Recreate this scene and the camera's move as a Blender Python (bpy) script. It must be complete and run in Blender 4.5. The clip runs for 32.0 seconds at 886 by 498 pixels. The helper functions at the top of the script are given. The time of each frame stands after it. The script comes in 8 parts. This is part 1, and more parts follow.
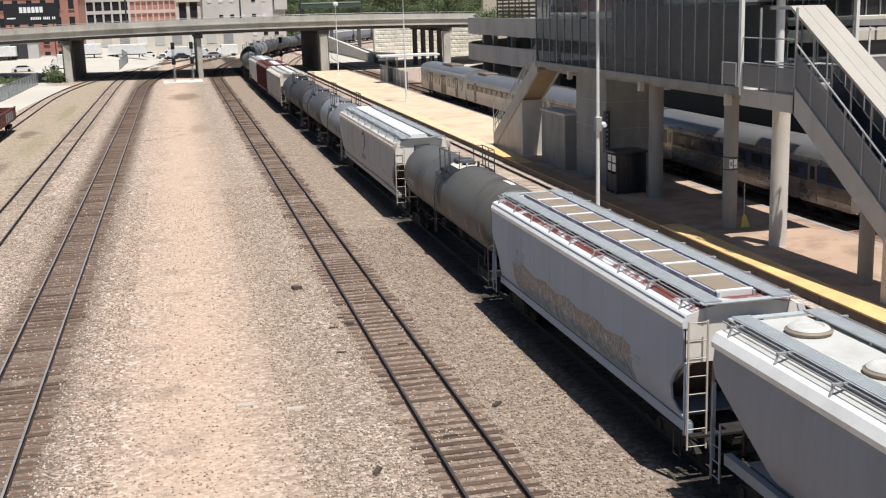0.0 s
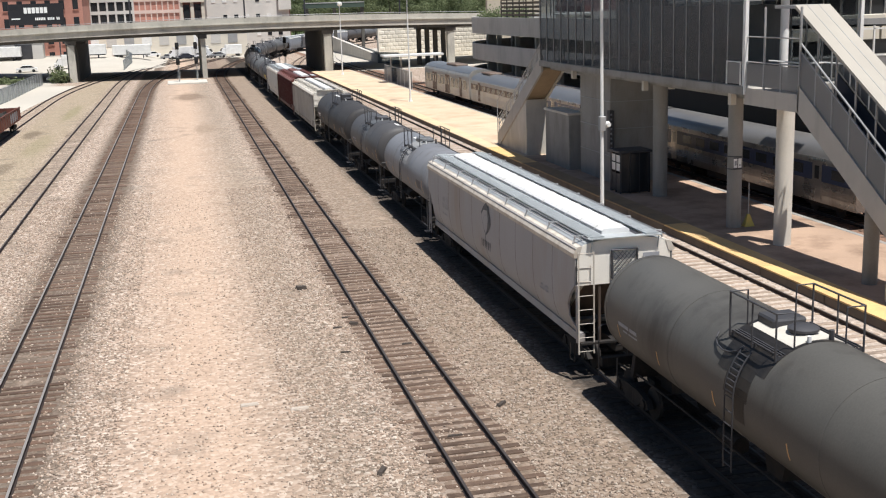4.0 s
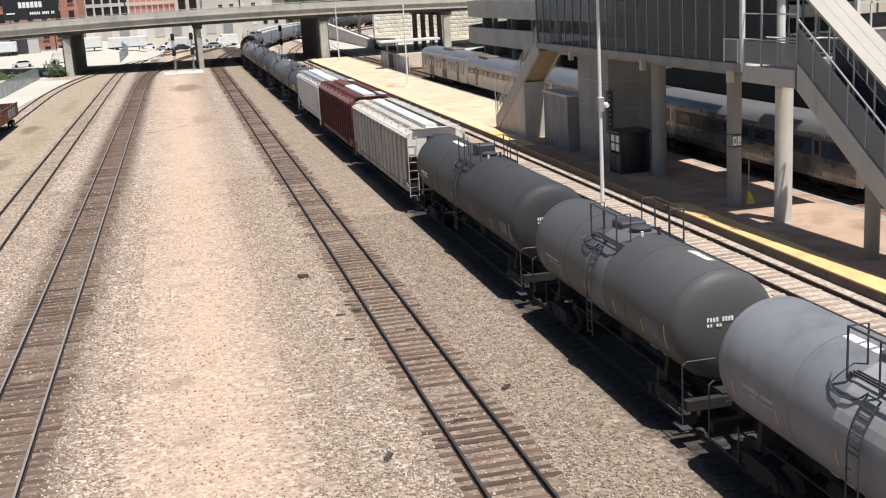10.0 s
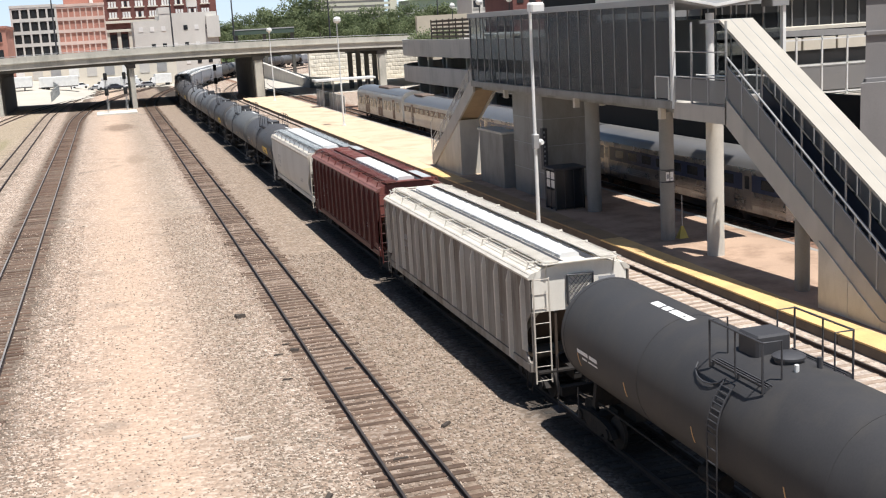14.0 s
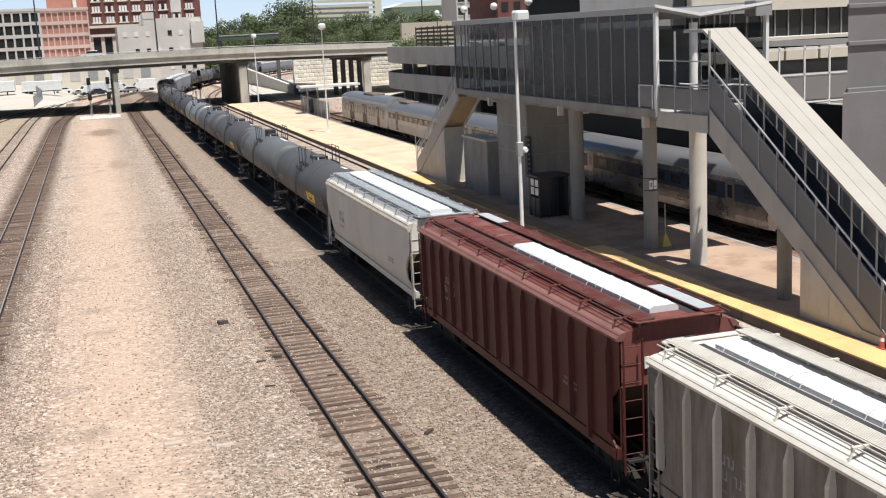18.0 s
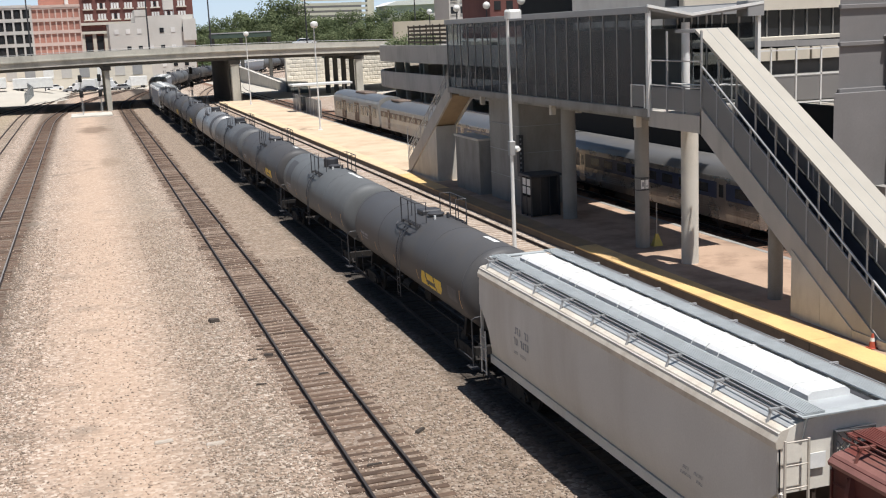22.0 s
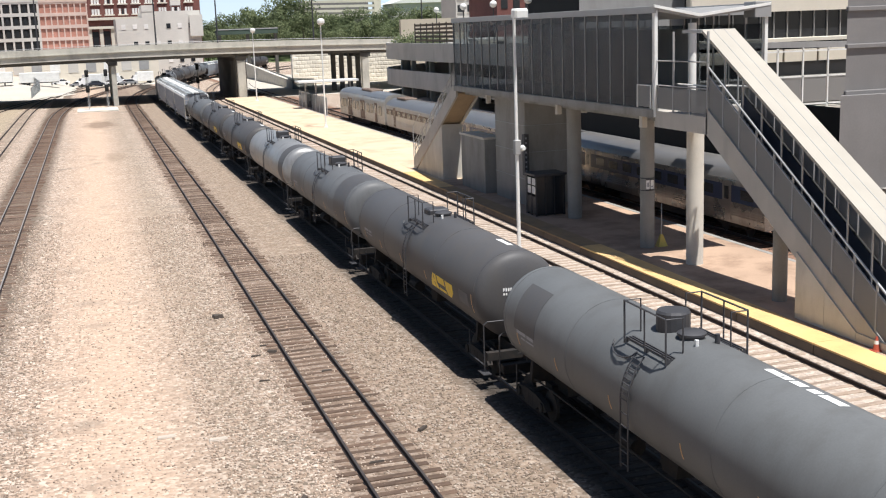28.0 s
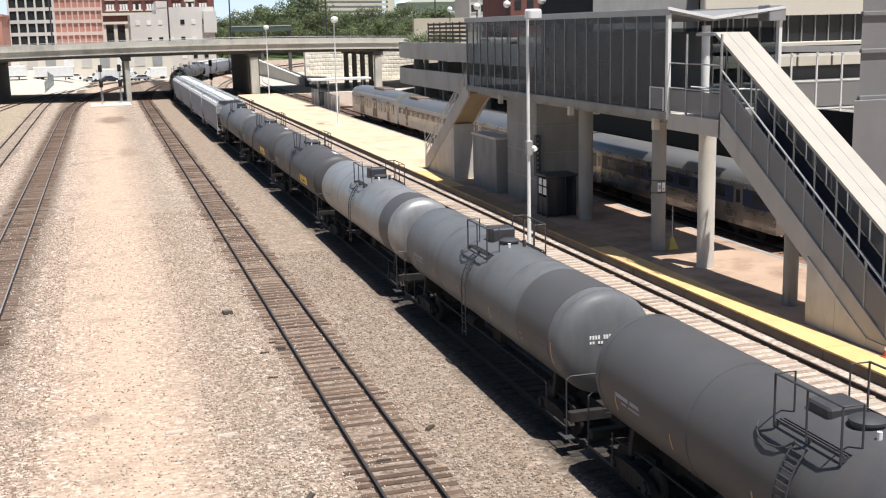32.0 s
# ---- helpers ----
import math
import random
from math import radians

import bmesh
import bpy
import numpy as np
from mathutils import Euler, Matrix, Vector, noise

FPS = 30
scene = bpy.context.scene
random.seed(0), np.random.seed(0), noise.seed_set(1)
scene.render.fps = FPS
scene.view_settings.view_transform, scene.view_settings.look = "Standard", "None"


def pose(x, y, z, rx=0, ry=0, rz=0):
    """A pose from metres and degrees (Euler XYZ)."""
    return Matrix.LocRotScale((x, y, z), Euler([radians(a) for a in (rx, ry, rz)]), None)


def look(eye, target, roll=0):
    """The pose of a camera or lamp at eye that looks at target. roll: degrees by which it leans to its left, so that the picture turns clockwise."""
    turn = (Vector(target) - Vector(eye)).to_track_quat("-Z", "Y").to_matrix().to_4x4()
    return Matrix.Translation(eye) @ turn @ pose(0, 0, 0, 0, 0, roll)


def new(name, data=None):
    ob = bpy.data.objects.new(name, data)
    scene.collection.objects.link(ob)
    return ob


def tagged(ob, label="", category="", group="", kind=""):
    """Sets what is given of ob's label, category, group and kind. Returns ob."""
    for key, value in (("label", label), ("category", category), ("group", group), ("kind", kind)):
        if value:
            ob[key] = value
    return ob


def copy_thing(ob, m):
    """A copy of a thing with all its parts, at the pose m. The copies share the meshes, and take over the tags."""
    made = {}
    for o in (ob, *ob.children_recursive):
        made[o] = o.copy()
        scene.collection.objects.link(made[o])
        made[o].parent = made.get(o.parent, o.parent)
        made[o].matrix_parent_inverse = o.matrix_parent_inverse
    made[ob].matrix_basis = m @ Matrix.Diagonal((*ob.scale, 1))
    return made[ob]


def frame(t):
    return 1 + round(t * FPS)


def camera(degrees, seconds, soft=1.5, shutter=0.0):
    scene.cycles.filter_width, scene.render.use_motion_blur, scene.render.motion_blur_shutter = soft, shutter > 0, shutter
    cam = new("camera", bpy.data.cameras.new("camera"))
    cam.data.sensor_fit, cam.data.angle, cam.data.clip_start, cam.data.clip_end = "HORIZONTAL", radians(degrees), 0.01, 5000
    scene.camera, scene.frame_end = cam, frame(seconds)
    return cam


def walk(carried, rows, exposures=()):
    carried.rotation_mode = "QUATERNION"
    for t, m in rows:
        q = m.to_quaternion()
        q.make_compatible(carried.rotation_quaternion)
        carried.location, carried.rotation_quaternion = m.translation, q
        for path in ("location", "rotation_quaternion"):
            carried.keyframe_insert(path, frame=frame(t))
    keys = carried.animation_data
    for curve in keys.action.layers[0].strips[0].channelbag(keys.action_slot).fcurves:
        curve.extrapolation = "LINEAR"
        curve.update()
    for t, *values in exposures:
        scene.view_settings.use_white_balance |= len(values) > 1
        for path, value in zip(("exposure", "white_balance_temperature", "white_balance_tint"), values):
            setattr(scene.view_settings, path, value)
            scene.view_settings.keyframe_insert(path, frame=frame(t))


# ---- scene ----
# ---- camera: a handheld camera that stands on a footbridge and pans ----
EYE = (-6.77, 0.0, 11.79)
cam = camera(42.81, 32.0, soft=1.15)
walk(cam, [(t, pose(*EYE, rx, ry, rz)) for t, rx, ry, rz in (
    (0, 77.82, 1.736, -13.167), (0.5, 77.822, 1.8, -13.107), (1, 77.824, 1.79, -13.106),
    (1.5, 77.821, 1.787, -13.122), (2, 77.867, 1.825, -13.027), (2.5, 77.854, 1.853, -12.94),
    (3, 77.819, 1.815, -12.905), (3.5, 77.804, 1.835, -12.939), (5.5, 77.867, 1.821, -13.023),
    (6, 77.827, 1.818, -12.979), (6.5, 77.832, 1.788, -13.016), (7, 77.825, 1.794, -13.051),
    (7.5, 77.856, 1.79, -13.138), (8, 77.942, 2.103, -13.45), (8.5, 77.763, 2.376, -12.955),
    (9, 77.197, 1.768, -11.812), (9.5, 76.634, 1.924, -12.534), (10, 77.041, 3.215, -13.212),
    (10.5, 77.497, 3.319, -16.751), (11, 78.261, 2.487, -17.368), (11.5, 79.001, 1.777, -16.604),
    (12, 78.996, 1.873, -16.18), (12.5, 79.059, 2.662, -16.506), (13, 78.808, 3.459, -16.471),
    (13.5, 78.739, 3.283, -16.337), (14, 78.755, 3.268, -16.448), (14.5, 79.01, 3.319, -16.64),
    (16.5, 78.94, 2.961, -16.669), (17, 78.931, 2.835, -16.694), (17.5, 79.036, 2.839, -17.072),
    (18, 79.072, 2.835, -17.205), (18.5, 79.058, 2.895, -17.265), (19, 79.02, 2.821, -17.415),
    (19.5, 78.97, 2.791, -17.543), (20, 78.893, 2.786, -17.497), (20.5, 78.932, 2.77, -17.466),
    (21, 78.951, 2.728, -17.576), (21.5, 78.984, 2.635, -17.659), (22, 78.994, 2.57, -17.579),
    (22.5, 79.042, 2.564, -17.576), (23, 79.048, 2.504, -17.657), (23.5, 78.967, 2.222, -17.452),
    (24, 78.974, 2.037, -17.496), (24.5, 78.911, 2.021, -17.273), (25, 78.921, 2.069, -17.064),
    (25.5, 78.908, 2.148, -17.027), (27.5, 78.989, 1.986, -17.231), (28, 78.922, 2.043, -17.25),
    (28.5, 78.876, 2.013, -17.161), (29, 78.896, 1.905, -17.101), (29.5, 79.037, 1.708, -17.29),
    (30, 79.3, 1.262, -17.587), (30.5, 79.409, 1.27, -17.812), (31, 79.273, 1.108, -17.484),
    (31.5, 79.099, 1.123, -16.999), (32, 78.917, 1.334, -16.588),
)], exposures=[(t, 0.37 + d) for t, d in ((0, -0.04), (3, 0.0), (8, 0.0), (9, 0.07), (10, 0.05), (11, 0.2), (12, 0.24), (13, 0.18), (14, 0.16), (17, 0.0), (19, 0.06),
                                        (21, 0.0), (22, -0.07), (23, -0.03), (24, 0.15), (25, 0.22), (28, 0.2), (32, 0.22))])

# ---- light ----
SUN_FROM = Vector((0.12, -0.31, 1.0))
world = bpy.data.worlds.new("sky")
scene.world = world
world.use_nodes = True
_n = world.node_tree.nodes
sky = _n.new("ShaderNodeTexSky")
sky.sky_type, sky.sun_disc = "NISHITA", False
sky.sun_elevation = math.asin(SUN_FROM.normalized().z)
sky.sun_rotation = math.atan2(SUN_FROM.x, SUN_FROM.y)
sky.air_density, sky.dust_density, sky.ozone_density = 1.0, 0.4, 1.5
_n["Background"].inputs["Strength"].default_value = 0.055
world.node_tree.links.new(sky.outputs[0], _n["Background"].inputs["Color"])
sun = new("sun", bpy.data.lights.new("sun", "SUN"))
sun.data.energy, sun.data.angle, sun.data.color = 5.0, radians(0.53), (1.0, 0.975, 0.943)
sun.matrix_world = look(SUN_FROM * 60, (0, 0, 0))

# ---- small mesh kit ----
TAU = 2 * math.pi


class Mesh:
    """Collects points and faces; a face keeps the number of its material."""

    def __init__(self):
        self.v, self.f, self.k = [], [], []

    def add(self, vs, fs, k=0):
        o = len(self.v)
        self.v += [tuple(p) for p in vs]
        self.f += [tuple(i + o for i in f) for f in fs]
        self.k += [k] * len(fs)
        return self

    def box(self, x0, x1, y0, y1, z0, z1, k=0, m=None):
        vs = [Vector((x, y, z)) for x in (x0, x1) for y in (y0, y1) for z in (z0, z1)]
        if m is not None:
            vs = [m @ p for p in vs]
        return self.add(vs, [(0, 1, 3, 2), (4, 6, 7, 5), (0, 4, 5, 1), (2, 3, 7, 6), (0, 2, 6, 4), (1, 5, 7, 3)], k)

    def bevel_box(self, x0, x1, y0, y1, z0, z1, b=0.02, k=0, m=None):
        """A box with chamfered upright and top edges."""
        def ring(d, z):
            return [(x0 + d, y0 + b, z), (x0 + b, y0 + d, z), (x1 - b, y0 + d, z), (x1 - d, y0 + b, z),
                    (x1 - d, y1 - b, z), (x1 - b, y1 - d, z), (x0 + b, y1 - d, z), (x0 + d, y1 - b, z)]
        rings = [ring(0, z0), ring(0, z1 - b), ring(b * 0.7, z1)]
        if m is not None:
            rings = [[m @ Vector(p) for p in r] for r in rings]
        return self.loft(rings, k)

    def loft(self, rings, k=0, caps=True, closed=False):
        n, r = len(rings[0]), len(rings)
        vs = [p for ring in rings for p in ring]
        fs = []
        for i in range(r if closed else r - 1):
            a, b = i * n, ((i + 1) % r) * n
            for j in range(n):
                fs.append((a + j, a + (j + 1) % n, b + (j + 1) % n, b + j))
        if caps and not closed:
            fs += [tuple(range(n))[::-1], tuple(range((r - 1) * n, r * n))]
        return self.add(vs, fs, k)

    def prism(self, pts, axis, lo, hi, k=0):
        """Extrudes a polygon along an axis; pts are in the two other axes, in the order xyz."""
        def put(a, b, c):
            return ((c, a, b), (a, c, b), (a, b, c))["xyz".index(axis)]
        return self.loft([[put(a, b, lo) for a, b in pts], [put(a, b, hi) for a, b in pts]], k)

    def tube(self, p0, p1, r, n=8, k=0, r1=None):
        return self.pipe([p0, p1], r, n, k, r1)

    def pipe(self, pts, r, n=6, k=0, r1=None):
        """A round bar through points."""
        pts = [Vector(p) for p in pts]
        rings = []
        for i, p in enumerate(pts):
            d = ((pts[min(i + 1, len(pts) - 1)] - pts[max(i - 1, 0)])).normalized()
            u = d.orthogonal().normalized() if i == 0 else (u - d * u.dot(d)).normalized()
            w = d.cross(u)
            rr = r if r1 is None else r + (r1 - r) * i / (len(pts) - 1)
            rings.append([p + (u * math.cos(TAU * j / n) + w * math.sin(TAU * j / n)) * rr for j in range(n)])
        return self.loft(rings, k)

    def spin(self, prof, axis, centre, n=24, k=0):
        """Turns (along, radius) pairs round an axis through centre."""
        cx, cy, cz = centre
        rings = []
        for a, r in prof:
            ring = []
            for j in range(n):
                c, s = math.cos(TAU * j / n) * r, math.sin(TAU * j / n) * r
                ring.append({"x": (cx + a, cy + c, cz + s), "y": (cx + s, cy + a, cz + c), "z": (cx + c, cy + s, cz + a)}[axis])
            rings.append(ring)
        return self.loft(rings, k)

    def arch(self, y0, y1, a0, a1, r, z, n=8, t=0.004, k=0, slant=0.0):
        """A thin plate that lies on a lying cylinder; angles in degrees from the top to the left."""
        rings = []
        for i in range(n + 1):
            a = radians(a0 + (a1 - a0) * i / n)
            s, c = -math.sin(a), math.cos(a)
            d = slant * i / n
            rings.append([(s * r, y0 + d, z + c * r), (s * r, y1 + d, z + c * r),
                          (s * (r + t), y1 + d, z + c * (r + t)), (s * (r + t), y0 + d, z + c * (r + t))])
        return self.loft(rings, k)

    def decal(self, rows, r, z, t=0.006, k=0):
        """A flat mark that lies on a lying cylinder: rows of angle, start and end along it."""
        rings = []
        for a, y0, y1 in rows:
            q = radians(a)
            u, w = -math.sin(q), math.cos(q)
            rings.append([(u * r, y0, z + w * r), (u * r, y1, z + w * r), (u * (r + t), y1, z + w * (r + t)), (u * (r + t), y0, z + w * (r + t))])
        return self.loft(rings, k)

    def data(self, name, mats, smooth=False):
        me = bpy.data.meshes.new(name)
        me.from_pydata(self.v, [], self.f)
        for m in mats if isinstance(mats, (list, tuple)) else [mats]:
            me.materials.append(m)
        if any(self.k):
            me.polygons.foreach_set("material_index", self.k)
        if smooth:
            me.polygons.foreach_set("use_smooth", [True] * len(me.polygons))
            me.set_sharp_from_angle(angle=radians(35))
        return me


def part(name, m, mats, parent, label="", smooth=False, at=None):
    """Links a mesh as ONE object under a thing or under a part."""
    ob = new(name, m.data(name, mats, smooth) if isinstance(m, Mesh) else m)
    ob.parent = parent
    if at is not None:
        ob.matrix_basis = at
    return tagged(ob, label)


def thing(name, label, category, m=None, group="", kind=""):
    """An Empty at a thing's base."""
    ob = new(name)
    ob.empty_display_size = 0.3
    if m is not None:
        ob.matrix_basis = m
    return tagged(ob, label, category, group, kind)


def solid(name, m, mats, label, category, group="", kind="", smooth=False, at=None):
    """A thing of one mesh."""
    ob = new(name, m.data(name, mats, smooth) if isinstance(m, Mesh) else m)
    if at is not None:
        ob.matrix_basis = at
    return tagged(ob, label, category, group, kind)


# ---- materials ----
def shader(name):
    mt = bpy.data.materials.new(name)
    mt.use_nodes = True
    nt = mt.node_tree
    return mt, nt, nt.nodes["Principled BSDF"], nt.nodes.new, nt.links.new


def surface(name, base, vary=0.18, scale=0.7, rough=0.75, metal=0.0, grain=30.0, bump=0.15, dirt=None, dirt_scale=1.5,
            dirt_amount=0.5, place="Object", streak=0.0, rand=0.0, depth=0.01, specular=0.4, edge=(0.47, 0.72)):
    """Two scales of noise in the colour, fine relief, and stains of a second colour."""
    mt, nt, b, node, link = shader(name)
    if place == "World":
        src = node("ShaderNodeNewGeometry").outputs["Position"]
    else:
        src = node("ShaderNodeTexCoord").outputs["Object"]
    big, fine = node("ShaderNodeTexNoise"), node("ShaderNodeTexNoise")
    big.inputs["Scale"].default_value, big.inputs["Detail"].default_value = scale, 5
    fine.inputs["Scale"].default_value, fine.inputs["Detail"].default_value = grain, 3
    link(src, big.inputs["Vector"]), link(src, fine.inputs["Vector"])
    add = node("ShaderNodeMath")
    add.operation = "MULTIPLY_ADD"
    link(fine.outputs["Fac"], add.inputs[0])
    add.inputs[1].default_value = 0.5
    link(big.outputs["Fac"], add.inputs[2])
    span = node("ShaderNodeMapRange")
    span.inputs["From Min"].default_value, span.inputs["From Max"].default_value = 0.45, 1.05
    span.inputs["To Min"].default_value, span.inputs["To Max"].default_value = 1 - vary, 1 + vary
    link(add.outputs[0], span.inputs["Value"])
    value = span.outputs[0]
    if rand:
        info, r2, mul = node("ShaderNodeObjectInfo"), node("ShaderNodeMapRange"), node("ShaderNodeMath")
        r2.inputs["To Min"].default_value, r2.inputs["To Max"].default_value = 1 - rand, 1 + rand
        link(info.outputs["Random"], r2.inputs["Value"])
        mul.operation = "MULTIPLY"
        link(value, mul.inputs[0]), link(r2.outputs[0], mul.inputs[1])
        value = mul.outputs[0]
    tint = node("ShaderNodeVectorMath")
    tint.operation = "SCALE"
    tint.inputs[0].default_value = base
    link(value, tint.inputs["Scale"])
    colour = tint.outputs[0]
    if dirt:
        soil, ramp, mix = node("ShaderNodeTexNoise"), node("ShaderNodeValToRGB"), node("ShaderNodeMix")
        mp = node("ShaderNodeMapping")
        link(src, mp.inputs["Vector"])
        mp.inputs["Scale"].default_value = (1, 1, 1 - streak)
        link(mp.outputs[0], soil.inputs["Vector"])
        soil.inputs["Scale"].default_value, soil.inputs["Detail"].default_value = dirt_scale, 7
        soil.inputs["Roughness"].default_value = 0.65
        ramp.color_ramp.elements[0].position, ramp.color_ramp.elements[1].position = edge
        ramp.color_ramp.elements[1].color = (dirt_amount,) * 3 + (1,)
        ramp.color_ramp.elements[0].color = (0, 0, 0, 1)
        link(soil.outputs["Fac"], ramp.inputs["Fac"])
        mix.data_type = "RGBA"
        link(ramp.outputs[0], mix.inputs["Factor"]), link(colour, mix.inputs["A"])
        mix.inputs["B"].default_value = (*dirt, 1)
        colour = mix.outputs["Result"]
    link(colour, b.inputs["Base Color"])
    rr = node("ShaderNodeMapRange")
    rr.inputs["To Min"].default_value, rr.inputs["To Max"].default_value = max(0.05, rough - 0.12), min(1, rough + 0.12)
    link(big.outputs["Fac"], rr.inputs["Value"]), link(rr.outputs[0], b.inputs["Roughness"])
    b.inputs["Metallic"].default_value = metal
    b.inputs["Specular IOR Level"].default_value = specular
    if bump:
        bp = node("ShaderNodeBump")
        bp.inputs["Strength"].default_value, bp.inputs["Distance"].default_value = bump, depth
        link(fine.outputs["Fac"], bp.inputs["Height"]), link(bp.outputs[0], b.inputs["Normal"])
    return mt


def ballast_ground():
    """Crushed stone in pink, tan and grey, with a paler worn service way and the freight train's shade painted
    near-black.
    """
    mt, nt, b, node, link = shader("ballast")
    pos = node("ShaderNodeNewGeometry").outputs["Position"]
    cell, cell2 = node("ShaderNodeTexVoronoi"), node("ShaderNodeTexVoronoi")
    cell.inputs["Scale"].default_value, cell2.inputs["Scale"].default_value = 8.0, 3.6
    link(pos, cell.inputs["Vector"]), link(pos, cell2.inputs["Vector"])
    sep = node("ShaderNodeSeparateColor")
    link(cell.outputs["Color"], sep.inputs[0])
    ramp = node("ShaderNodeValToRGB")
    cr = ramp.color_ramp
    cr.elements[0].color, cr.elements[1].color = (0.143, 0.112, 0.088, 1), (0.615, 0.528, 0.45, 1)
    for p, c in ((0.25, (0.25, 0.194, 0.152, 1)), (0.5, (0.37, 0.271, 0.206, 1)), (0.75, (0.41, 0.33, 0.27, 1))):
        cr.elements.new(p).color = c
    link(sep.outputs[0], ramp.inputs["Fac"])

    def patch(scale, lo, hi, detail=4, seed=0.0):
        n, r, m = node("ShaderNodeTexNoise"), node("ShaderNodeMapRange"), node("ShaderNodeMapping")
        m.inputs["Location"].default_value = (seed, seed, 0)
        link(pos, m.inputs["Vector"]), link(m.outputs[0], n.inputs["Vector"])
        n.inputs["Scale"].default_value, n.inputs["Detail"].default_value = scale, detail
        r.inputs["From Min"].default_value, r.inputs["From Max"].default_value = lo, hi
        link(n.outputs["Fac"], r.inputs["Value"])
        return r.outputs[0], n.outputs["Fac"]

    xyz = node("ShaderNodeSeparateXYZ")
    link(pos, xyz.inputs[0])
    wob = patch(0.22, 0.0, 1.0, 6)[1]

    def zone(centre, half, soft, wobble):
        """1 inside a lengthwise strip with an uneven edge."""
        a, s, ab, r = (node("ShaderNodeMath") for _ in range(3)), None, None, node("ShaderNodeMapRange")
        a = list(a)
        a[0].operation, a[0].inputs[1].default_value = "SUBTRACT", centre
        link(xyz.outputs[0], a[0].inputs[0])
        a[1].operation = "ABSOLUTE"
        link(a[0].outputs[0], a[1].inputs[0])
        a[2].operation, a[2].inputs[1].default_value = "MULTIPLY_ADD", wobble
        link(wob, a[2].inputs[0]), link(a[1].outputs[0], a[2].inputs[2])
        r.inputs["From Min"].default_value, r.inputs["From Max"].default_value = half + wobble * 0.5 + soft, half + wobble * 0.5 - soft
        link(a[2].outputs[0], r.inputs["Value"])
        return r.outputs[0]

    def blend(fac, a, colour, amount, mode="MIX"):
        m, f = node("ShaderNodeMix"), node("ShaderNodeMath")
        m.data_type, m.blend_type = "RGBA", mode
        f.operation, f.inputs[1].default_value = "MULTIPLY", amount
        link(fac, f.inputs[0]), link(f.outputs[0], m.inputs["Factor"]), link(a, m.inputs["A"])
        m.inputs["B"].default_value = (*colour, 1)
        return m.outputs["Result"]

    c = ramp.outputs[0]
    c = blend(zone(-6.9, 2.2, 1.6, 2.5), c, (0.52, 0.378, 0.28), 0.66)
    c = blend(zone(-3.4, 1.2, 1.4, 2.6), c, (0.22, 0.18, 0.135), 0.42)
    c = blend(zone(-12.6, 1.75, 0.35, 0.4), c, (0.115, 0.088, 0.068), 0.8)
    c = blend(zone(0.0, 1.45, 0.4, 0.4), c, (0.15, 0.107, 0.08), 0.66)
    c = blend(zone(2.9, 1.7, 0.7, 0.8), c, (0.20, 0.153, 0.112), 0.62)
    c = blend(zone(12.9, 3.9, 0.5, 0.4), c, (0.50, 0.43, 0.37), 0.55)
    c = blend(zone(-21.3, 2.9, 1.0, 1.5), c, (0.30, 0.25, 0.165), 0.55)
    c = blend(zone(-34.5, 5.0, 1.0, 0.5), c, (0.46, 0.43, 0.38), 0.9)
    c = blend(patch(0.35, 0.58, 0.70, 6, 9.0)[0], c, (0.16, 0.14, 0.115), 0.40)
    c = blend(patch(1.3, 0.55, 0.75, 5, 3.0)[0], c, (0.52, 0.40, 0.31), 0.35)
    # freight train's shade, painted near-black into the ballast
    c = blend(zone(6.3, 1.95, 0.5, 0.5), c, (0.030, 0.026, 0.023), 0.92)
    c = blend(zone(27.1, 2.9, 0.6, 0.5), c, (0.19, 0.10, 0.065), 0.8)
    for cx, cy, rx, ry, colour, amount in ((-6.0, 168, 2.6, 9.0, (0.15, 0.105, 0.075), 0.65), (-20.6, 150, 1.0, 14.0, (0.19, 0.18, 0.085), 0.45), (-20.6, 112, 1.2, 12.0, (0.22, 0.20, 0.11), 0.4),
                                           (-22.4, 124, 1.2, 5.0, (0.10, 0.075, 0.055), 0.6), (-21.5, 96, 1.1, 5.0, (0.11, 0.085, 0.06), 0.5), (-5.0, 120, 1.2, 6.0, (0.24, 0.18, 0.13), 0.5)):
        mp, ln, nz, ad, mr = node("ShaderNodeMapping"), node("ShaderNodeVectorMath"), node("ShaderNodeTexNoise"), node("ShaderNodeMath"), node("ShaderNodeMapRange")
        mp.vector_type = "TEXTURE"
        mp.inputs["Location"].default_value, mp.inputs["Scale"].default_value = (cx, cy, 0), (rx, ry, 1)
        ln.operation, ad.operation = "LENGTH", "ADD"
        link(pos, mp.inputs["Vector"]), link(mp.outputs[0], ln.inputs[0]), link(pos, nz.inputs["Vector"])
        nz.inputs["Scale"].default_value, nz.inputs["Detail"].default_value = 0.7, 6
        link(ln.outputs["Value"], ad.inputs[0]), link(nz.outputs["Fac"], ad.inputs[1]), link(ad.outputs[0], mr.inputs["Value"])
        mr.inputs["From Min"].default_value, mr.inputs["From Max"].default_value = 1.5, 1.0
        c = blend(mr.outputs[0], c, colour, amount)
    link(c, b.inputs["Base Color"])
    b.inputs["Roughness"].default_value, b.inputs["Specular IOR Level"].default_value = 0.95, 0.15
    mix, bp = node("ShaderNodeMath"), node("ShaderNodeBump")
    mix.operation, mix.inputs[1].default_value = "MULTIPLY_ADD", 0.5
    link(cell2.outputs["Distance"], mix.inputs[0]), link(cell.outputs["Distance"], mix.inputs[2])
    bp.invert = True
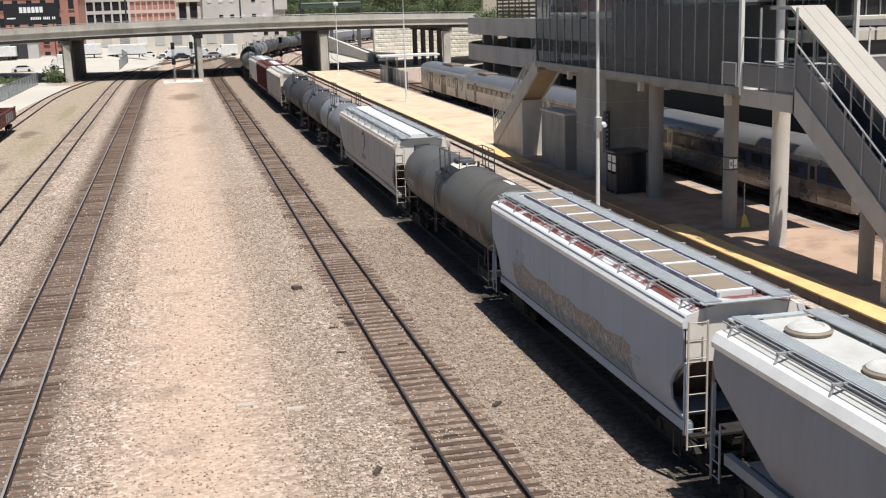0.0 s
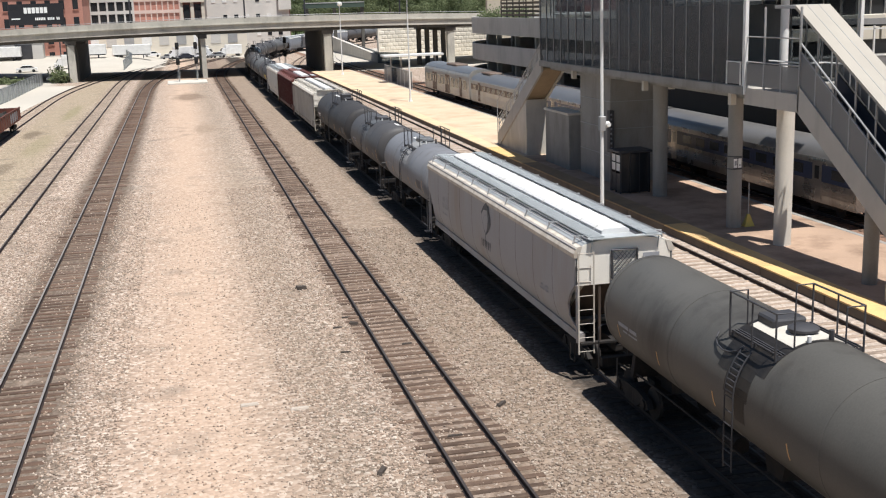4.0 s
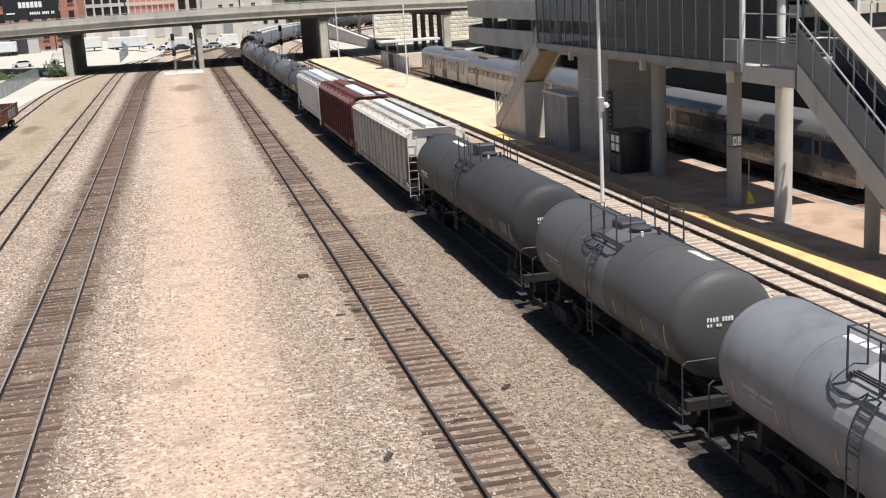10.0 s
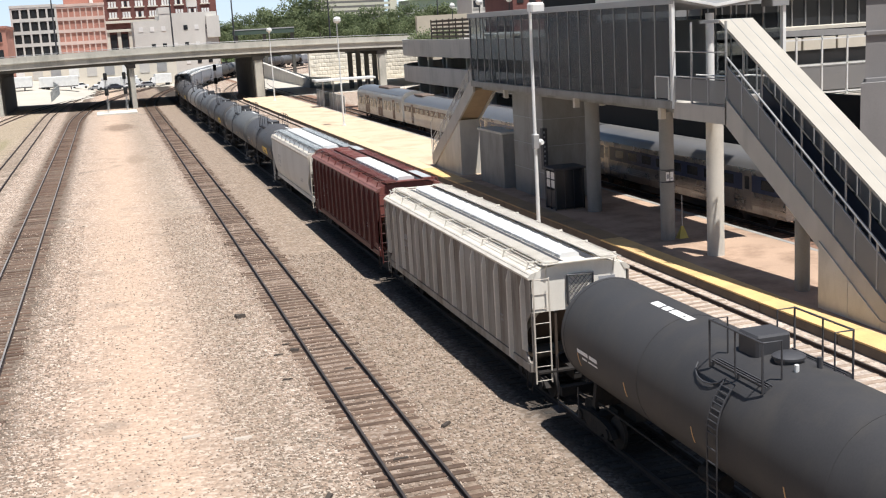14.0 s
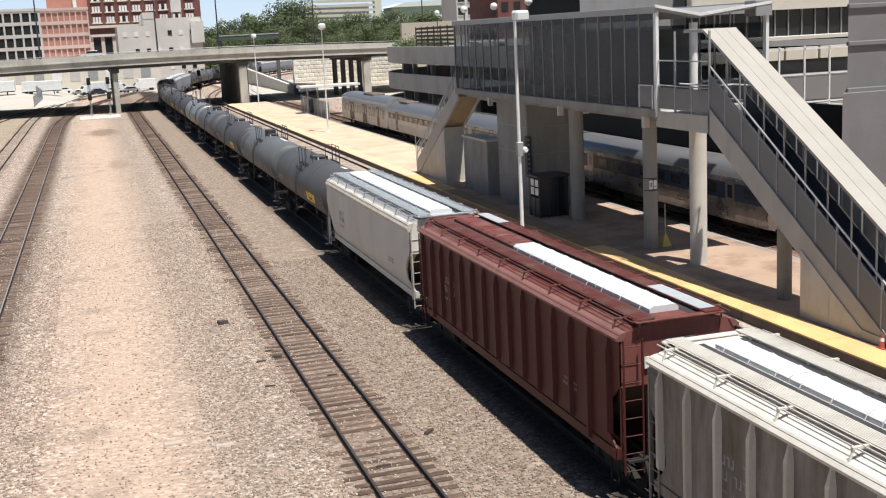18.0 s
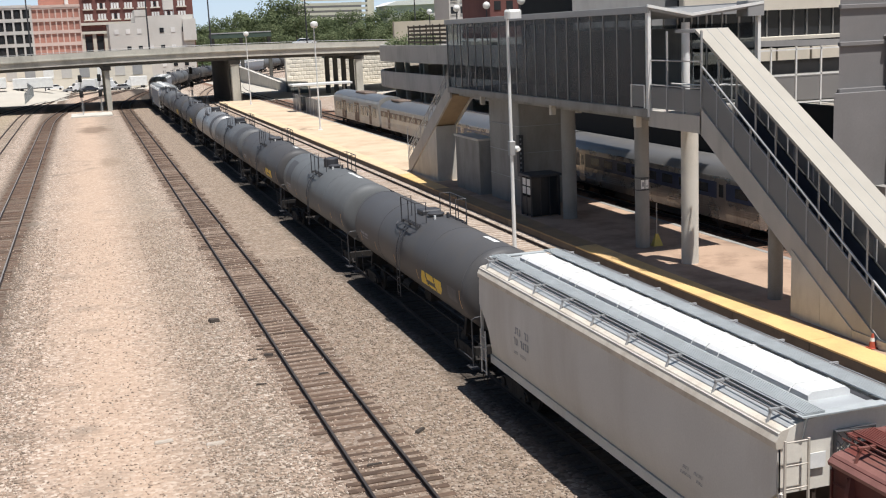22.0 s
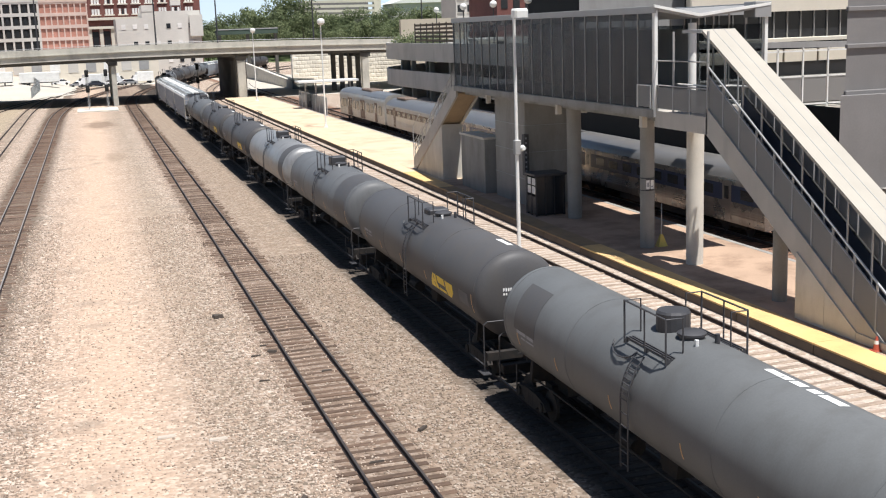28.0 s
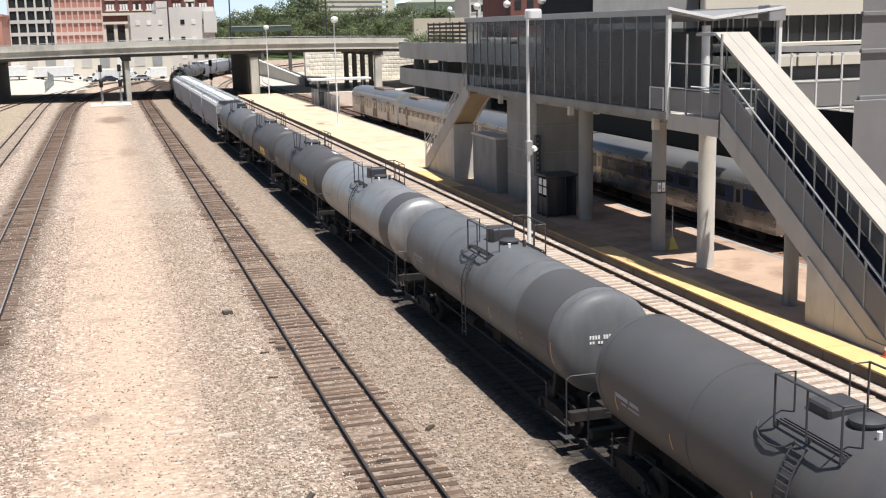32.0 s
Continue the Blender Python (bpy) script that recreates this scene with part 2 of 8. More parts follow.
    bp.inputs["Strength"].default_value, bp.inputs["Distance"].default_value = 0.9, 0.05
    link(mix.outputs[0], bp.inputs["Height"]), link(bp.outputs[0], b.inputs["Normal"])
    return mt


def glass(name, tint=(0.12, 0.13, 0.14), rough=0.06, clear=0.35):
    """A tinted pane: partly clear, glossy by Fresnel."""
    mt, nt, b, node, link = shader(name)
    b.inputs["Base Color"].default_value, b.inputs["Roughness"].default_value = (*tint, 1), rough
    b.inputs["Specular IOR Level"].default_value = 0.5
    tr, mx = node("ShaderNodeBsdfTransparent"), node("ShaderNodeMixShader")
    tr.inputs["Color"].default_value = (0.7, 0.74, 0.76, 1)
    mx.inputs["Fac"].default_value = 1 - clear
    link(tr.outputs[0], mx.inputs[1]), link(b.outputs[0], mx.inputs[2])
    link(mx.outputs[0], nt.nodes["Material Output"].inputs["Surface"])
    return mt


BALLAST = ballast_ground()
# Ties under the freight train: its shade is put into the colour.
TIE_SHADE = surface("tie wood darkened for train shade", (0.034, 0.029, 0.025), 0.3, 2.5, 0.9, grain=25, bump=0.4, rand=0.3)
TIE = surface("old tie wood", (0.100, 0.064, 0.045), 0.4, 2.5, 0.9, grain=25, bump=0.5, dirt=(0.17, 0.12, 0.088), dirt_scale=3.5, dirt_amount=0.5, rand=0.35)
TIE_RUST = surface("rusty tie wood", (0.108, 0.066, 0.046), 0.3, 2.5, 0.9, grain=25, bump=0.5, dirt=(0.2, 0.13, 0.09), dirt_scale=3, dirt_amount=0.5, rand=0.35)
RAIL_SIDE = surface("rusted rail side", (0.045, 0.032, 0.028), 0.3, 2, 0.75, 0.3, bump=0.2)
TIE_PALE = surface("bleached tie wood", (0.30, 0.235, 0.18), 0.3, 2.5, 0.9, grain=25, bump=0.5, dirt=(0.42, 0.36, 0.30), dirt_scale=2.5, dirt_amount=0.7, rand=0.25)
RAIL_DULL = surface("rusty rail head", (0.085, 0.07, 0.065), 0.25, 2, 0.55, 0.5, bump=0.1)
TIE_DUST = surface("dust-covered tie wood", (0.29, 0.22, 0.168), 0.25, 2.5, 0.9, grain=25, bump=0.4, dirt=(0.38, 0.31, 0.25), dirt_scale=3, dirt_amount=0.7, rand=0.2)
# Brown base holds the shade on the platform's edge face.
EDGE_BROWN = surface("grimy platform edge concrete darkened for shade", (0.15, 0.118, 0.092), 0.2, 0.8, 0.9, dirt=(0.08, 0.06, 0.05), dirt_scale=1.2)
# Rail head under the train, taken near-black to carry its shade.
RAIL_SHADE = surface("rail head darkened for train shade", (0.03, 0.028, 0.026), 0.2, 2, 0.6, 0.2, bump=0.1)
RAIL_TOP = surface("polished rail head", (0.30, 0.275, 0.255), 0.15, 1.5, 0.5, 0.35, bump=0.0)
CONCRETE = surface("weathered concrete", (0.285, 0.275, 0.255), 0.15, 0.5, 0.88, grain=18, bump=0.2, dirt=(0.13, 0.12, 0.105), dirt_scale=0.8, dirt_amount=0.55, streak=0.7)
CONCRETE_PALE = surface("pale concrete", (0.56, 0.53, 0.47), 0.12, 0.6, 0.85, grain=20, bump=0.15, dirt=(0.32, 0.29, 0.25), dirt_scale=0.9, dirt_amount=0.45, streak=0.6)
# Rust stains, with the base also darkened for the shade under the footbridge.
PLATFORM_STAIN_SHADE = surface("rust-stained platform concrete darkened for shade", (0.40, 0.28, 0.20), 0.16, 0.35, 0.9, grain=14, bump=0.15, dirt=(0.20, 0.13, 0.09), dirt_scale=0.4, dirt_amount=0.75, edge=(0.46, 0.64))
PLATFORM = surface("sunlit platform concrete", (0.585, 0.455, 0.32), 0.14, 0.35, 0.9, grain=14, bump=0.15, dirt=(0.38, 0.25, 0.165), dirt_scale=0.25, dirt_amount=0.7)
YELLOW = surface("yellow tactile paint", (0.66, 0.44, 0.19), 0.16, 0.7, 0.75, grain=12, bump=0.3, dirt=(0.40, 0.26, 0.16), dirt_scale=0.5, dirt_amount=0.6)
# Tactile paint browned to carry the footbridge's shadow.
YELLOW_SHADED = surface("tactile paint browned for footbridge shade", (0.30, 0.205, 0.115), 0.2, 0.7, 0.8, grain=12, bump=0.3, dirt=(0.17, 0.12, 0.085), dirt_scale=0.6, dirt_amount=0.7)
YELLOW_WORN = surface("worn pale tactile paint", (0.64, 0.48, 0.30), 0.14, 0.7, 0.8, grain=12, bump=0.3, dirt=(0.58, 0.44, 0.33), dirt_scale=0.6, dirt_amount=0.6)
STEEL_GREY = surface("grey painted steel", (0.36, 0.36, 0.36), 0.1, 1.0, 0.5, 0.3, bump=0.05)
STEEL_DARK = surface("dark painted steel", (0.055, 0.055, 0.06), 0.2, 1.5, 0.55, 0.2, bump=0.08)
STEEL_WHITE = surface("white painted steel", (0.74, 0.74, 0.72), 0.08, 1.0, 0.45, 0.0, bump=0.05, dirt=(0.45, 0.42, 0.38), dirt_scale=1.2, dirt_amount=0.3)
BOARD_GREY = surface("pale zinc grating", (0.42, 0.445, 0.45), 0.12, 3.0, 0.6, 0.15, bump=0.05)
CHORD_CREAM = surface("grimy cream steel", (0.56, 0.51, 0.44), 0.12, 1.5, 0.7, dirt=(0.30, 0.24, 0.18), dirt_scale=2.0, dirt_amount=0.6, bump=0.05)
SEAM_DIRT = surface("rusty seam dirt", (0.17, 0.145, 0.125), 0.3, 2.0, 0.85, dirt=(0.28, 0.25, 0.22), dirt_scale=2.5, bump=0.05)
GALV = surface("galvanised steel", (0.50, 0.52, 0.53), 0.14, 3.0, 0.42, 0.55, bump=0.05)
TRUCK_IRON = surface("sooty cast iron", (0.020, 0.018, 0.017), 0.35, 4.0, 0.85, 0.1, grain=40, bump=0.3, dirt=(0.05, 0.034, 0.025), dirt_scale=4)
BLACK = surface("black rubber", (0.02, 0.02, 0.02), 0.2, 3, 0.8)
WHITE_MARK = surface("white stencil paint", (0.80, 0.80, 0.78), 0.1, 4, 0.6, bump=0)
YELLOW_MARK = surface("yellow logo paint", (0.76, 0.53, 0.06), 0.12, 3, 0.6, bump=0)
ORANGE_MARK = surface("orange reflector strip", (0.58, 0.36, 0.16), 0.1, 4, 0.5, bump=0)
GREY_MARK = surface("faded grey stencil", (0.30, 0.31, 0.33), 0.15, 3, 0.7, bump=0)


# ---- ground and tracks ----
RAIL_Z = 0.17
RND = random.Random(5)


def bend(x0, y0, radius, s):
    """Place and heading of a track that is straight up to y0 and then curves to the east."""
    if s <= y0:
        return x0, s, 0.0
    a = (s - y0) / radius
    return x0 + radius * (1 - math.cos(a)), y0 + radius * math.sin(a), a


def ground_sheet():
    m = Mesh()
    xs = [-3000, -400, -120, -40, 0, 40, 120, 400, 3000]
    ys = [-300, -40, 60, 200, 400, 900, 3500]
    vs = [(x, y, 0) for y in ys for x in xs]
    n = len(xs)
    m.add(vs, [(j * n + i, j * n + i + 1, (j + 1) * n + i + 1, (j + 1) * n + i) for j in range(len(ys) - 1) for i in range(n - 1)])
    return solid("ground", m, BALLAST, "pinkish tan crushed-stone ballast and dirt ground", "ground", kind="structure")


RAIL_PROFILE = [(-0.07, -0.155), (0.07, -0.155), (0.07, -0.14), (0.012, -0.115), (0.012, -0.045), (0.037, -0.03), (0.037, -0.003), (0.03, 0.0),
                (-0.03, 0.0), (-0.037, -0.003), (-0.037, -0.03), (-0.012, -0.045), (-0.012, -0.115), (-0.07, -0.14)]


def rail_mesh(x0, y0, radius, side, s0, s1):
    stops = [s0, y0] if s0 < y0 else [s0]
    stops += [min(s1, y0 + 6 * i) for i in range(1, int((s1 - y0) / 6) + 2)]
    m, rings = Mesh(), []
    for s in stops:
        x, y, a = bend(x0, y0, radius, s)
        px, py = x + math.cos(a) * side, y - math.sin(a) * side
        rings.append([(px + math.cos(a) * u, py - math.sin(a) * u, RAIL_Z + w) for u, w in RAIL_PROFILE])
    n = len(RAIL_PROFILE)
    m.loft(rings)
    for i in range(len(m.f)):
        f = m.f[i]
        if len(f) == 4 and all(m.v[j][2] > RAIL_Z - 0.004 for j in f):
            m.k[i] = 1
    return m


TIE_MESH = Mesh().bevel_box(-1.3, 1.3, -0.115, 0.115, -0.15, 0.035, 0.018)


def track(label, x0, y0, radius, s0, s1, singles, wood, head=RAIL_TOP, pitch=0.53):
    root = thing("railway_track", label, "track", group="railway tracks", kind="structure")
    for side in (-0.7525, 0.7525):
        part("rail", rail_mesh(x0, y0, radius, side, s0, s1), [RAIL_SIDE, head], root, smooth=True)
    shared = TIE_MESH.data("tie", wood)
    rest = Mesh()
    count = int((s1 - s0) / pitch)
    for i in range(count):
        s = s0 + i * pitch + RND.uniform(-0.05, 0.05)
        x, y, a = bend(x0, y0, radius, s)
        m = pose(x + RND.uniform(-0.16, 0.16), y, RND.uniform(-0.034, 0.006) - (0.02 if RND.random() < 0.12 else 0), 0, RND.uniform(-0.5, 0.5), -math.degrees(a) + RND.uniform(-1.6, 1.6))
        if i < singles:
            part("tie", shared, wood, root, at=m)
        else:
            rest.add([m @ Vector(p) for p in TIE_MESH.v], TIE_MESH.f)
    if rest.v:
        tagged(part("far_ties", rest, wood, root), kind="stuff")
    return root


ground_sheet()
track("main track with brown wooden ties on pink ballast", 0.0, 205, 425, 12, 420, 300, TIE, RAIL_DULL)
track("main track with rust-brown ties and shiny rails", -12.6, 179, 485, 12, 420, 300, TIE_RUST)
track("siding track with grey weathered ties", -17.4, 195, 700, 12, 360, 120, TIE_PALE, RAIL_DULL)
track("spur track half sunk in dirt", -25.5, 165, 440, 12, 330, 20, TIE_PALE, RAIL_DULL)
track("shaded track under the freight train", 6.25, 205, 420, 8, 520, 40, TIE_SHADE, RAIL_SHADE)
track("platform track with pale ties on white ballast", 15.1, 205, 410, 8, 420, 230, TIE_DUST, RAIL_DULL, 0.6)
track("far platform track under the passenger train", 27.1, 235, 420, 20, 330, 0, TIE)


# ---- loose crushed stone near the camera ----
def gravel():
    """Loose stones, denser near the camera, as real lumps."""
    g = np.random.default_rng(11)
    n = 130000
    y = 16 + 62 * g.random(n) ** 1.7
    x = g.uniform(-27, 4.1, n)
    clear = (np.abs(x) < 1.25) | (np.abs(x + 12.6) < 1.3)
    worn = np.abs(x + 6.9) < 2.4
    keep = (~clear | (g.random(n) < 0.16)) & (~worn | (g.random(n) < 0.28))
    keep &= (x < 1.2) | (y < 60)
    x, y = x[keep], y[keep]
    n = len(x)
    size = g.uniform(0.03, 0.066, n) * np.where(np.abs(x + 6.9) < 2.4, 0.75, 1.0)
    base = np.array([(1, 0, 0), (0, 1, 0), (-1, 0, 0), (0, -1, 0), (0, 0, 0.8), (0, 0, -0.6)], float)
    tri = np.array([(0, 1, 4), (1, 2, 4), (2, 3, 4), (3, 0, 4), (1, 0, 5), (2, 1, 5), (3, 2, 5), (0, 3, 5)])
    v = base[None] * g.uniform(0.6, 1.35, (n, 6, 1)) * size[:, None, None]
    a = g.uniform(0, TAU, n)
    b = g.uniform(-0.6, 0.6, n)
    vy, vz = v[:, :, 1] * np.cos(b)[:, None] - v[:, :, 2] * np.sin(b)[:, None], v[:, :, 1] * np.sin(b)[:, None] + v[:, :, 2] * np.cos(b)[:, None]
    vx = v[:, :, 0] * np.cos(a)[:, None] - vy * np.sin(a)[:, None]
    vy = v[:, :, 0] * np.sin(a)[:, None] + vy * np.cos(a)[:, None]
    pts = np.stack([vx + x[:, None], vy + y[:, None], vz + 0.006], -1).reshape(-1, 3)
    faces = (tri[None] + 6 * np.arange(n)[:, None, None]).reshape(-1, 3)
    me = bpy.data.meshes.new("gravel")
    me.vertices.add(len(pts)), me.loops.add(faces.size), me.polygons.add(len(faces))
    me.vertices.foreach_set("co", pts.ravel())
    me.loops.foreach_set("vertex_index", faces.ravel())
    me.polygons.foreach_set("loop_start", np.arange(len(faces)) * 3)
    me.update(calc_edges=True)
    mt, nt, b, node, link = shader("loose stone")
    geo, ramp = node("ShaderNodeNewGeometry"), node("ShaderNodeValToRGB")
    cr = ramp.color_ramp
    cr.elements[0].color, cr.elements[1].color = (0.20, 0.155, 0.12, 1), (0.56, 0.48, 0.40, 1)
    for p, c in ((0.2, (0.25, 0.19, 0.145, 1)), (0.5, (0.38, 0.28, 0.21, 1)), (0.8, (0.45, 0.36, 0.29, 1))):
        cr.elements.new(p).color = c
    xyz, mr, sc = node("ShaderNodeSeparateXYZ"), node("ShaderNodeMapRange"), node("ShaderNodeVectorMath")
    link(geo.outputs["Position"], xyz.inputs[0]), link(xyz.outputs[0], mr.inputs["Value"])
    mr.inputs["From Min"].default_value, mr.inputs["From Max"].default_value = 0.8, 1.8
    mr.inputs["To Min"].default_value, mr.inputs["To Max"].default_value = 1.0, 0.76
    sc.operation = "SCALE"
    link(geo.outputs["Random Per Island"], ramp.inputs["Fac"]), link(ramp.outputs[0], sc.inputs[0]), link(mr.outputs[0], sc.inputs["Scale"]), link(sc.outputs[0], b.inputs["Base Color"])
    b.inputs["Roughness"].default_value = 0.95
    me.materials.append(mt)
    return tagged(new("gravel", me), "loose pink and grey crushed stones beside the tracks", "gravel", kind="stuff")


gravel()


# ---- freight train ----
# Travel of the train in metres at the given second, towards the camera.
TRAVEL = ((0, 0.0), (2, 14.73), (4, 29.47), (6, 44.25), (8, 58.98), (10, 73.61), (12, 87.80), (14, 101.83), (16, 115.63), (18, 129.0),
          (20, 141.85), (22, 154.87), (24, 168.15), (26, 181.28), (28, 194.32), (30, 207.30), (32, 220.26))
TRAIN_X, TRAIN_BEND, TRAIN_R = 6.25, 205.0, 420.0


def car_paint(name, colour, vary=0.12, dirt=(0.11, 0.09, 0.075), amount=0.5, rough=0.55, metal=0.0, scale=0.35, soil=1.1, edge=(0.47, 0.72)):
    return surface(name, colour, vary, scale, rough, metal, grain=22, bump=0.06, dirt=dirt, dirt_scale=soil, dirt_amount=amount, streak=0.8, specular=0.25, edge=edge)


TANK_BLACK = car_paint("matt black tank paint", (0.046, 0.045, 0.047), 0.2, (0.066, 0.06, 0.054), 0.6, 0.6)
TANK_BROWN = car_paint("brownish grey tank paint", (0.092, 0.088, 0.080), 0.2, (0.035, 0.031, 0.028), 0.85, 0.5, soil=0.6, edge=(0.5, 0.72))
TANK_OIL = car_paint("oily dark spill", (0.022, 0.02, 0.019), 0.3, (0.06, 0.052, 0.043), 0.7, 0.45)
TANK_MID = car_paint("even mid grey tank paint", (0.122, 0.127, 0.13), 0.14, (0.085, 0.083, 0.08), 0.5, 0.55)
TANK_GREY = car_paint("mid grey tank paint", (0.122, 0.126, 0.131), 0.12, (0.06, 0.057, 0.055), 0.5, 0.5)
TANK_LIGHT = car_paint("light grey tank paint", (0.185, 0.19, 0.205), 0.12, (0.10, 0.09, 0.08), 0.5, 0.5)
TANK_DARK = car_paint("dark grey tank paint", (0.076, 0.075, 0.078), 0.18, (0.09, 0.08, 0.07), 0.5, 0.52)
TANK_STAIN = car_paint("chalky spill stain", (0.30, 0.30, 0.30), 0.25, (0.17, 0.17, 0.18), 0.9, 0.7)
PAD_PALE = car_paint("pale cream crown paint", (0.60, 0.57, 0.50), 0.12, (0.33, 0.29, 0.24), 0.5, 0.6)
TANK_SILVER = car_paint("dull silver tank jacket", (0.33, 0.33, 0.33), 0.12, (0.14, 0.12, 0.10), 0.5, 0.4, 0.5)
# White side paint, darkened and blued because the sides lie in shade.
HOP_WHITE = car_paint("chalky white hopper paint dimmed for shade", (0.325, 0.37, 0.445), 0.1, (0.25, 0.27, 0.305), 0.5, soil=0.5)
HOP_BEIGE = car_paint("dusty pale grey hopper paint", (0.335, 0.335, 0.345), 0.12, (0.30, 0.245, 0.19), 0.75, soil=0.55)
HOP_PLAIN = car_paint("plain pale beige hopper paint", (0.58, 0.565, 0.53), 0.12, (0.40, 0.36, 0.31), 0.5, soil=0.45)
RIB_CREAM = car_paint("pale cream rib paint", (0.56, 0.525, 0.465), 0.14, (0.25, 0.19, 0.14), 0.6, soil=0.8)
HOP_CREAM = car_paint("grimy cream hopper paint", (0.30, 0.28, 0.255), 0.14, (0.115, 0.085, 0.065), 1.0, soil=1.0, edge=(0.38, 0.66))
HOP_RED = car_paint("oxide red hopper paint", (0.092, 0.023, 0.020), 0.2, (0.05, 0.02, 0.017), 0.6)
HOP_GREY = car_paint("pale blue-grey hopper paint", (0.27, 0.295, 0.34), 0.1, (0.22, 0.20, 0.18), 0.4)
ROOF_RUST = car_paint("peeling white roof with rust", (0.55, 0.53, 0.54), 0.15, (0.17, 0.055, 0.045), 1.0, 0.6, 0, 0.9, 1.3, (0.44, 0.53))
ROOF_GALV = car_paint("galvanised roof sheet", (0.47, 0.49, 0.50), 0.1, (0.30, 0.28, 0.26), 0.4, 0.45, 0.35)
ROOF_RED = car_paint("faded red roof", (0.15, 0.045, 0.036), 0.2, (0.30, 0.24, 0.20), 0.4)
ROOF_CREAM = car_paint("dusty cream roof", (0.62, 0.58, 0.51), 0.12, (0.42, 0.37, 0.30), 0.5)
HATCH_WHITE = car_paint("white fibreglass hatch", (0.66, 0.66, 0.65), 0.08, (0.46, 0.43, 0.39), 0.35)
ROOF_DUST = car_paint("dusty pale grey roof", (0.46, 0.455, 0.43), 0.12, (0.33, 0.30, 0.26), 0.5)
# Grime plus the shade below the end overhang, both in the colour.
SLOPE_SHADE_GRIME = car_paint("grimy brown slope sheet darkened for shade", (0.075, 0.055, 0.043), 0.25, (0.035, 0.027, 0.022), 0.7, 0.8)
# Chalky chord red, also lightened where sun strikes the edge.
CHORD_RED = car_paint("chalky pink-red chord paint lightened for sun", (0.22, 0.105, 0.09), 0.15, (0.12, 0.05, 0.042), 0.5)
HATCH_TAN = car_paint("tan hatch cover", (0.25, 0.20, 0.15), 0.12, (0.16, 0.13, 0.10), 0.5)


def graffiti_paint():
    """Faded overlapping sprays: tan and mauve lettering above a teal and blue cloud."""
    mt, nt, b, node, link = shader("spray-painted lettering")
    pos, mp, noise, ramp, low, mix = (node(k) for k in ("ShaderNodeTexCoord", "ShaderNodeMapping", "ShaderNodeTexNoise", "ShaderNodeValToRGB", "ShaderNodeValToRGB", "ShaderNodeMix"))
    link(pos.outputs["Object"], mp.inputs["Vector"])
    mp.inputs["Scale"].default_value = (1, 1, 0.8)
    noise.inputs["Scale"].default_value, noise.inputs["Detail"].default_value, noise.inputs["Distortion"].default_value = 2.3, 4, 1.2
    link(mp.outputs[0], noise.inputs["Vector"])

    def colours(r, stops):
        cr = r.color_ramp
        cr.elements[0].position, cr.elements[0].color = stops[0][0], (*stops[0][1], 1)
        cr.elements[1].position, cr.elements[1].color = stops[-1][0], (*stops[-1][1], 1)
        for p, c in stops[1:-1]:
            cr.elements.new(p).color = (*c, 1)
        link(noise.outputs["Fac"], r.inputs["Fac"])
    colours(ramp, ((0.32, (0.33, 0.35, 0.39)), (0.40, (0.22, 0.18, 0.13)), (0.46, (0.30, 0.26, 0.21)), (0.50, (0.34, 0.36, 0.40)), (0.55, (0.21, 0.155, 0.135)), (0.61, (0.27, 0.24, 0.20)), (0.70, (0.40, 0.43, 0.48))))
    colours(low, ((0.32, (0.32, 0.345, 0.39)), (0.41, (0.10, 0.14, 0.19)), (0.48, (0.10, 0.17, 0.175)), (0.53, (0.25, 0.27, 0.30)), (0.58, (0.13, 0.15, 0.22)), (0.65, (0.20, 0.19, 0.19)), (0.72, (0.33, 0.35, 0.40))))
    xyz, sp, wob = node("ShaderNodeSeparateXYZ"), node("ShaderNodeMapRange"), node("ShaderNodeMath")
    link(pos.outputs["Object"], xyz.inputs[0])
    wob.operation, wob.inputs[1].default_value = "MULTIPLY_ADD", 1.6
    link(noise.outputs["Fac"], wob.inputs[0]), link(xyz.outputs[2], wob.inputs[2]), link(wob.outputs[0], sp.inputs["Value"])
    sp.inputs["From Min"].default_value, sp.inputs["From Max"].default_value = 2.45, 2.75
    mix.data_type = "RGBA"
    link(sp.outputs[0], mix.inputs["Factor"]), link(low.outputs[0], mix.inputs["A"]), link(ramp.outputs[0], mix.inputs["B"]), link(mix.outputs["Result"], b.inputs["Base Color"])
    b.inputs["Roughness"].default_value = 0.75
    return mt


GRIT = graffiti_paint()
PANEL_MARK = surface("worn data panel", (0.10, 0.10, 0.105), 0.25, 2, 0.7, dirt=(0.17, 0.16, 0.15), dirt_scale=6, bump=0)

WHEEL = Mesh().spin([(-0.07, 0.05), (-0.07, 0.40), (-0.05, 0.46), (-0.02, 0.457), (0.05, 0.45), (0.07, 0.38), (0.05, 0.36), (0.03, 0.15), (0.08, 0.12), (0.08, 0.05)], "x", (0, 0, 0), 20)
FRAME = Mesh().prism([(-1.25, 0.42), (-1.05, 0.62), (-0.45, 0.72), (0.45, 0.72), (1.05, 0.62), (1.25, 0.42), (1.05, 0.34), (0.62, 0.40), (0.35, 0.22), (-0.35, 0.22), (-0.62, 0.40), (-1.05, 0.34)], "x", -0.09, 0.09)
for _i in range(3):
    FRAME.tube((0.0, -0.16 + 0.16 * _i, 0.28), (0.0, -0.16 + 0.16 * _i, 0.60), 0.10, 8)
FRAME.tube((-0.14, -0.89, 0.46), (0.13, -0.89, 0.46), 0.15, 10).tube((-0.14, 0.89, 0.46), (0.13, 0.89, 0.46), 0.15, 10)
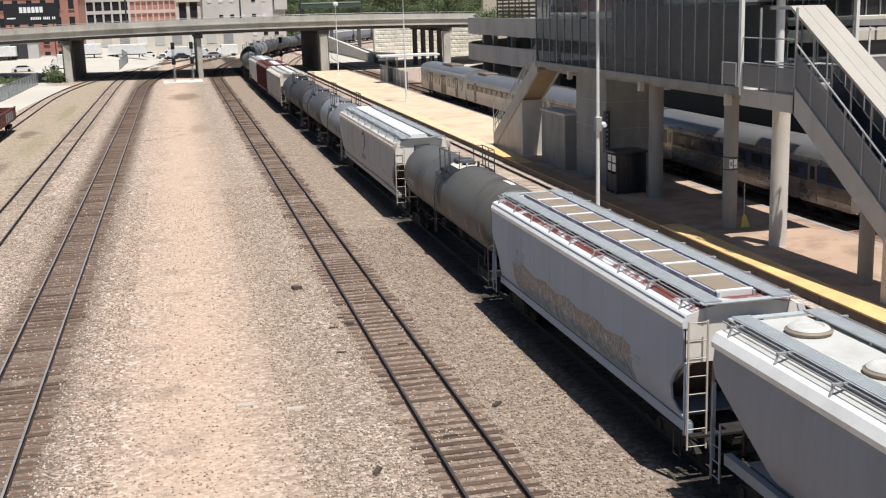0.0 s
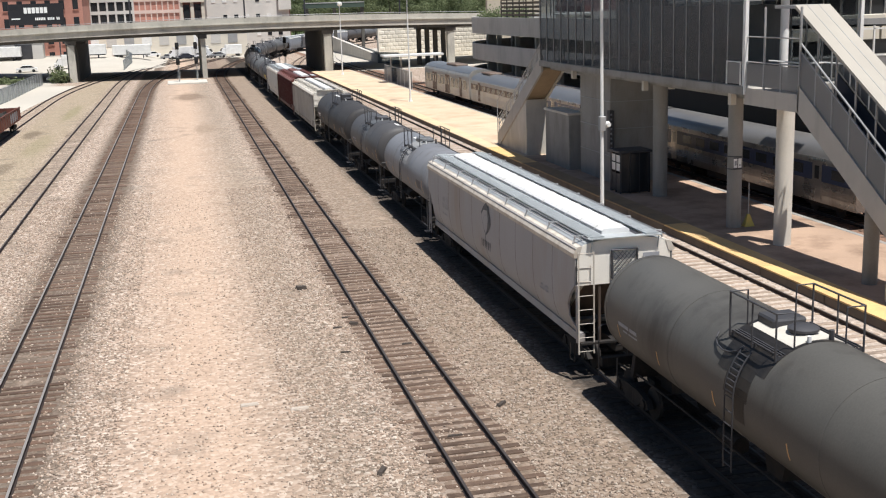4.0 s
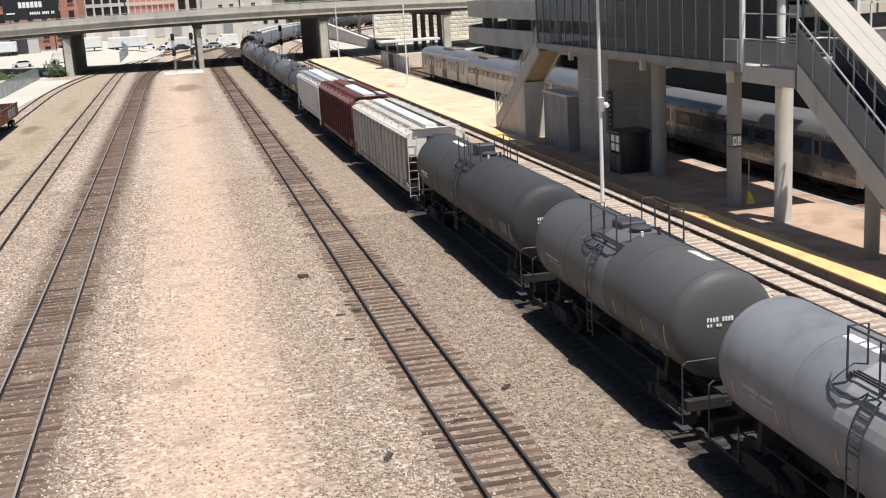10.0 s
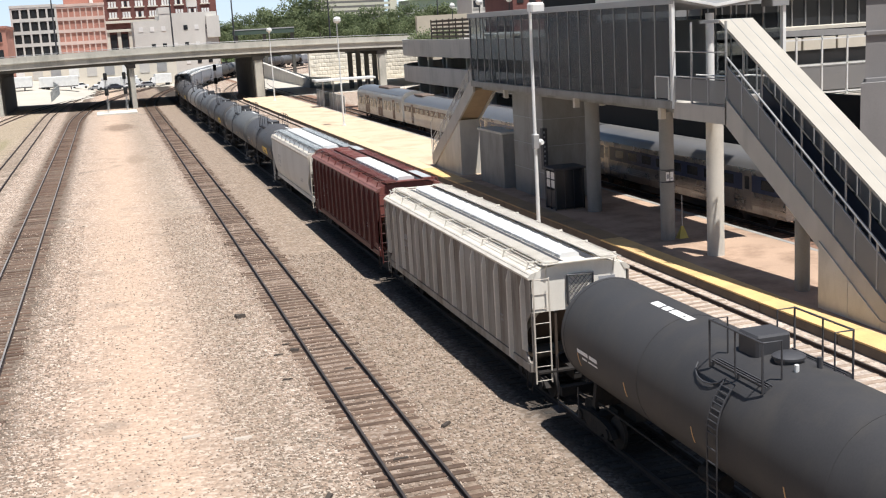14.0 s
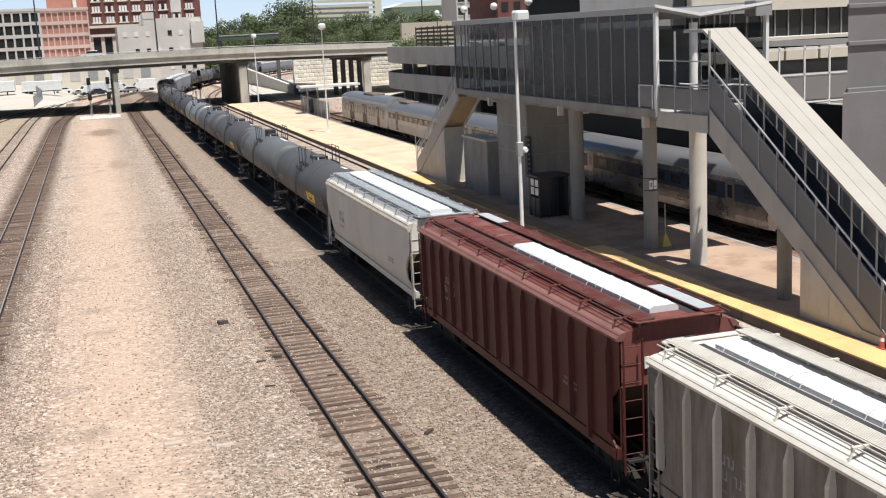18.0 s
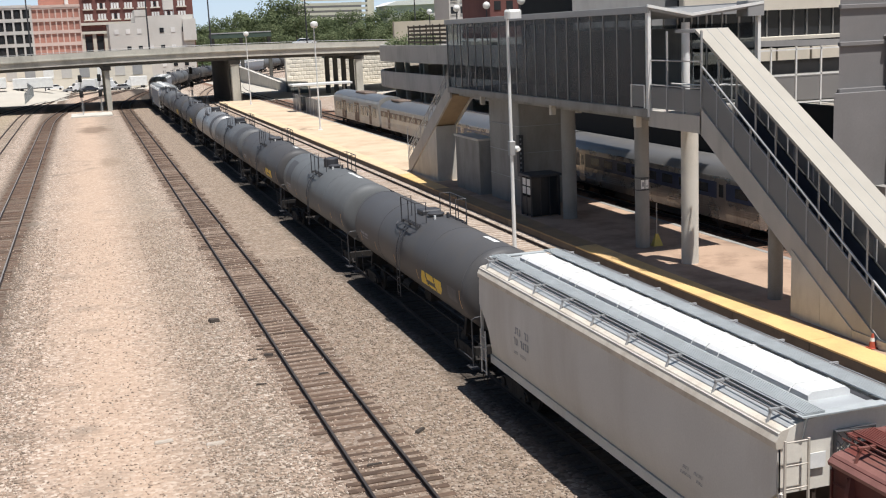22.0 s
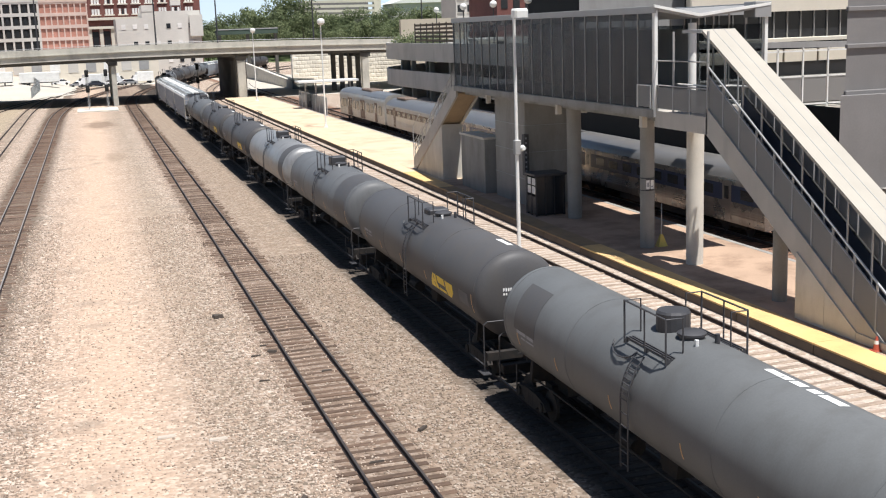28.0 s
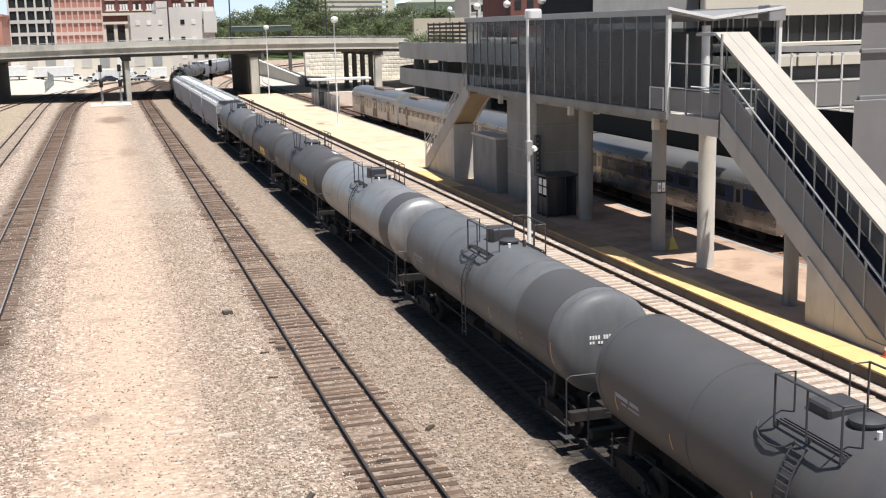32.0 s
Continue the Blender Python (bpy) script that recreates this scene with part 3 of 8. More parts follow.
COUPLER = Mesh().box(-0.09, 0.09, -0.55, 0.2, -0.09, 0.09).bevel_box(-0.17, 0.17, -0.74, -0.5, -0.17, 0.17, 0.04).tube((-0.35, -0.2, 0.1), (0.9, -0.2, 0.15), 0.02, 6).pipe(
    [(0.3, -0.35, 0.02), (0.32, -0.55, -0.25), (0.22, -0.75, -0.3)], 0.028, 6)
SHARED = {}


def shared(name, m, mats, smooth=False):
    if name not in SHARED:
        SHARED[name] = m.data(name, mats, smooth)
    return SHARED[name]


def running_gear(root, half, truck_in):
    """Two trucks with their wheels and frames, and a coupler at each end."""
    for s in (-1, 1):
        t = part("truck", shared("truck_bolster", Mesh().box(-1.05, 1.05, -0.2, 0.2, 0.42, 0.74).box(-0.5, 0.5, -0.28, 0.28, 0.74, 0.86), TRUCK_IRON), TRUCK_IRON, root,
                 at=pose(0, s * (half - truck_in), 0))
        for x in (-1, 1):
            part("side_frame", shared("side_frame", FRAME, TRUCK_IRON), TRUCK_IRON, t, at=pose(x * 1.02, 0, 0))
            for y in (-0.89, 0.89):
                part("wheel", shared("wheel", WHEEL, [TRUCK_IRON], True), TRUCK_IRON, t, at=pose(x * 0.75, y, 0.457))
        part("coupler", shared("coupler", COUPLER, TRUCK_IRON), TRUCK_IRON, root, at=pose(0, s * (half - 0.72), 0.86, 0, 0, 0 if s < 0 else 180))


def ladder_mesh(x, y, z0, z1, w=0.42, along="y", gap=0.38):
    m = Mesh()
    a, b = ((x, y, z0), (x, y + w, z0)) if along == "y" else ((x, y, z0), (x + w, y, z0))
    for p in (a, b):
        m.box(p[0] - 0.02, p[0] + 0.02, p[1] - 0.02, p[1] + 0.02, z0, z1)
    n = int((z1 - z0) / gap)
    for i in range(n + 1):
        z = z0 + 0.08 + i * gap
        m.tube((a[0], a[1], z), (b[0], b[1], z), 0.014, 6)
    return m


def bars(m, y, z, x, rows, h=0.16, w=1.3, gap=0.1, rnd=None):
    """Unreadable stencil lines as broken bars on a flat side at x."""
    for r in range(rows):
        yy = y
        for _ in range(3 if r == 0 else 2):
            ww = w * rnd.uniform(0.2, 0.35)
            m.box(x - 0.004, x, yy, yy + ww, z - r * (h + gap) - h, z - r * (h + gap))
            yy += ww + 0.09
    return m


def tank_car(label, pitch, paint, seed, r=1.5, logo=False, band=None, crown=None, dome=None, patch=None, mark=-1, spill=None):
    """A stub-sill tank car, its length over couplers given."""
    rnd = random.Random(seed)
    root = thing("tank_car", label, "tank car", group="cars of the freight train")
    half, zc = pitch / 2, 1.25 + r
    tl = half - 0.95
    prof = [(-tl, 0.05), (-tl + 0.025, r * 0.4), (-tl + 0.08, r * 0.65), (-tl + 0.16, r * 0.82), (-tl + 0.24, r * 0.91), (-tl + 0.33, r * 0.965), (-tl + 0.48, r)]
    prof = prof + [(-a, b) for a, b in prof[::-1]]
    tank = part("tank", Mesh().spin(prof, "y", (0, 0, zc), 48), paint, root, smooth=True)
    seams = [-tl + 0.55, -tl * 0.42, tl * 0.42, tl - 0.64]
    for y in seams:
        part("weld_seam", Mesh().spin([(y - 0.03, r - 0.02), (y - 0.03, r + 0.008), (y + 0.03, r + 0.008), (y + 0.03, r - 0.02)], "y", (0, 0, zc), 48), paint, tank, smooth=True)
    if band:
        part("paint_band", Mesh().spin([(band[0], r - 0.02), (band[0], r + 0.01), (band[1], r + 0.01), (band[1], r - 0.02)], "y", (0, 0, zc), 48), band[2], tank, "darker painted band round the tank", smooth=True)
    if crown:
        part("spill_patch", Mesh().arch(-1.0, 0.9, -75 if crown is not PAD_PALE else -34, 75 if crown is not PAD_PALE else 24, r + 0.006, zc, 18, 0.008), crown, tank, "paler patch round the manway")
    if spill:
        for y0, y1, a0, a1 in ((-0.75, 0.35, -30, 88), (-1.15, -0.7, -15, 60), (0.3, 0.8, -20, 70), (-0.55, -0.1, 85, 110), (0.75, 1.0, 0, 45)):
            part("spill_streak", Mesh().arch(y0, y1, a0, a1, r + 0.003, zc, 12, 0.004, slant=0.12), spill, tank, "dark oily spill streak below the manway")
    if patch:
        part("repaint_patch", Mesh().arch(patch[0], patch[1], patch[2], patch[3], r + 0.003, zc, 20, 0.006), patch[4], tank, "darker repainted square", smooth=True)
    # frame under the tank
    for s in (-1, 1):
        y = s * (half - 0.75)
        a, b = sorted((y, s * (half - 3.6)))
        part("stub_sill", Mesh().box(-0.32, 0.32, a, b, 0.72, 1.12).box(-1.35, 1.35, y - 0.12, y + 0.12, 0.78, 1.05), TRUCK_IRON, root)
        ys = s * (half - 2.55)
        part("saddle", Mesh().prism([(-1.1, 0.98), (1.1, 0.98), (1.02, 1.66), (0.7, 1.42), (0, 1.27), (-0.7, 1.42), (-1.02, 1.66)], "y", ys - 0.1, ys + 0.1), TRUCK_IRON, root)
        for x in (-1, 1):
            m = Mesh().pipe([(x * 1.42, y, 0.62), (x * 1.42, y, 2.0), (x * 1.30, y, 2.08), (x * 0.5, y, 2.08)], 0.022)
            m.pipe([(x * 1.42, y, 0.62), (x * 1.42, y - s * 1.5, 0.62), (x * 1.42, y - s * 1.5, 1.5)], 0.022)
            m.box(x * 1.42 - 0.14, x * 1.42 + 0.14, y - 0.3, y + 0.3, 0.36, 0.39).tube((x * 1.42, y, 0.38), (x * 1.42, y, 0.7), 0.018)
            part("end_handrail", m, STEEL_DARK, root)
        part("brake_wheel" if s < 0 else "end_grab_iron",
             Mesh().spin([(-0.02, 0.24), (0.0, 0.27), (0.02, 0.24)], "y", (0.75, y - 0.06, 1.75), 16).tube((0.75, y, 1.05), (0.75, y, 1.75), 0.03)
             if s < 0 else Mesh().pipe([(-0.5, y, 1.05), (-0.5, y, 1.3), (0.5, y, 1.3), (0.5, y, 1.05)], 0.02), STEEL_DARK, root)
    running_gear(root, half, 2.55)
    part("outlet_skid", Mesh().prism([(-0.5, 1.3), (-0.35, 0.72), (0.35, 0.72), (0.5, 1.3)], "x", -0.4, 0.4), TRUCK_IRON, root)
    part("air_reservoir", Mesh().spin([(-0.45, 0.02), (-0.45, 0.22), (0.45, 0.22), (0.45, 0.02)], "y", (-0.7, 1.5, 1.08), 12), TRUCK_IRON, root)
    part("brake_pipe", Mesh().pipe([(-0.95, -half + 1.2, 0.95), (-1.0, -half + 3.0, 1.12), (-1.0, half - 3.0, 1.12), (-0.95, half - 1.2, 0.95)], 0.03), TRUCK_IRON, root)
    # manway platform on top
    top = zc + r
    mw = part("manway", Mesh().spin([(-0.05, 0.30), (0.10, 0.30), (0.12, 0.35), (0.17, 0.35), (0.22, 0.26), (0.24, 0.02)], "z", (0, -0.35, top - 0.06), 20), dome or STEEL_DARK, root, smooth=True)
    part("valve_housing", (Mesh().spin([(-0.1, 0.05), (-0.1, 0.42), (0.40, 0.42), (0.46, 0.38), (0.47, 0.05)], "z", (0, 0.55, top), 20) if patch else Mesh().bevel_box(-0.42, 0.42, 0.20, 0.98, top - 0.1, top + (0.16 if logo or seed in (4, 5, 6) else 0.42), 0.05)), dome or STEEL_DARK, mw, "dark valve cover")
    part("vent_valve", Mesh().tube((0.3, -1.0, top - 0.1), (0.3, -1.0, top + 0.20), 0.06, 10), STEEL_DARK, mw)
    part("relief_valve", Mesh().tube((-0.25, -1.02, top - 0.1), (-0.25, -1.02, top + 0.12), 0.05, 8), STEEL_WHITE, mw, "small pale valve")
    deck = top - 0.26
    for x in (-1, 1):
        g = Mesh()
        for i in range(5):
            xx = x * (0.66 + 0.085 * i)
            g.box(xx - 0.016, xx + 0.016, -1.05, 1.05, deck, deck + 0.035)
        for y in (-1.05, -0.02, 1.01):
            g.box(min(x * 0.6, x * 1.06), max(x * 0.6, x * 1.06), y, y + 0.04, deck - 0.1, deck)
        plat = part("platform_grating", g, STEEL_DARK, root)
        m = Mesh()
        xo = x * 1.06
        m.pipe([(xo, -1.05, deck - 0.12), (xo, -1.05, deck + 0.95), (xo, 1.05, deck + 0.95), (xo, 1.05, deck - 0.12)], 0.027)
        m.tube((xo, 0.0, deck), (xo, 0.0, deck + 0.95), 0.022)
        m.pipe([(xo, -1.05, deck + 0.95), (x * 0.62, -1.05, deck + 0.95), (x * 0.62, -1.05, deck)], 0.022)
        m.pipe([(xo, 1.05, deck + 0.95), (x * 0.62, 1.05, deck + 0.95), (x * 0.62, 1.05, deck)], 0.022)
        part("safety_railing", m, STEEL_DARK, plat)
        lad, pts = Mesh(), []
        for i in range(10):
            a = radians(47 + 4.6 * i)
            pts.append((x * math.sin(a) * (r + 0.10), math.cos(a) * (r + 0.10) + zc))
        for y in (-0.2, 0.2):
            lad.pipe([(a, y, b) for a, b in pts] + [(x * (r + 0.10), y, 1.05)], 0.02)
        ladder = part("side_ladder", lad, STEEL_DARK, root)
        for a, b in pts + [(x * (r + 0.10), zc - 0.3 - 0.32 * i) for i in range(5)]:
            part("rung", Mesh().tube((a, -0.215, b), (a, 0.215, b), 0.016), STEEL_DARK, ladder)
        arc = [(x * (1.1 + 0.22 * math.sin(k * math.pi / 6)), 0.62 * math.cos(k * math.pi / 6) + 0.9, deck - 0.14 - 0.24 * math.sin(k * math.pi / 6)) for k in range(7)]
        part("grab_hoop", Mesh().pipe(arc, 0.02), STEEL_DARK, root)
    # markings
    for s in (-1, 1):
        for y0, y1, a0, a1 in ((tl - 2.9, tl - 2.4, 92, 96), (tl - 2.3, tl - 1.6, 92, 96), (tl - 2.9, tl - 2.3, 99, 101), (tl - 2.2, tl - 1.9, 99, 101)):
            part("stencil_bar", Mesh().arch(y0, y1, s * a0, s * a1, r + 0.002, zc, 3, 0.004), GREY_MARK if paint is not TANK_BLACK else WHITE_MARK, tank)
    for y0, y1 in ((3.6, 4.1), (4.2, 4.5), (4.6, 5.6)) if mark > 0 else ((3.2, 3.9), (4.0, 4.3), (4.5, 4.9), (5.0, 5.8)) if patch else ((1.5, 1.9), (1.96, 2.2), (2.26, 2.7)):
        y0, y1 = sorted((mark * (tl - y0), mark * (tl - y1)))
        part("crown_stencil", Mesh().arch(y0, y1, -13 if mark < 0 else 3, -4 if mark < 0 else 11, r + 0.002, zc, 3), WHITE_MARK, tank)
    part("placard_panel", Mesh().arch(-tl + 1.15, -tl + 2.15, 90, 108, r + 0.003, zc, 4, 0.006), PANEL_MARK, tank, "faint grey data panel")
    for y in (-tl + 0.75, -tl * 0.62, -tl * 0.28, tl * 0.12, tl * 0.5, tl * 0.82):
        part("reflector_strip", Mesh().arch(y, y + 0.045, 97 - (10 if y < -tl + 1 else 0), 112, r + 0.003, zc, 4, 0.005), ORANGE_MARK, tank, "orange reflector strip")
    ends = Mesh()
    for i, w in enumerate((0.9, 0.5)):
        z = zc + 0.35 - i * 0.17
        xx = -0.62
        for k in range(int(w * 11)):
            rr = math.hypot(xx, z - zc) / r
            q = -tl + 0.42 * (1 - math.sqrt(max(0.0, 1 - rr * rr))) - 0.02
            if k != int(w * 4.5):
                ends.box(xx, xx + 0.055, q, q + 0.06, z - (0.11 if i == 0 else 0.07), z)
            xx += 0.082
    part("end_stencil", ends, WHITE_MARK, tank, "white stencilled bars on the end")
    if logo:
        g, y, a, q = Mesh(), -tl + 2.9, 92.0, r + 0.003
        g.decal([(a, y + 2.02, y + 2.38), (a + 11, y + 1.95, y + 2.62), (a + 22, y + 1.9, y + 2.86)], q, zc)
        g.decal([(a, y + 1.0, y + 1.86), (a + 6, y + 0.98, y + 1.84), (a + 22, y + 0.96, y + 1.80)], q, zc)
        g.decal([(a, y, y + 0.86), (a + 12, y + 0.02, y + 0.84), (a + 22, y + 0.42, y + 0.80)], q, zc)
        part("logo", g, YELLOW_MARK, tank, "bold yellow logo shapes")
    return root


def bulge(z):
    """How far a smooth hopper side swells out at a height; it tucks under towards the sill."""
    for (z0, o0), (z1, o1) in zip(SWELL, SWELL[1:]):
        if z <= z1:
            return o0 + (o1 - o0) * (z - z0) / (z1 - z0)
    return 0.0


SWELL = ((1.3, -0.24), (1.5, -0.14), (1.8, -0.035), (2.2, 0.02), (2.6, 0.042), (3.0, 0.045), (3.7, 0.02), (4.12, 0.0))
# Hopper ends face the sun: their paint is lightened to show it.
END_WHITE_LIT = car_paint("cream end paint lightened for sun", (0.80, 0.76, 0.68), 0.08, (0.50, 0.43, 0.35), 0.4, soil=0.7)
END_RED_LIT = car_paint("red end paint lightened for sun", (0.21, 0.075, 0.062), 0.15, (0.10, 0.04, 0.033), 0.5)
END_PAINT = {HOP_RED: END_RED_LIT, HOP_BEIGE: END_WHITE_LIT, HOP_WHITE: END_WHITE_LIT, HOP_PLAIN: END_WHITE_LIT, HOP_CREAM: END_WHITE_LIT}


def hopper_car(label, pitch, paint, roof_paint, hatch_paint, seed, style="smooth", hatches="trough", chord=None, eave=4.12, logo=None, graffiti=False, segs=4, hatch_mix=None):
    """A covered hopper car with sloped ends."""
    rnd = random.Random(seed)
    root = thing("hopper_car", label, "hopper car", group="cars of the freight train")
    half = pitch / 2
    e, w = half - 0.78, 1.6
    low, knee = 1.3, 1.95
    m = Mesh()
    side = [(-e, eave), (-e, knee), (-e + 2.1, low), (e - 2.1, low), (e, knee), (e, eave)]
    if style == "round":
        sec = [(-0.95, 1.1), (-1.3, 1.5), (-1.55, 2.1), (-1.62, 2.8), (-1.58, 3.5), (-1.45, eave), (1.45, eave), (1.58, 3.5), (1.62, 2.8), (1.55, 2.1), (1.3, 1.5), (0.95, 1.1)]
        rings = []
        for y, lift in ((-e, 1.45), (-e + 0.9, 0.75), (-e + 2.2, 0.0), (e - 2.2, 0.0), (e - 0.9, 0.75), (e, 1.45)):
            rings.append([(x, y, max(z, z + lift * (eave - z) / (eave - 1.1))) for x, z in sec])
        body = part("body", m.loft(rings), paint, root, smooth=True)
    else:
        # end sheets above, slope sheets below them, and side sheets with a cut-out behind each ladder
        wi = w - 0.30
        m.loft([[(-wi, y, base), (-wi, y, eave), (wi, y, eave), (wi, y, base)] for y, base in ((-e + 0.05, 2.92), (-e + 0.35, 2.72), (-e + 2.1, low), (e - 2.1, low), (e - 0.35, 2.72), (e - 0.05, 2.92))])
        # undersides of the slopes take the paint darkened for shade
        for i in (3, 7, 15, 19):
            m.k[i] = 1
        body = part("body", m, [END_PAINT.get(paint, paint), SLOPE_SHADE_GRIME], root)
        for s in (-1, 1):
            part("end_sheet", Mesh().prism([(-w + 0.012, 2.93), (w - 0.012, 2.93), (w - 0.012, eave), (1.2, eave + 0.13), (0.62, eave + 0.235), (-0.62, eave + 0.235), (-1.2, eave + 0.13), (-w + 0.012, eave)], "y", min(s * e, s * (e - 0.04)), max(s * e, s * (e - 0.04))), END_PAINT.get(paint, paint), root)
        swell = 1.0 if style in ("smooth", "plain") else 0.0
        for x in (-1, 1):
            rows = [(z, bulge(z), c) for z, c in ((low, 0.26), (1.42, 0.42), (1.6, 0.62), (1.8, 0.74), (2.2, 0.74), (2.55, 0.48), (2.8, 0.18), (2.95, 0.0), (3.3, 0.0), (3.7, 0.0), (eave, 0.0))]
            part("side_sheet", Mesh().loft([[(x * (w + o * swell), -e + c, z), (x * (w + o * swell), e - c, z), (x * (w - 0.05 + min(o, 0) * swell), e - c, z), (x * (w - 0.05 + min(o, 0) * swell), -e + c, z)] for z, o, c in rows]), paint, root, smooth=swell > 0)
    # roof
    part("roof", Mesh().prism([(-w + 0.04, eave), (-1.2, eave + 0.13), (-0.62, eave + 0.24), (0.62, eave + 0.24), (1.2, eave + 0.13), (w - 0.04, eave)], "y", -e + 0.045, e - 0.045), roof_paint, root)
    for x in (-1, 1):
        over = 0.06 if style == "ribbed" else 0.05
        drop = 0.15 if style == "ribbed" else 0.30
        part("top_chord", Mesh().prism([(x * (w - 0.1), eave - drop), (x * (w + over), eave - drop), (x * (w + over + 0.015), eave - drop * 0.55), (x * (w - 0.05), eave + 0.035), (x * (w - 0.22), eave + 0.075)], "y", -e - 0.02, e + 0.02), chord or paint, root)
        wo = w + 0.03 if style == "ribbed" else w - 0.20
        part("side_sill", Mesh().box(min(x * (wo - 0.19), x * wo), max(x * (wo - 0.19), x * wo), -half + 1.0, half - 1.0, 1.02, 1.28), paint, root)
    # hatches
    z = eave + 0.24
    if hatches == "trough":
        run = (e - 0.7) * 2 / segs
        for i in range(segs):
            y = -e + 0.7 + i * run
            hp = hatch_paint if not hatch_mix else hatch_mix[i % len(hatch_mix)]
            hw = 0.47 if style != "ribbed" else 0.32 if paint is HOP_CREAM else 0.40
            h = part("hatch", Mesh().prism([(-hw, z - 0.01), (-hw, z + 0.10), (0.09 - hw, z + 0.17), (hw - 0.09, z + 0.17), (hw, z + 0.10), (hw, z - 0.01)], "y", y + 0.015, y + run - 0.015), hp, root)
            for k in range(3):
                yy = y + run * (0.15 + 0.35 * k)
                part("hatch_lock", Mesh().pipe([(-hw - 0.08, yy, z - 0.02), (-hw - 0.01, yy, z + 0.11), (0.09 - hw, yy, z + 0.18), (hw - 0.09, yy, z + 0.18), (hw + 0.01, yy, z + 0.11), (hw + 0.08, yy, z - 0.02)], 0.014, 5), hp, h)
    elif hatches == "panels":
        run = (e - 0.6) * 2 / 10
        for i in range(10):
            y = -e + 0.6 + i * run
            part("hatch", Mesh().bevel_box(-0.44, 0.44, y + 0.07, y + run - 0.07, z - 0.01, z + 0.14, 0.03), hatch_paint, root)
            part("hatch_strap", Mesh().bevel_box(-0.5, 0.5, y - 0.05, y + 0.05, z - 0.01, z + 0.17, 0.02), HATCH_WHITE, root)
        for x in (-0.5, 0.47):
            part("coaming", Mesh().box(x, x + 0.06, -e + 0.5, e - 0.5, z - 0.01, z + 0.12), paint, root)
    else:
        for i in range(6):
            y = -e + 1.3 + i * (e - 1.3) * 2 / 5
            h = part("hatch", Mesh().spin([(0.0, 0.46), (0.13, 0.46), (0.18, 0.40), (0.19, 0.34), (0.15, 0.30), (0.15, 0.02)], "z", (0, y, z), 24), roof_paint, root, smooth=True)
            part("hatch_ring", Mesh().spin([(0.02, 0.50), (0.08, 0.52), (0.12, 0.47), (0.02, 0.47)], "z", (0, y, z), 24), HATCH_TAN, h)
    # running boards beside the hatches
    for x in (-1, 1):
        g = Mesh()
        comb = [(x * 1.14, eave + 0.31), (x * 0.68, eave + 0.31)]
        for i in range(9):
            comb += [(x * (0.685 + 0.05 * i), eave + 0.345), (x * (0.715 + 0.05 * i), eave + 0.345), (x * (0.72 + 0.05 * i), eave + 0.318), (x * (0.73 + 0.05 * i), eave + 0.318)]
        g.prism(comb, "y", -e - 0.1, e + 0.1)
        board = roof_paint if roof_paint in (ROOF_CREAM, ROOF_RED) else BOARD_GREY
        rb = part("running_board", g, board, root)
        for ya, yb in ((-e + 0.2, -e + 3.0), (e - 2.6, e - 0.2)) if paint is HOP_RED and x > 0 else ():
            part("board_patch", Mesh().box(0.70, 1.13, ya, yb, eave + 0.347, eave + 0.355), BOARD_GREY, rb, "grey replacement grating")
        for i in range(2):
            xx = x * (1.24 + 0.13 * i)
            part("side_bar", Mesh().box(xx - 0.011, xx + 0.011, -e - 0.05, e + 0.05, eave + 0.27 - 0.02 * i, eave + 0.30 - 0.02 * i), STEEL_GREY if board is BOARD_GREY else board, rb)
        if hatches == "trough":
            # dark strip painted as the shadow between hatch and running board
            part("hatch_gap_shade", Mesh().box(min(x * (hw + 0.05), x * 0.66), max(x * (hw + 0.05), x * 0.66), -e + 0.3, e - 0.3, eave + 0.235, eave + 0.25), STEEL_DARK, root)
        n = 9
        for i in range(n):
            y = -e + 0.5 + (2 * e - 1.0) * i / (n - 1)
            part("bracket", Mesh().box(min(x * 0.7, x * 1.46), max(x * 0.7, x * 1.46), y - 0.035, y + 0.035, eave + 0.25, eave + 0.30).pipe([(x * 1.42, y, eave + 0.27), (x * 1.52, y, eave + 0.02)], 0.03, 5), STEEL_GREY if board is BOARD_GREY else board, rb)
    # ribs
    if style == "ribbed":
        n = 15
        for x in (-1, 1):
            for i in range(n):
                y = -e + 0.55 + (2 * e - 1.1) * i / (n - 1)
                zb = low + 0.03 if abs(y) < e - 2.0 else knee - 0.2 - (e - abs(y)) * 0.45 + 0.1
                part("rib", Mesh().loft([[(x * (w - 0.02), y - 0.11, zb), (x * (w + 0.12), y - 0.055, zb + 0.08), (x * (w + 0.12), y + 0.055, zb + 0.08), (x * (w - 0.02), y + 0.11, zb)],
                                         [(x * (w - 0.02), y - 0.11, eave - 0.5), (x * (w + 0.13), y - 0.055, eave - 0.5), (x * (w + 0.13), y + 0.055, eave - 0.5), (x * (w - 0.02), y + 0.11, eave - 0.5)],
                                         [(x * (w - 0.02), y - 0.05, eave - 0.06), (x * (w + 0.03), y - 0.02, eave - 0.08), (x * (w + 0.03), y + 0.02, eave - 0.08), (x * (w - 0.02), y + 0.05, eave - 0.06)]]), RIB_CREAM if paint is HOP_CREAM else paint, body)
    elif style == "smooth":
        for x in (-1, 1):
            for i in range(9):
                y = -e + 2.2 + (2 * e - 4.4) * i / 8
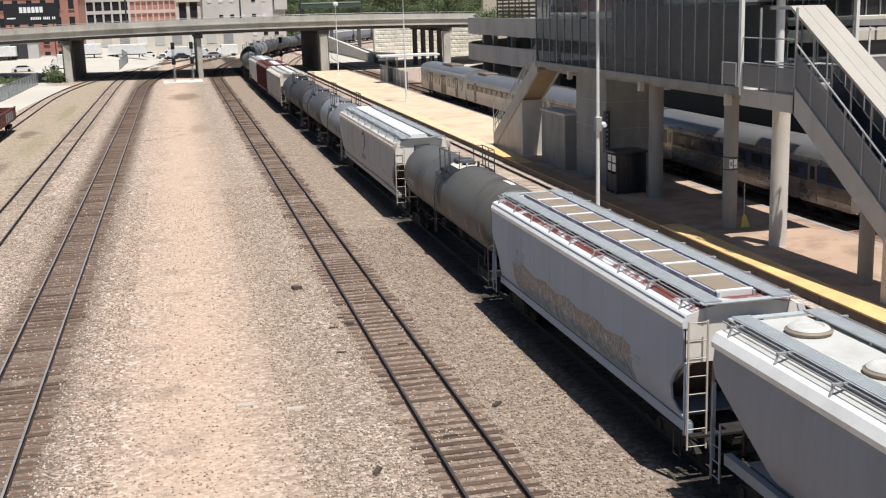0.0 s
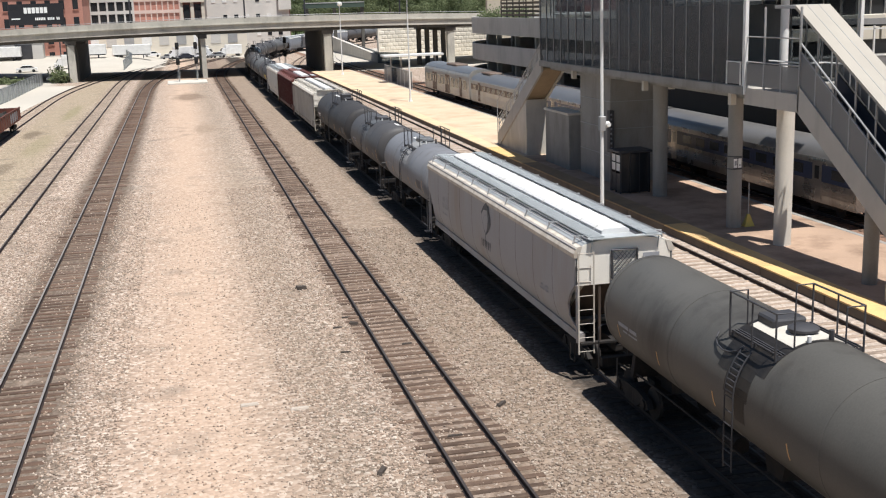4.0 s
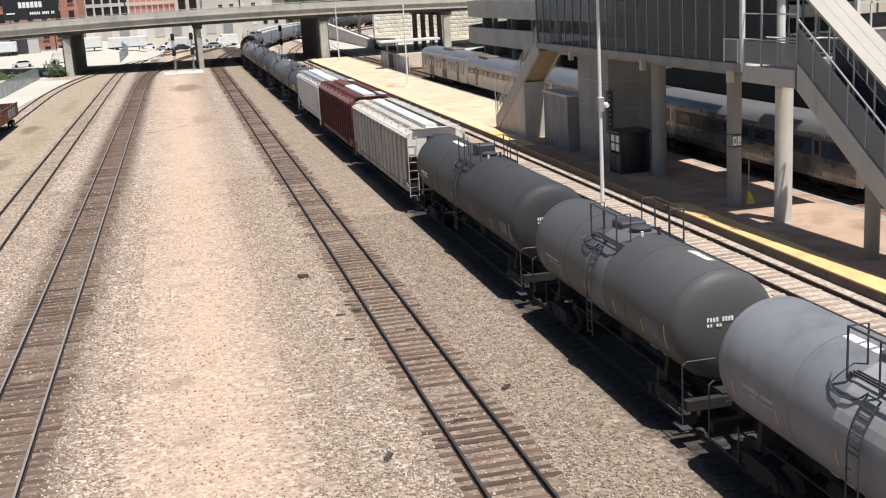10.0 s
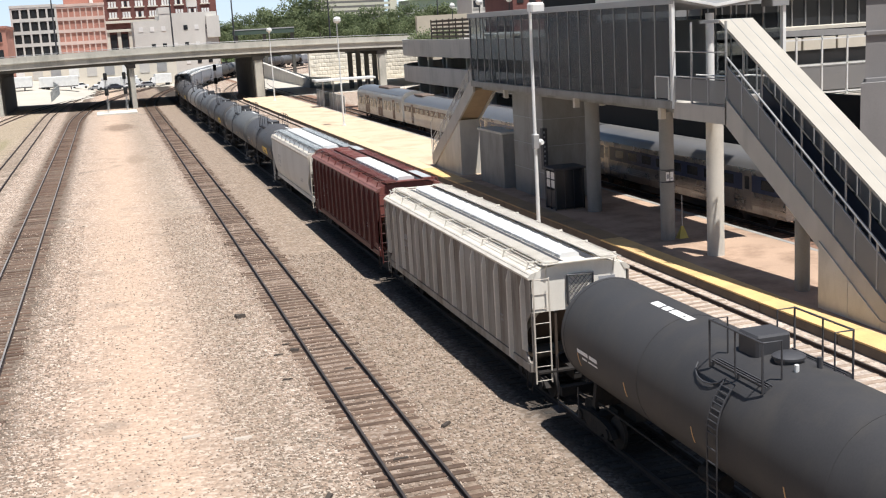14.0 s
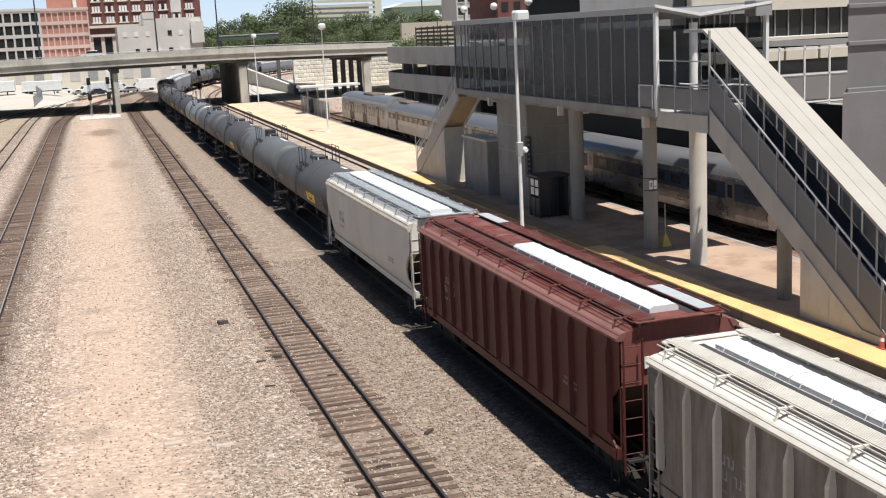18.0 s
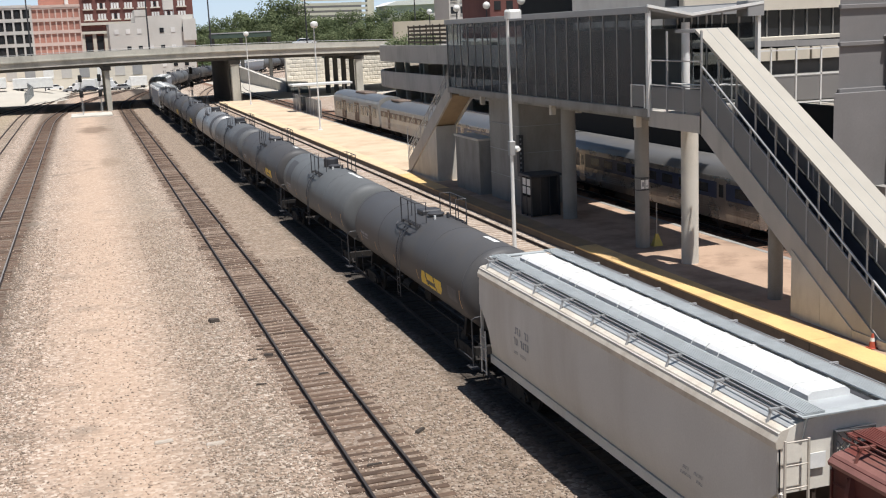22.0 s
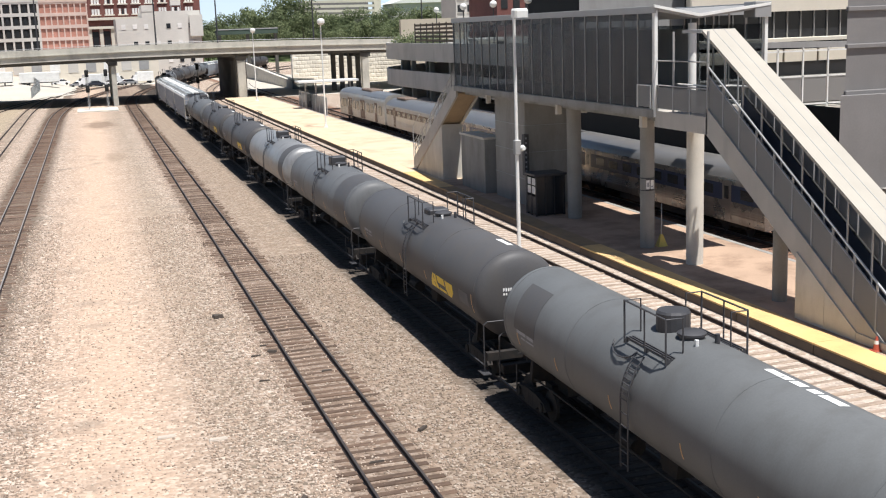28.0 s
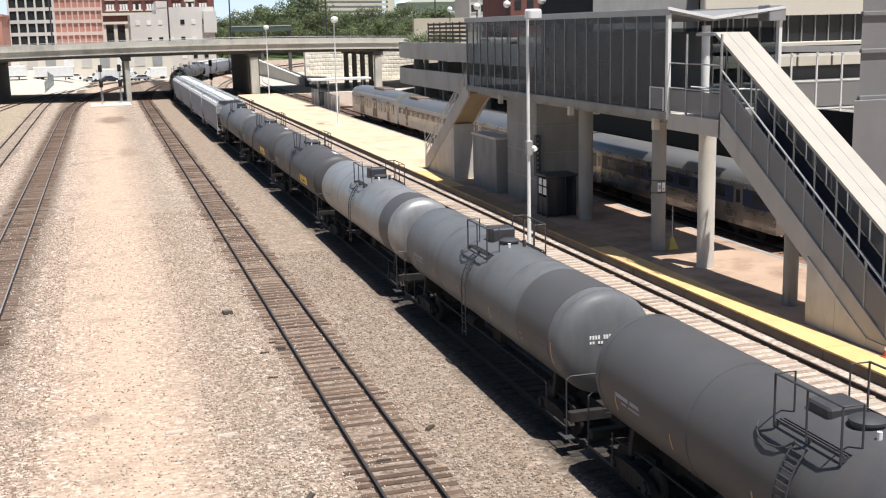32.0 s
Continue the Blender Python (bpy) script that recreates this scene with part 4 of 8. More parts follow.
                part("panel_seam", Mesh().loft([[(x * (w + bulge(z) - 0.01), y - 0.028, z), (x * (w + bulge(z) + 0.006), y, z), (x * (w + bulge(z) - 0.01), y + 0.028, z)] for z in (1.34, 1.5, 1.8, 2.2, 2.6, 3.0, 3.7, eave - 0.29)]), SEAM_DIRT if paint is HOP_BEIGE else paint, body)
    # chutes below
    for c in (-0.31, 0.0, 0.31):
        y = c * pitch
        part("chute", Mesh().loft([[(-1.2, y - 1.9, low + 0.02), (1.2, y - 1.9, low + 0.02), (1.2, y + 1.9, low + 0.02), (-1.2, y + 1.9, low + 0.02)],
                                   [(-0.5, y - 0.4, 0.5), (0.5, y - 0.4, 0.5), (0.5, y + 0.4, 0.5), (-0.5, y + 0.4, 0.5)]]).box(-0.6, 0.6, y - 0.55, y + 0.55, 0.42, 0.5), paint, root)
    # ends: ladders, platforms, posts
    for s in (-1, 1):
        ye = s * (e + 0.03)
        part("end_platform", Mesh().box(-1.5, 1.5, min(ye, s * (half - 0.55)), max(ye, s * (half - 0.55)), 1.06, 1.12).box(-0.35, 0.35, min(s * (half - 0.6), s * (half - 3.5)), max(s * (half - 0.6), s * (half - 3.5)), 0.72, 1.05), TRUCK_IRON, root)
        for x in (-1, 1):
            part("corner_post", Mesh().box(x * 1.56 - 0.04, x * 1.56 + 0.04, ye - 0.04, ye + 0.04, 1.1, 2.95), paint, root)
            part("end_post", Mesh().box(x * 0.8 - 0.04, x * 0.8 + 0.04, ye - s * 0.1 - 0.04, ye - s * 0.1 + 0.04, 1.1, 2.9), SLOPE_SHADE_GRIME, root)
        xl = -1.56 if s < 0 else 1.56
        part("end_ladder", ladder_mesh(min(xl, xl - 0.5 * (1 if xl > 0 else -1)), s * (e + 0.16), 0.75, eave - 0.1, 0.5, "x", 0.45), CHORD_CREAM if paint is not HOP_RED else paint, root)
        part("side_ladder", ladder_mesh(-1.66 if s > 0 else 1.66, s * (e - 0.3) - 0.21, 0.7, 2.15 if style != "ribbed" else eave - 0.2, 0.42, "y"), paint, root)
        part("stirrup", Mesh().pipe([(-1.62, s * (e - 0.5), 1.05), (-1.62, s * (e - 0.5), 0.45), (-1.62, s * (e - 0.1), 0.45), (-1.62, s * (e - 0.1), 1.05)], 0.02), TRUCK_IRON, root)
        grid = Mesh()
        for i in range(-3, 4):
            for d in (-1, 1):
                xa, xb = 0.14 * i - d * 0.36, 0.14 * i + d * 0.36
                fa, fb = (max(-0.37, min(0.37, q)) for q in (xa, xb))
                za, zb = 3.55 + (fa - 0.14 * i) / (d * 0.36) * 0.4, 3.55 + (fb - 0.14 * i) / (d * 0.36) * 0.4
                grid.tube((fa, ye + s * 0.03, za), (fb, ye + s * 0.03, zb), 0.010, 4)
        part("end_grille", grid, STEEL_DARK if paint is not HOP_RED else ROOF_RED, root, "diamond mesh grille in a frame")
        part("end_grille_frame", Mesh().pipe([(-0.42, ye + s * 0.03, 3.1), (-0.42, ye + s * 0.03, 4.0), (0.42, ye + s * 0.03, 4.0), (0.42, ye + s * 0.03, 3.1), (-0.42, ye + s * 0.03, 3.1)], 0.045, 5), STEEL_DARK, root)
        part("crossover_board", Mesh().box(-1.2, 1.2, min(ye - s * 0.1, ye + s * 0.13), max(ye - s * 0.1, ye + s * 0.13), eave + 0.27, eave + 0.30), board, root)
        for x in (-1, 1):
            part("board_support", Mesh().pipe([(x * 1.1, ye + s * 0.12, eave + 0.27), (x * 1.1, ye, eave - 0.15)], 0.02, 5), board, root)
        if paint in (HOP_RED, HOP_PLAIN):
            part("placard", Mesh().box(-0.95, -0.62, ye + s * 0.02 - 0.008, ye + s * 0.02 + 0.008, 3.35, 3.65), WHITE_MARK, root, "white placard card")
        mk = Mesh()
        for i, ww in enumerate((0.55, 0.5)):
            mk.box(0.62, 0.62 + ww, ye + s * 0.004 - 0.003, ye + s * 0.004 + 0.003, 3.7 - 0.22 * i, 3.83 - 0.22 * i)
        part("end_stencil", mk, GREY_MARK if paint is not HOP_RED else WHITE_MARK, body)
    part("brake_wheel", Mesh().spin([(-0.02, 0.25), (0.0, 0.28), (0.02, 0.25)], "y", (0.55, -e - 0.35, 2.1), 16).tube((0.55, -e - 0.35, 1.1), (0.55, -e - 0.3, 2.1), 0.03).tube((0.3, -e - 0.35, 2.1), (0.8, -e - 0.35, 2.1), 0.018), STEEL_DARK, root)
    running_gear(root, half, 2.3)
    xs = -w - (0.052 if style in ("smooth", "plain") else 0.004)
    if style != "round":
        ink = GREY_MARK if paint is not HOP_RED else HOP_BEIGE
        for zz, hh, yy, words in ((2.95, 0.22, e - 4.2, (0.45, 0.6)), (2.62, 0.22, e - 4.2, (0.7, 0.4)), (2.2, 0.08, e - 4.0, (0.5, 0.3)), (2.3, 0.07, -e + 2.6, (0.4, 0.3)), (2.15, 0.07, -e + 2.6, (0.3, 0.5))):
            for ww in words:
                g = Mesh()
                for k in range(max(1, int(ww / (hh * 0.75)))):
                    ya = yy + k * hh * 0.75
                    g.box(xs - 0.004, xs, ya, ya + hh * 0.2, zz - hh, zz).box(xs - 0.004, xs, ya + hh * 0.2, ya + hh * 0.5, zz - hh * (0.2 if k % 2 else 1.0), zz - (0 if k % 2 else hh * 0.8))
                part("stencil_bar", g, ink, body)
                yy += ww + 0.16
    if logo:
        g = Mesh()
        y, zz, dx = logo
        g.prism([(y + 0.72, zz + 0.2), (y + 0.35, zz + 0.48), (y - 0.15, zz + 0.72), (y - 0.5, zz + 0.3), (y - 0.72, zz - 0.1), (y - 0.4, zz - 0.42), (y + 0.05, zz - 0.66), (y + 0.3, zz - 0.5), (y + 0.55, zz - 0.2)], "x", xs - 0.004, xs)
        part("logo_leaf", Mesh().prism([(y + 0.66, zz + 0.1), (y + 0.3, zz + 0.34), (y - 0.2, zz + 0.38), (y - 0.32, zz + 0.05), (y - 0.2, zz - 0.3), (y + 0.02, zz - 0.6), (y + 0.28, zz - 0.46), (y + 0.52, zz - 0.18)], "x", xs - 0.008, xs - 0.004), paint, body, "pale leaf inside a dark diamond")
        part("logo_vein", Mesh().prism([(y + 0.5, zz - 0.1), (y + 0.2, zz + 0.15), (y - 0.15, zz + 0.22), (y - 0.14, zz + 0.16), (y + 0.18, zz + 0.08), (y + 0.46, zz - 0.16)], "x", xs - 0.010, xs - 0.008), GREY_MARK, body)
        for i in range(3):
            for k in (0, 1):
                g.prism([(y + 0.72 - 0.5 * i - 0.24 * k, zz - 1.2), (y + 0.64 - 0.5 * i - 0.24 * k, zz - 1.2), (y + 0.64 - 0.5 * i - 0.24 * k, zz - 0.88), (y + 0.72 - 0.5 * i - 0.24 * k, zz - 0.88)], "x", xs - 0.004, xs)
        part("logo", g, surface("dark blue-grey logo paint", (0.06, 0.07, 0.085), 0.1, 3, 0.6, bump=0), body, "dark leaf-shaped logo")
    if graffiti:
        m = Mesh()
        ya, n = -e + 3.3, 18
        zs = (1.36, 1.5, 1.8, 2.2)
        edge = [(ya + (2 * e - 6.0) * i / n, 2.44 + 0.07 * math.sin(i * 1.7)) for i in range(n + 1)]
        m.loft([[(-w - bulge(z) - 0.004, y, z) for z in zs] + [(-w - bulge(top) - 0.004, y, top), (-w - bulge(top) + 0.02, y, top)] + [(-w - bulge(z) + 0.02, y, z) for z in zs[::-1]]
                for y, top in edge])
        part("graffiti", m, GRIT, body, "faded spray-painted lettering in brown and blue")
    return root


# Joints between the cars, in metres along the track at the start; each car lies between two of them.
JOINTS = [4.6, 23.5, 42.2, 61.1, 84.1, 98.1, 112.1, 132.1, 152.1, 171.0, 189.0, 207.7, 227.6, 247.3, 266.4, 285.5, 304.7, 324.7, 345.1]
JOINTS += [345.1 + 19.3 * (i + 1) for i in range(13)]


def freight_train():
    p = [JOINTS[i + 1] - JOINTS[i] for i in range(len(JOINTS) - 1)]
    cars = [
        hopper_car("pale blue-grey rounded hopper car with round hatches", p[0], HOP_GREY, ROOF_DUST, ROOF_DUST, 1, "round", "round", chord=STEEL_WHITE),
        hopper_car("chalky white hopper car with graffiti and a peeling roof", p[1], HOP_WHITE, ROOF_RUST, HATCH_TAN, 2, "smooth", "panels", graffiti=True, chord=STEEL_WHITE),
        tank_car("grimy brownish grey tank car with a spilled crown", p[2], TANK_BROWN, 4, crown=PAD_PALE, spill=TANK_OIL),
        hopper_car("long dusty pale grey hopper car with a dark leaf logo", p[3], HOP_BEIGE, ROOF_GALV, HATCH_WHITE, 4, "smooth", "trough", chord=CHORD_CREAM, logo=(-0.2, 3.2, 0), segs=5),
        tank_car("short light grey tank car with a pale spill stain", p[4], TANK_LIGHT, 5, mark=1, r=1.48, dome=TANK_GREY, crown=TANK_STAIN),
        tank_car("short dark grey tank car with white stencils", p[5], TANK_DARK, 6, r=1.48, band=(-0.9, 0.6, TANK_GREY)),
        tank_car("matt black tank car with white stencils", p[6], TANK_BLACK, 7, r=1.53, mark=1),
        hopper_car("grimy cream ribbed hopper car", p[7], HOP_CREAM, ROOF_CREAM, HATCH_WHITE, 8, "ribbed", "trough", chord=ROOF_CREAM, segs=6),
        hopper_car("oxide red ribbed hopper car with white hatch covers", p[8], HOP_RED, ROOF_RED, HATCH_WHITE, 9, "ribbed", "trough", chord=CHORD_RED, eave=4.25, segs=5, hatch_mix=[HATCH_WHITE, HATCH_WHITE, HATCH_WHITE, ROOF_RED, ROOF_RED]),
        hopper_car("pale beige hopper car with a galvanised roof", p[9], HOP_PLAIN, ROOF_GALV, HATCH_WHITE, 10, "plain", "trough", chord=CHORD_CREAM),
        tank_car("dark grey tank car with a bold yellow logo", p[10], TANK_DARK, 11, logo=True),
        tank_car("mid grey tank car with a darker repainted square", p[11], TANK_MID, 12, patch=(6.0, 7.6, 35, 92, TANK_DARK)),
        tank_car("very dark grey tank car with a bold yellow logo", p[12], TANK_DARK, 13, logo=True),
        tank_car("grey tank car with white end stencils", p[13], TANK_GREY, 14, band=(-7.6, -5.0, TANK_DARK)),
        tank_car("dull silver tank car with a dark end band", p[14], TANK_SILVER, 15, band=(-7.7, -6.0, TANK_DARK)),
        tank_car("dark tank car with a yellow logo", p[15], TANK_DARK, 16, logo=True),
        tank_car("dark grey tank car with a yellow logo", p[16], TANK_DARK, 17, logo=True),
        tank_car("mid grey tank car", p[17], TANK_GREY, 18),
    ]
    kinds = "hhhhttttthhttt"
    for i, k in enumerate(kinds[:len(p) - 18]):
        j = 18 + i
        if k == "h":
            cars.append(hopper_car("pale grey hopper car far down the train", p[j], HOP_GREY, ROOF_GALV, HATCH_WHITE, 40 + i, "smooth", "trough", chord=STEEL_WHITE))
        else:
            cars.append(tank_car("dark tank car far down the train", p[j], (TANK_BLACK, TANK_DARK, TANK_GREY)[i % 3], 40 + i))
    return cars


CARS = freight_train()


def travel(t):
    for (t0, d0), (t1, d1) in zip(TRAVEL, TRAVEL[1:]):
        if t <= t1:
            return d0 + (d1 - d0) * (t - t0) / (t1 - t0)
    return TRAVEL[-1][1]


def car_pose(i, t):
    """Both trucks of a car stay on the track."""
    a, b = JOINTS[i] + 2.4 - travel(t), JOINTS[i + 1] - 2.4 - travel(t)
    xa, ya, _ = bend(TRAIN_X, TRAIN_BEND, TRAIN_R, a)
    xb, yb, _ = bend(TRAIN_X, TRAIN_BEND, TRAIN_R, b)
    return pose((xa + xb) / 2, (ya + yb) / 2, RAIL_Z, 0, 0, -math.degrees(math.atan2(xb - xa, yb - ya)))


# ---- station platform ----
PLAT_Z = 0.42
GLASS = glass("smoked glass", (0.058, 0.057, 0.066), 0.33, 0.55)
GLASS_CLEAR = glass("lightly smoked glass", (0.058, 0.057, 0.066), 0.3, 0.78)
MESH_CLEAR = glass("perforated grey sheet", (0.27, 0.262, 0.255), 0.8, 0.25)
TREAD = surface("worn steel tread", (0.05, 0.053, 0.062), 0.2, 2.0, 0.5, 0.4, bump=0.1)
BALUSTRADE = surface("blue-grey balustrade panel", (0.095, 0.11, 0.15), 0.15, 1.0, 0.35, 0.2, bump=0.02)
CONE_ORANGE = surface("orange red cone plastic", (0.42, 0.085, 0.05), 0.1, 2, 0.6)
MULLION = surface("dull grey mullion", (0.34, 0.33, 0.32), 0.1, 1.0, 0.5, 0.2, bump=0.02)
GLASS_DARK = glass("dark window glass", (0.02, 0.022, 0.026), 0.25, 0.02)
STAIR_CLAD = surface("warm grey stair cladding", (0.44, 0.41, 0.37), 0.1, 0.8, 0.6, 0, bump=0.04, dirt=(0.26, 0.24, 0.21), dirt_scale=1.0, dirt_amount=0.4, streak=0.7)
BEAM_GREY = surface("grey panel cladding", (0.30, 0.30, 0.30), 0.1, 0.8, 0.55, 0.1, bump=0.04, dirt=(0.17, 0.165, 0.16), dirt_scale=1.0, dirt_amount=0.4, streak=0.7)
CANOPY = surface("cream painted canopy sheet", (0.385, 0.355, 0.305), 0.08, 0.7, 0.6, 0, bump=0.03, dirt=(0.36, 0.33, 0.29), dirt_scale=0.8, dirt_amount=0.4)
TAN_SOFFIT = surface("tan stair soffit", (0.32, 0.235, 0.145), 0.15, 0.8, 0.8, dirt=(0.20, 0.15, 0.10), dirt_scale=1.0, dirt_amount=0.5)
STONE = surface("grey limestone", (0.195, 0.187, 0.185), 0.12, 0.4, 0.85, grain=14, bump=0.2, dirt=(0.16, 0.155, 0.15), dirt_scale=0.5, dirt_amount=0.5, streak=0.6)
# Near-black: interior shade put into the colour; fence posts use it too.
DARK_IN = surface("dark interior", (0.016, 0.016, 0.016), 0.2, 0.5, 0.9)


def platform():
    root = thing("platform", "long concrete station platform with a yellow edge", "platform", kind="structure")
    part("slab", Mesh().box(16.85, 24.2, 8, 81.5, 0, PLAT_Z), PLATFORM_STAIN_SHADE, root, "rust-stained concrete slab, darkened for the footbridge's shade")
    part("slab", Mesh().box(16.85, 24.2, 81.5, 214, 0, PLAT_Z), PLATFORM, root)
    y = 8.0
    while y < 213:
        part("edge_block", Mesh().bevel_box(16.72, 16.84, y, min(y + 4.96, 214), 0.0, PLAT_Z - 0.06, 0.02), EDGE_BROWN, root)
        # strips below the footbridge use the copy with its shadow painted in
        part("tactile_strip", Mesh().bevel_box(16.70, 17.88, y, min(y + 4.97, 214), PLAT_Z - 0.05, PLAT_Z + 0.016, 0.006), YELLOW_SHADED if 51 < y < 76 else YELLOW if y < 84 else YELLOW_WORN, root, "worn yellow tactile strip" if y <= 51 or y >= 76 else "brown tactile strip with the footbridge's shade painted in")
        y += 5.0
    part("far_edge", Mesh().bevel_box(24.0, 24.3, 8, 214, 0, PLAT_Z + 0.012, 0.02), CONCRETE, root)
    return root


def column(x, y, z1, r, label, mat, square=False):
    m = Mesh()
    if square:
        m.bevel_box(-r, r, -r, r, 0, z1 - PLAT_Z, 0.05)
    else:
        m.spin([(0, 0.02), (0, r * 1.02), (0.05, r), (z1 - PLAT_Z - 0.02, r), (z1 - PLAT_Z, 0.02)], "z", (0, 0, 0), 28)
    return solid("column", m, mat, label, "column", "columns of the footbridge", smooth=not square, at=pose(x, y, PLAT_Z))


def sloped_box(m, x0, x1, y0, z0, y1, z1, up, k=0):
    """A bar that slopes in the y-z plane, its upright thickness up."""
    return m.loft([[(x0, y0, z0), (x1, y0, z0), (x1, y0, z0 + up), (x0, y0, z0 + up)], [(x0, y1, z1), (x1, y1, z1), (x1, y1, z1 + up), (x0, y1, z1 + up)]], k)


WX0, WX1, WY0, WY1, DECK, ROOF = 18.2, 24.0, 47.8, 78.0, 7.65, 12.2


def footbridge():
    root = thing("footbridge", "raised glass-walled walkway over the platform, butterfly roof", "walkway")
    deck = part("deck", Mesh().box(WX0 - 0.05, WX1 + 0.05, WY0 - 0.2, WY1, DECK - 0.28, DECK), CONCRETE, root)
    for x in (WX0 - 0.12, WX1):
        part("edge_beam", Mesh().bevel_box(x, x + 0.12, WY0 - 0.2, WY1, DECK - 0.33, DECK + 0.06, 0.02), CONCRETE, root)
    for x in (18.9, 20.6, 22.6):
        part("joist", Mesh().box(x, x + 0.25, WY0, WY1, DECK - 0.62, DECK - 0.28), CONCRETE, root)
    # butterfly roof: falls from both eaves to a valley
    vx = 20.4
    part("roof", Mesh().prism([(WX0 - 0.008, ROOF + 0.0), (vx, ROOF - 0.40), (WX1 + 0.045, ROOF - 0.02), (WX1 + 0.045, ROOF + 0.16), (vx, ROOF - 0.22), (WX0 - 0.008, ROOF + 0.18)], "y", WY0 - 0.3, WY1 - 0.01), BEAM_GREY, root, "grey butterfly roof")
    part("roof_trim", Mesh().prism([(WX0 - 0.15, ROOF + 0.16), (vx, ROOF - 0.32), (WX1 + 0.15, ROOF + 0.10), (WX1 + 0.15, ROOF + 0.23), (vx, ROOF - 0.19), (WX0 - 0.15, ROOF + 0.29)], "y", WY0 - 0.42, WY0 - 0.3), STEEL_WHITE, root, "white gable trim")
    # unseen slabs added to shade the coach; their gap leaves a sunlit patch
    for ya, yb in ((WY0 + 5.0, 57.0), (62.2, WY1 - 0.5)):
        part("shade_slab", Mesh().bevel_box(WX1 + 0.15, WX1 + 2.9, ya, yb, ROOF - 0.3, ROOF - 0.12, 0.02), BEAM_GREY, root, "unseen grey slab added to shade the far platform track")
    part("corner_box", Mesh().bevel_box(WX1 - 0.7, WX1 + 0.2, WY0 - 0.4, WY0 + 0.6, ROOF - 0.45, ROOF + 0.28, 0.03), BEAM_GREY, root)
    for x in (WX0 - 0.15, WX1 + 0.05):
        part("eave_beam", Mesh().bevel_box(x, x + 0.14, WY0 - 0.35, WY1, ROOF - 0.1, ROOF + 0.22, 0.02), STEEL_GREY, root)
    part("eave_panel", Mesh().box(WX0 - 0.02, WX0 + 0.02, WY0 + 0.1, WY1, ROOF - 0.75, ROOF - 0.1), GLASS, root)
    n = 20
    run = (WY1 - WY0) / n
    for x, name in ((WX0, "west"), (WX1, "east")):
        for i in range(n):
            y = WY0 + i * run
            if x == WX1 and i in (14, 15):
                continue
            part("glass_panel", Mesh().box(x - 0.012, x + 0.012, y + 0.04, y + run - 0.04, DECK + 0.08, ROOF - 0.75), GLASS_CLEAR if x == WX0 and i > 12 else GLASS, root)
        for i in range(n + 1):
            y = WY0 + i * run
            part("mullion", Mesh().box(x - 0.04, x + 0.05, y - 0.022, y + 0.022, DECK, ROOF - 0.1), MULLION if i else STEEL_WHITE, root)
    for x in (WX0, WX1):
        part("corner_post", Mesh().box(x - 0.08, x + 0.08, WY0 - 0.3, WY0 - 0.14, DECK - 0.3, ROOF + 0.05), STEEL_WHITE, root, "white steel corner post")
    part("valley_post", Mesh().spin([(DECK, 0.02), (DECK, 0.2), (ROOF - 0.6, 0.2), (ROOF - 0.6, 0.02)], "z", (vx, WY0 + 0.3, 0), 16), STEEL_WHITE, root, smooth=True)
    part("landing_panel", Mesh().box(WX0 - 0.09, WX0 - 0.07, WY0 + 0.1, WY0 + 1.35, DECK + 0.15, DECK + 1.1), MESH_CLEAR, root, "pale railing panel")
    part("panel_frame", Mesh().pipe([(WX0 - 0.1, WY0 + 0.05, DECK + 0.1), (WX0 - 0.1, WY0 + 0.05, DECK + 1.15), (WX0 - 0.1, WY0 + 1.4, DECK + 1.15), (WX0 - 0.1, WY0 + 1.4, DECK + 0.1)], 0.04, 6), STEEL_WHITE, root)
    part("inner_wall", Mesh().box(21.6, 21.75, 50.5, 66.0, DECK, ROOF - 0.9), BEAM_GREY, root)
    for y, xs in ((49.5, (18.5, 19.3, 20.3)), (60.0, (18.5, 20.1)), (72.0, (18.5,))):
        for x in xs:
            part("hanging_bracket", Mesh().box(x, x + 0.28, y, y + 0.3, DECK - 0.95, DECK - 0.3), CONCRETE_PALE, root)
    return root


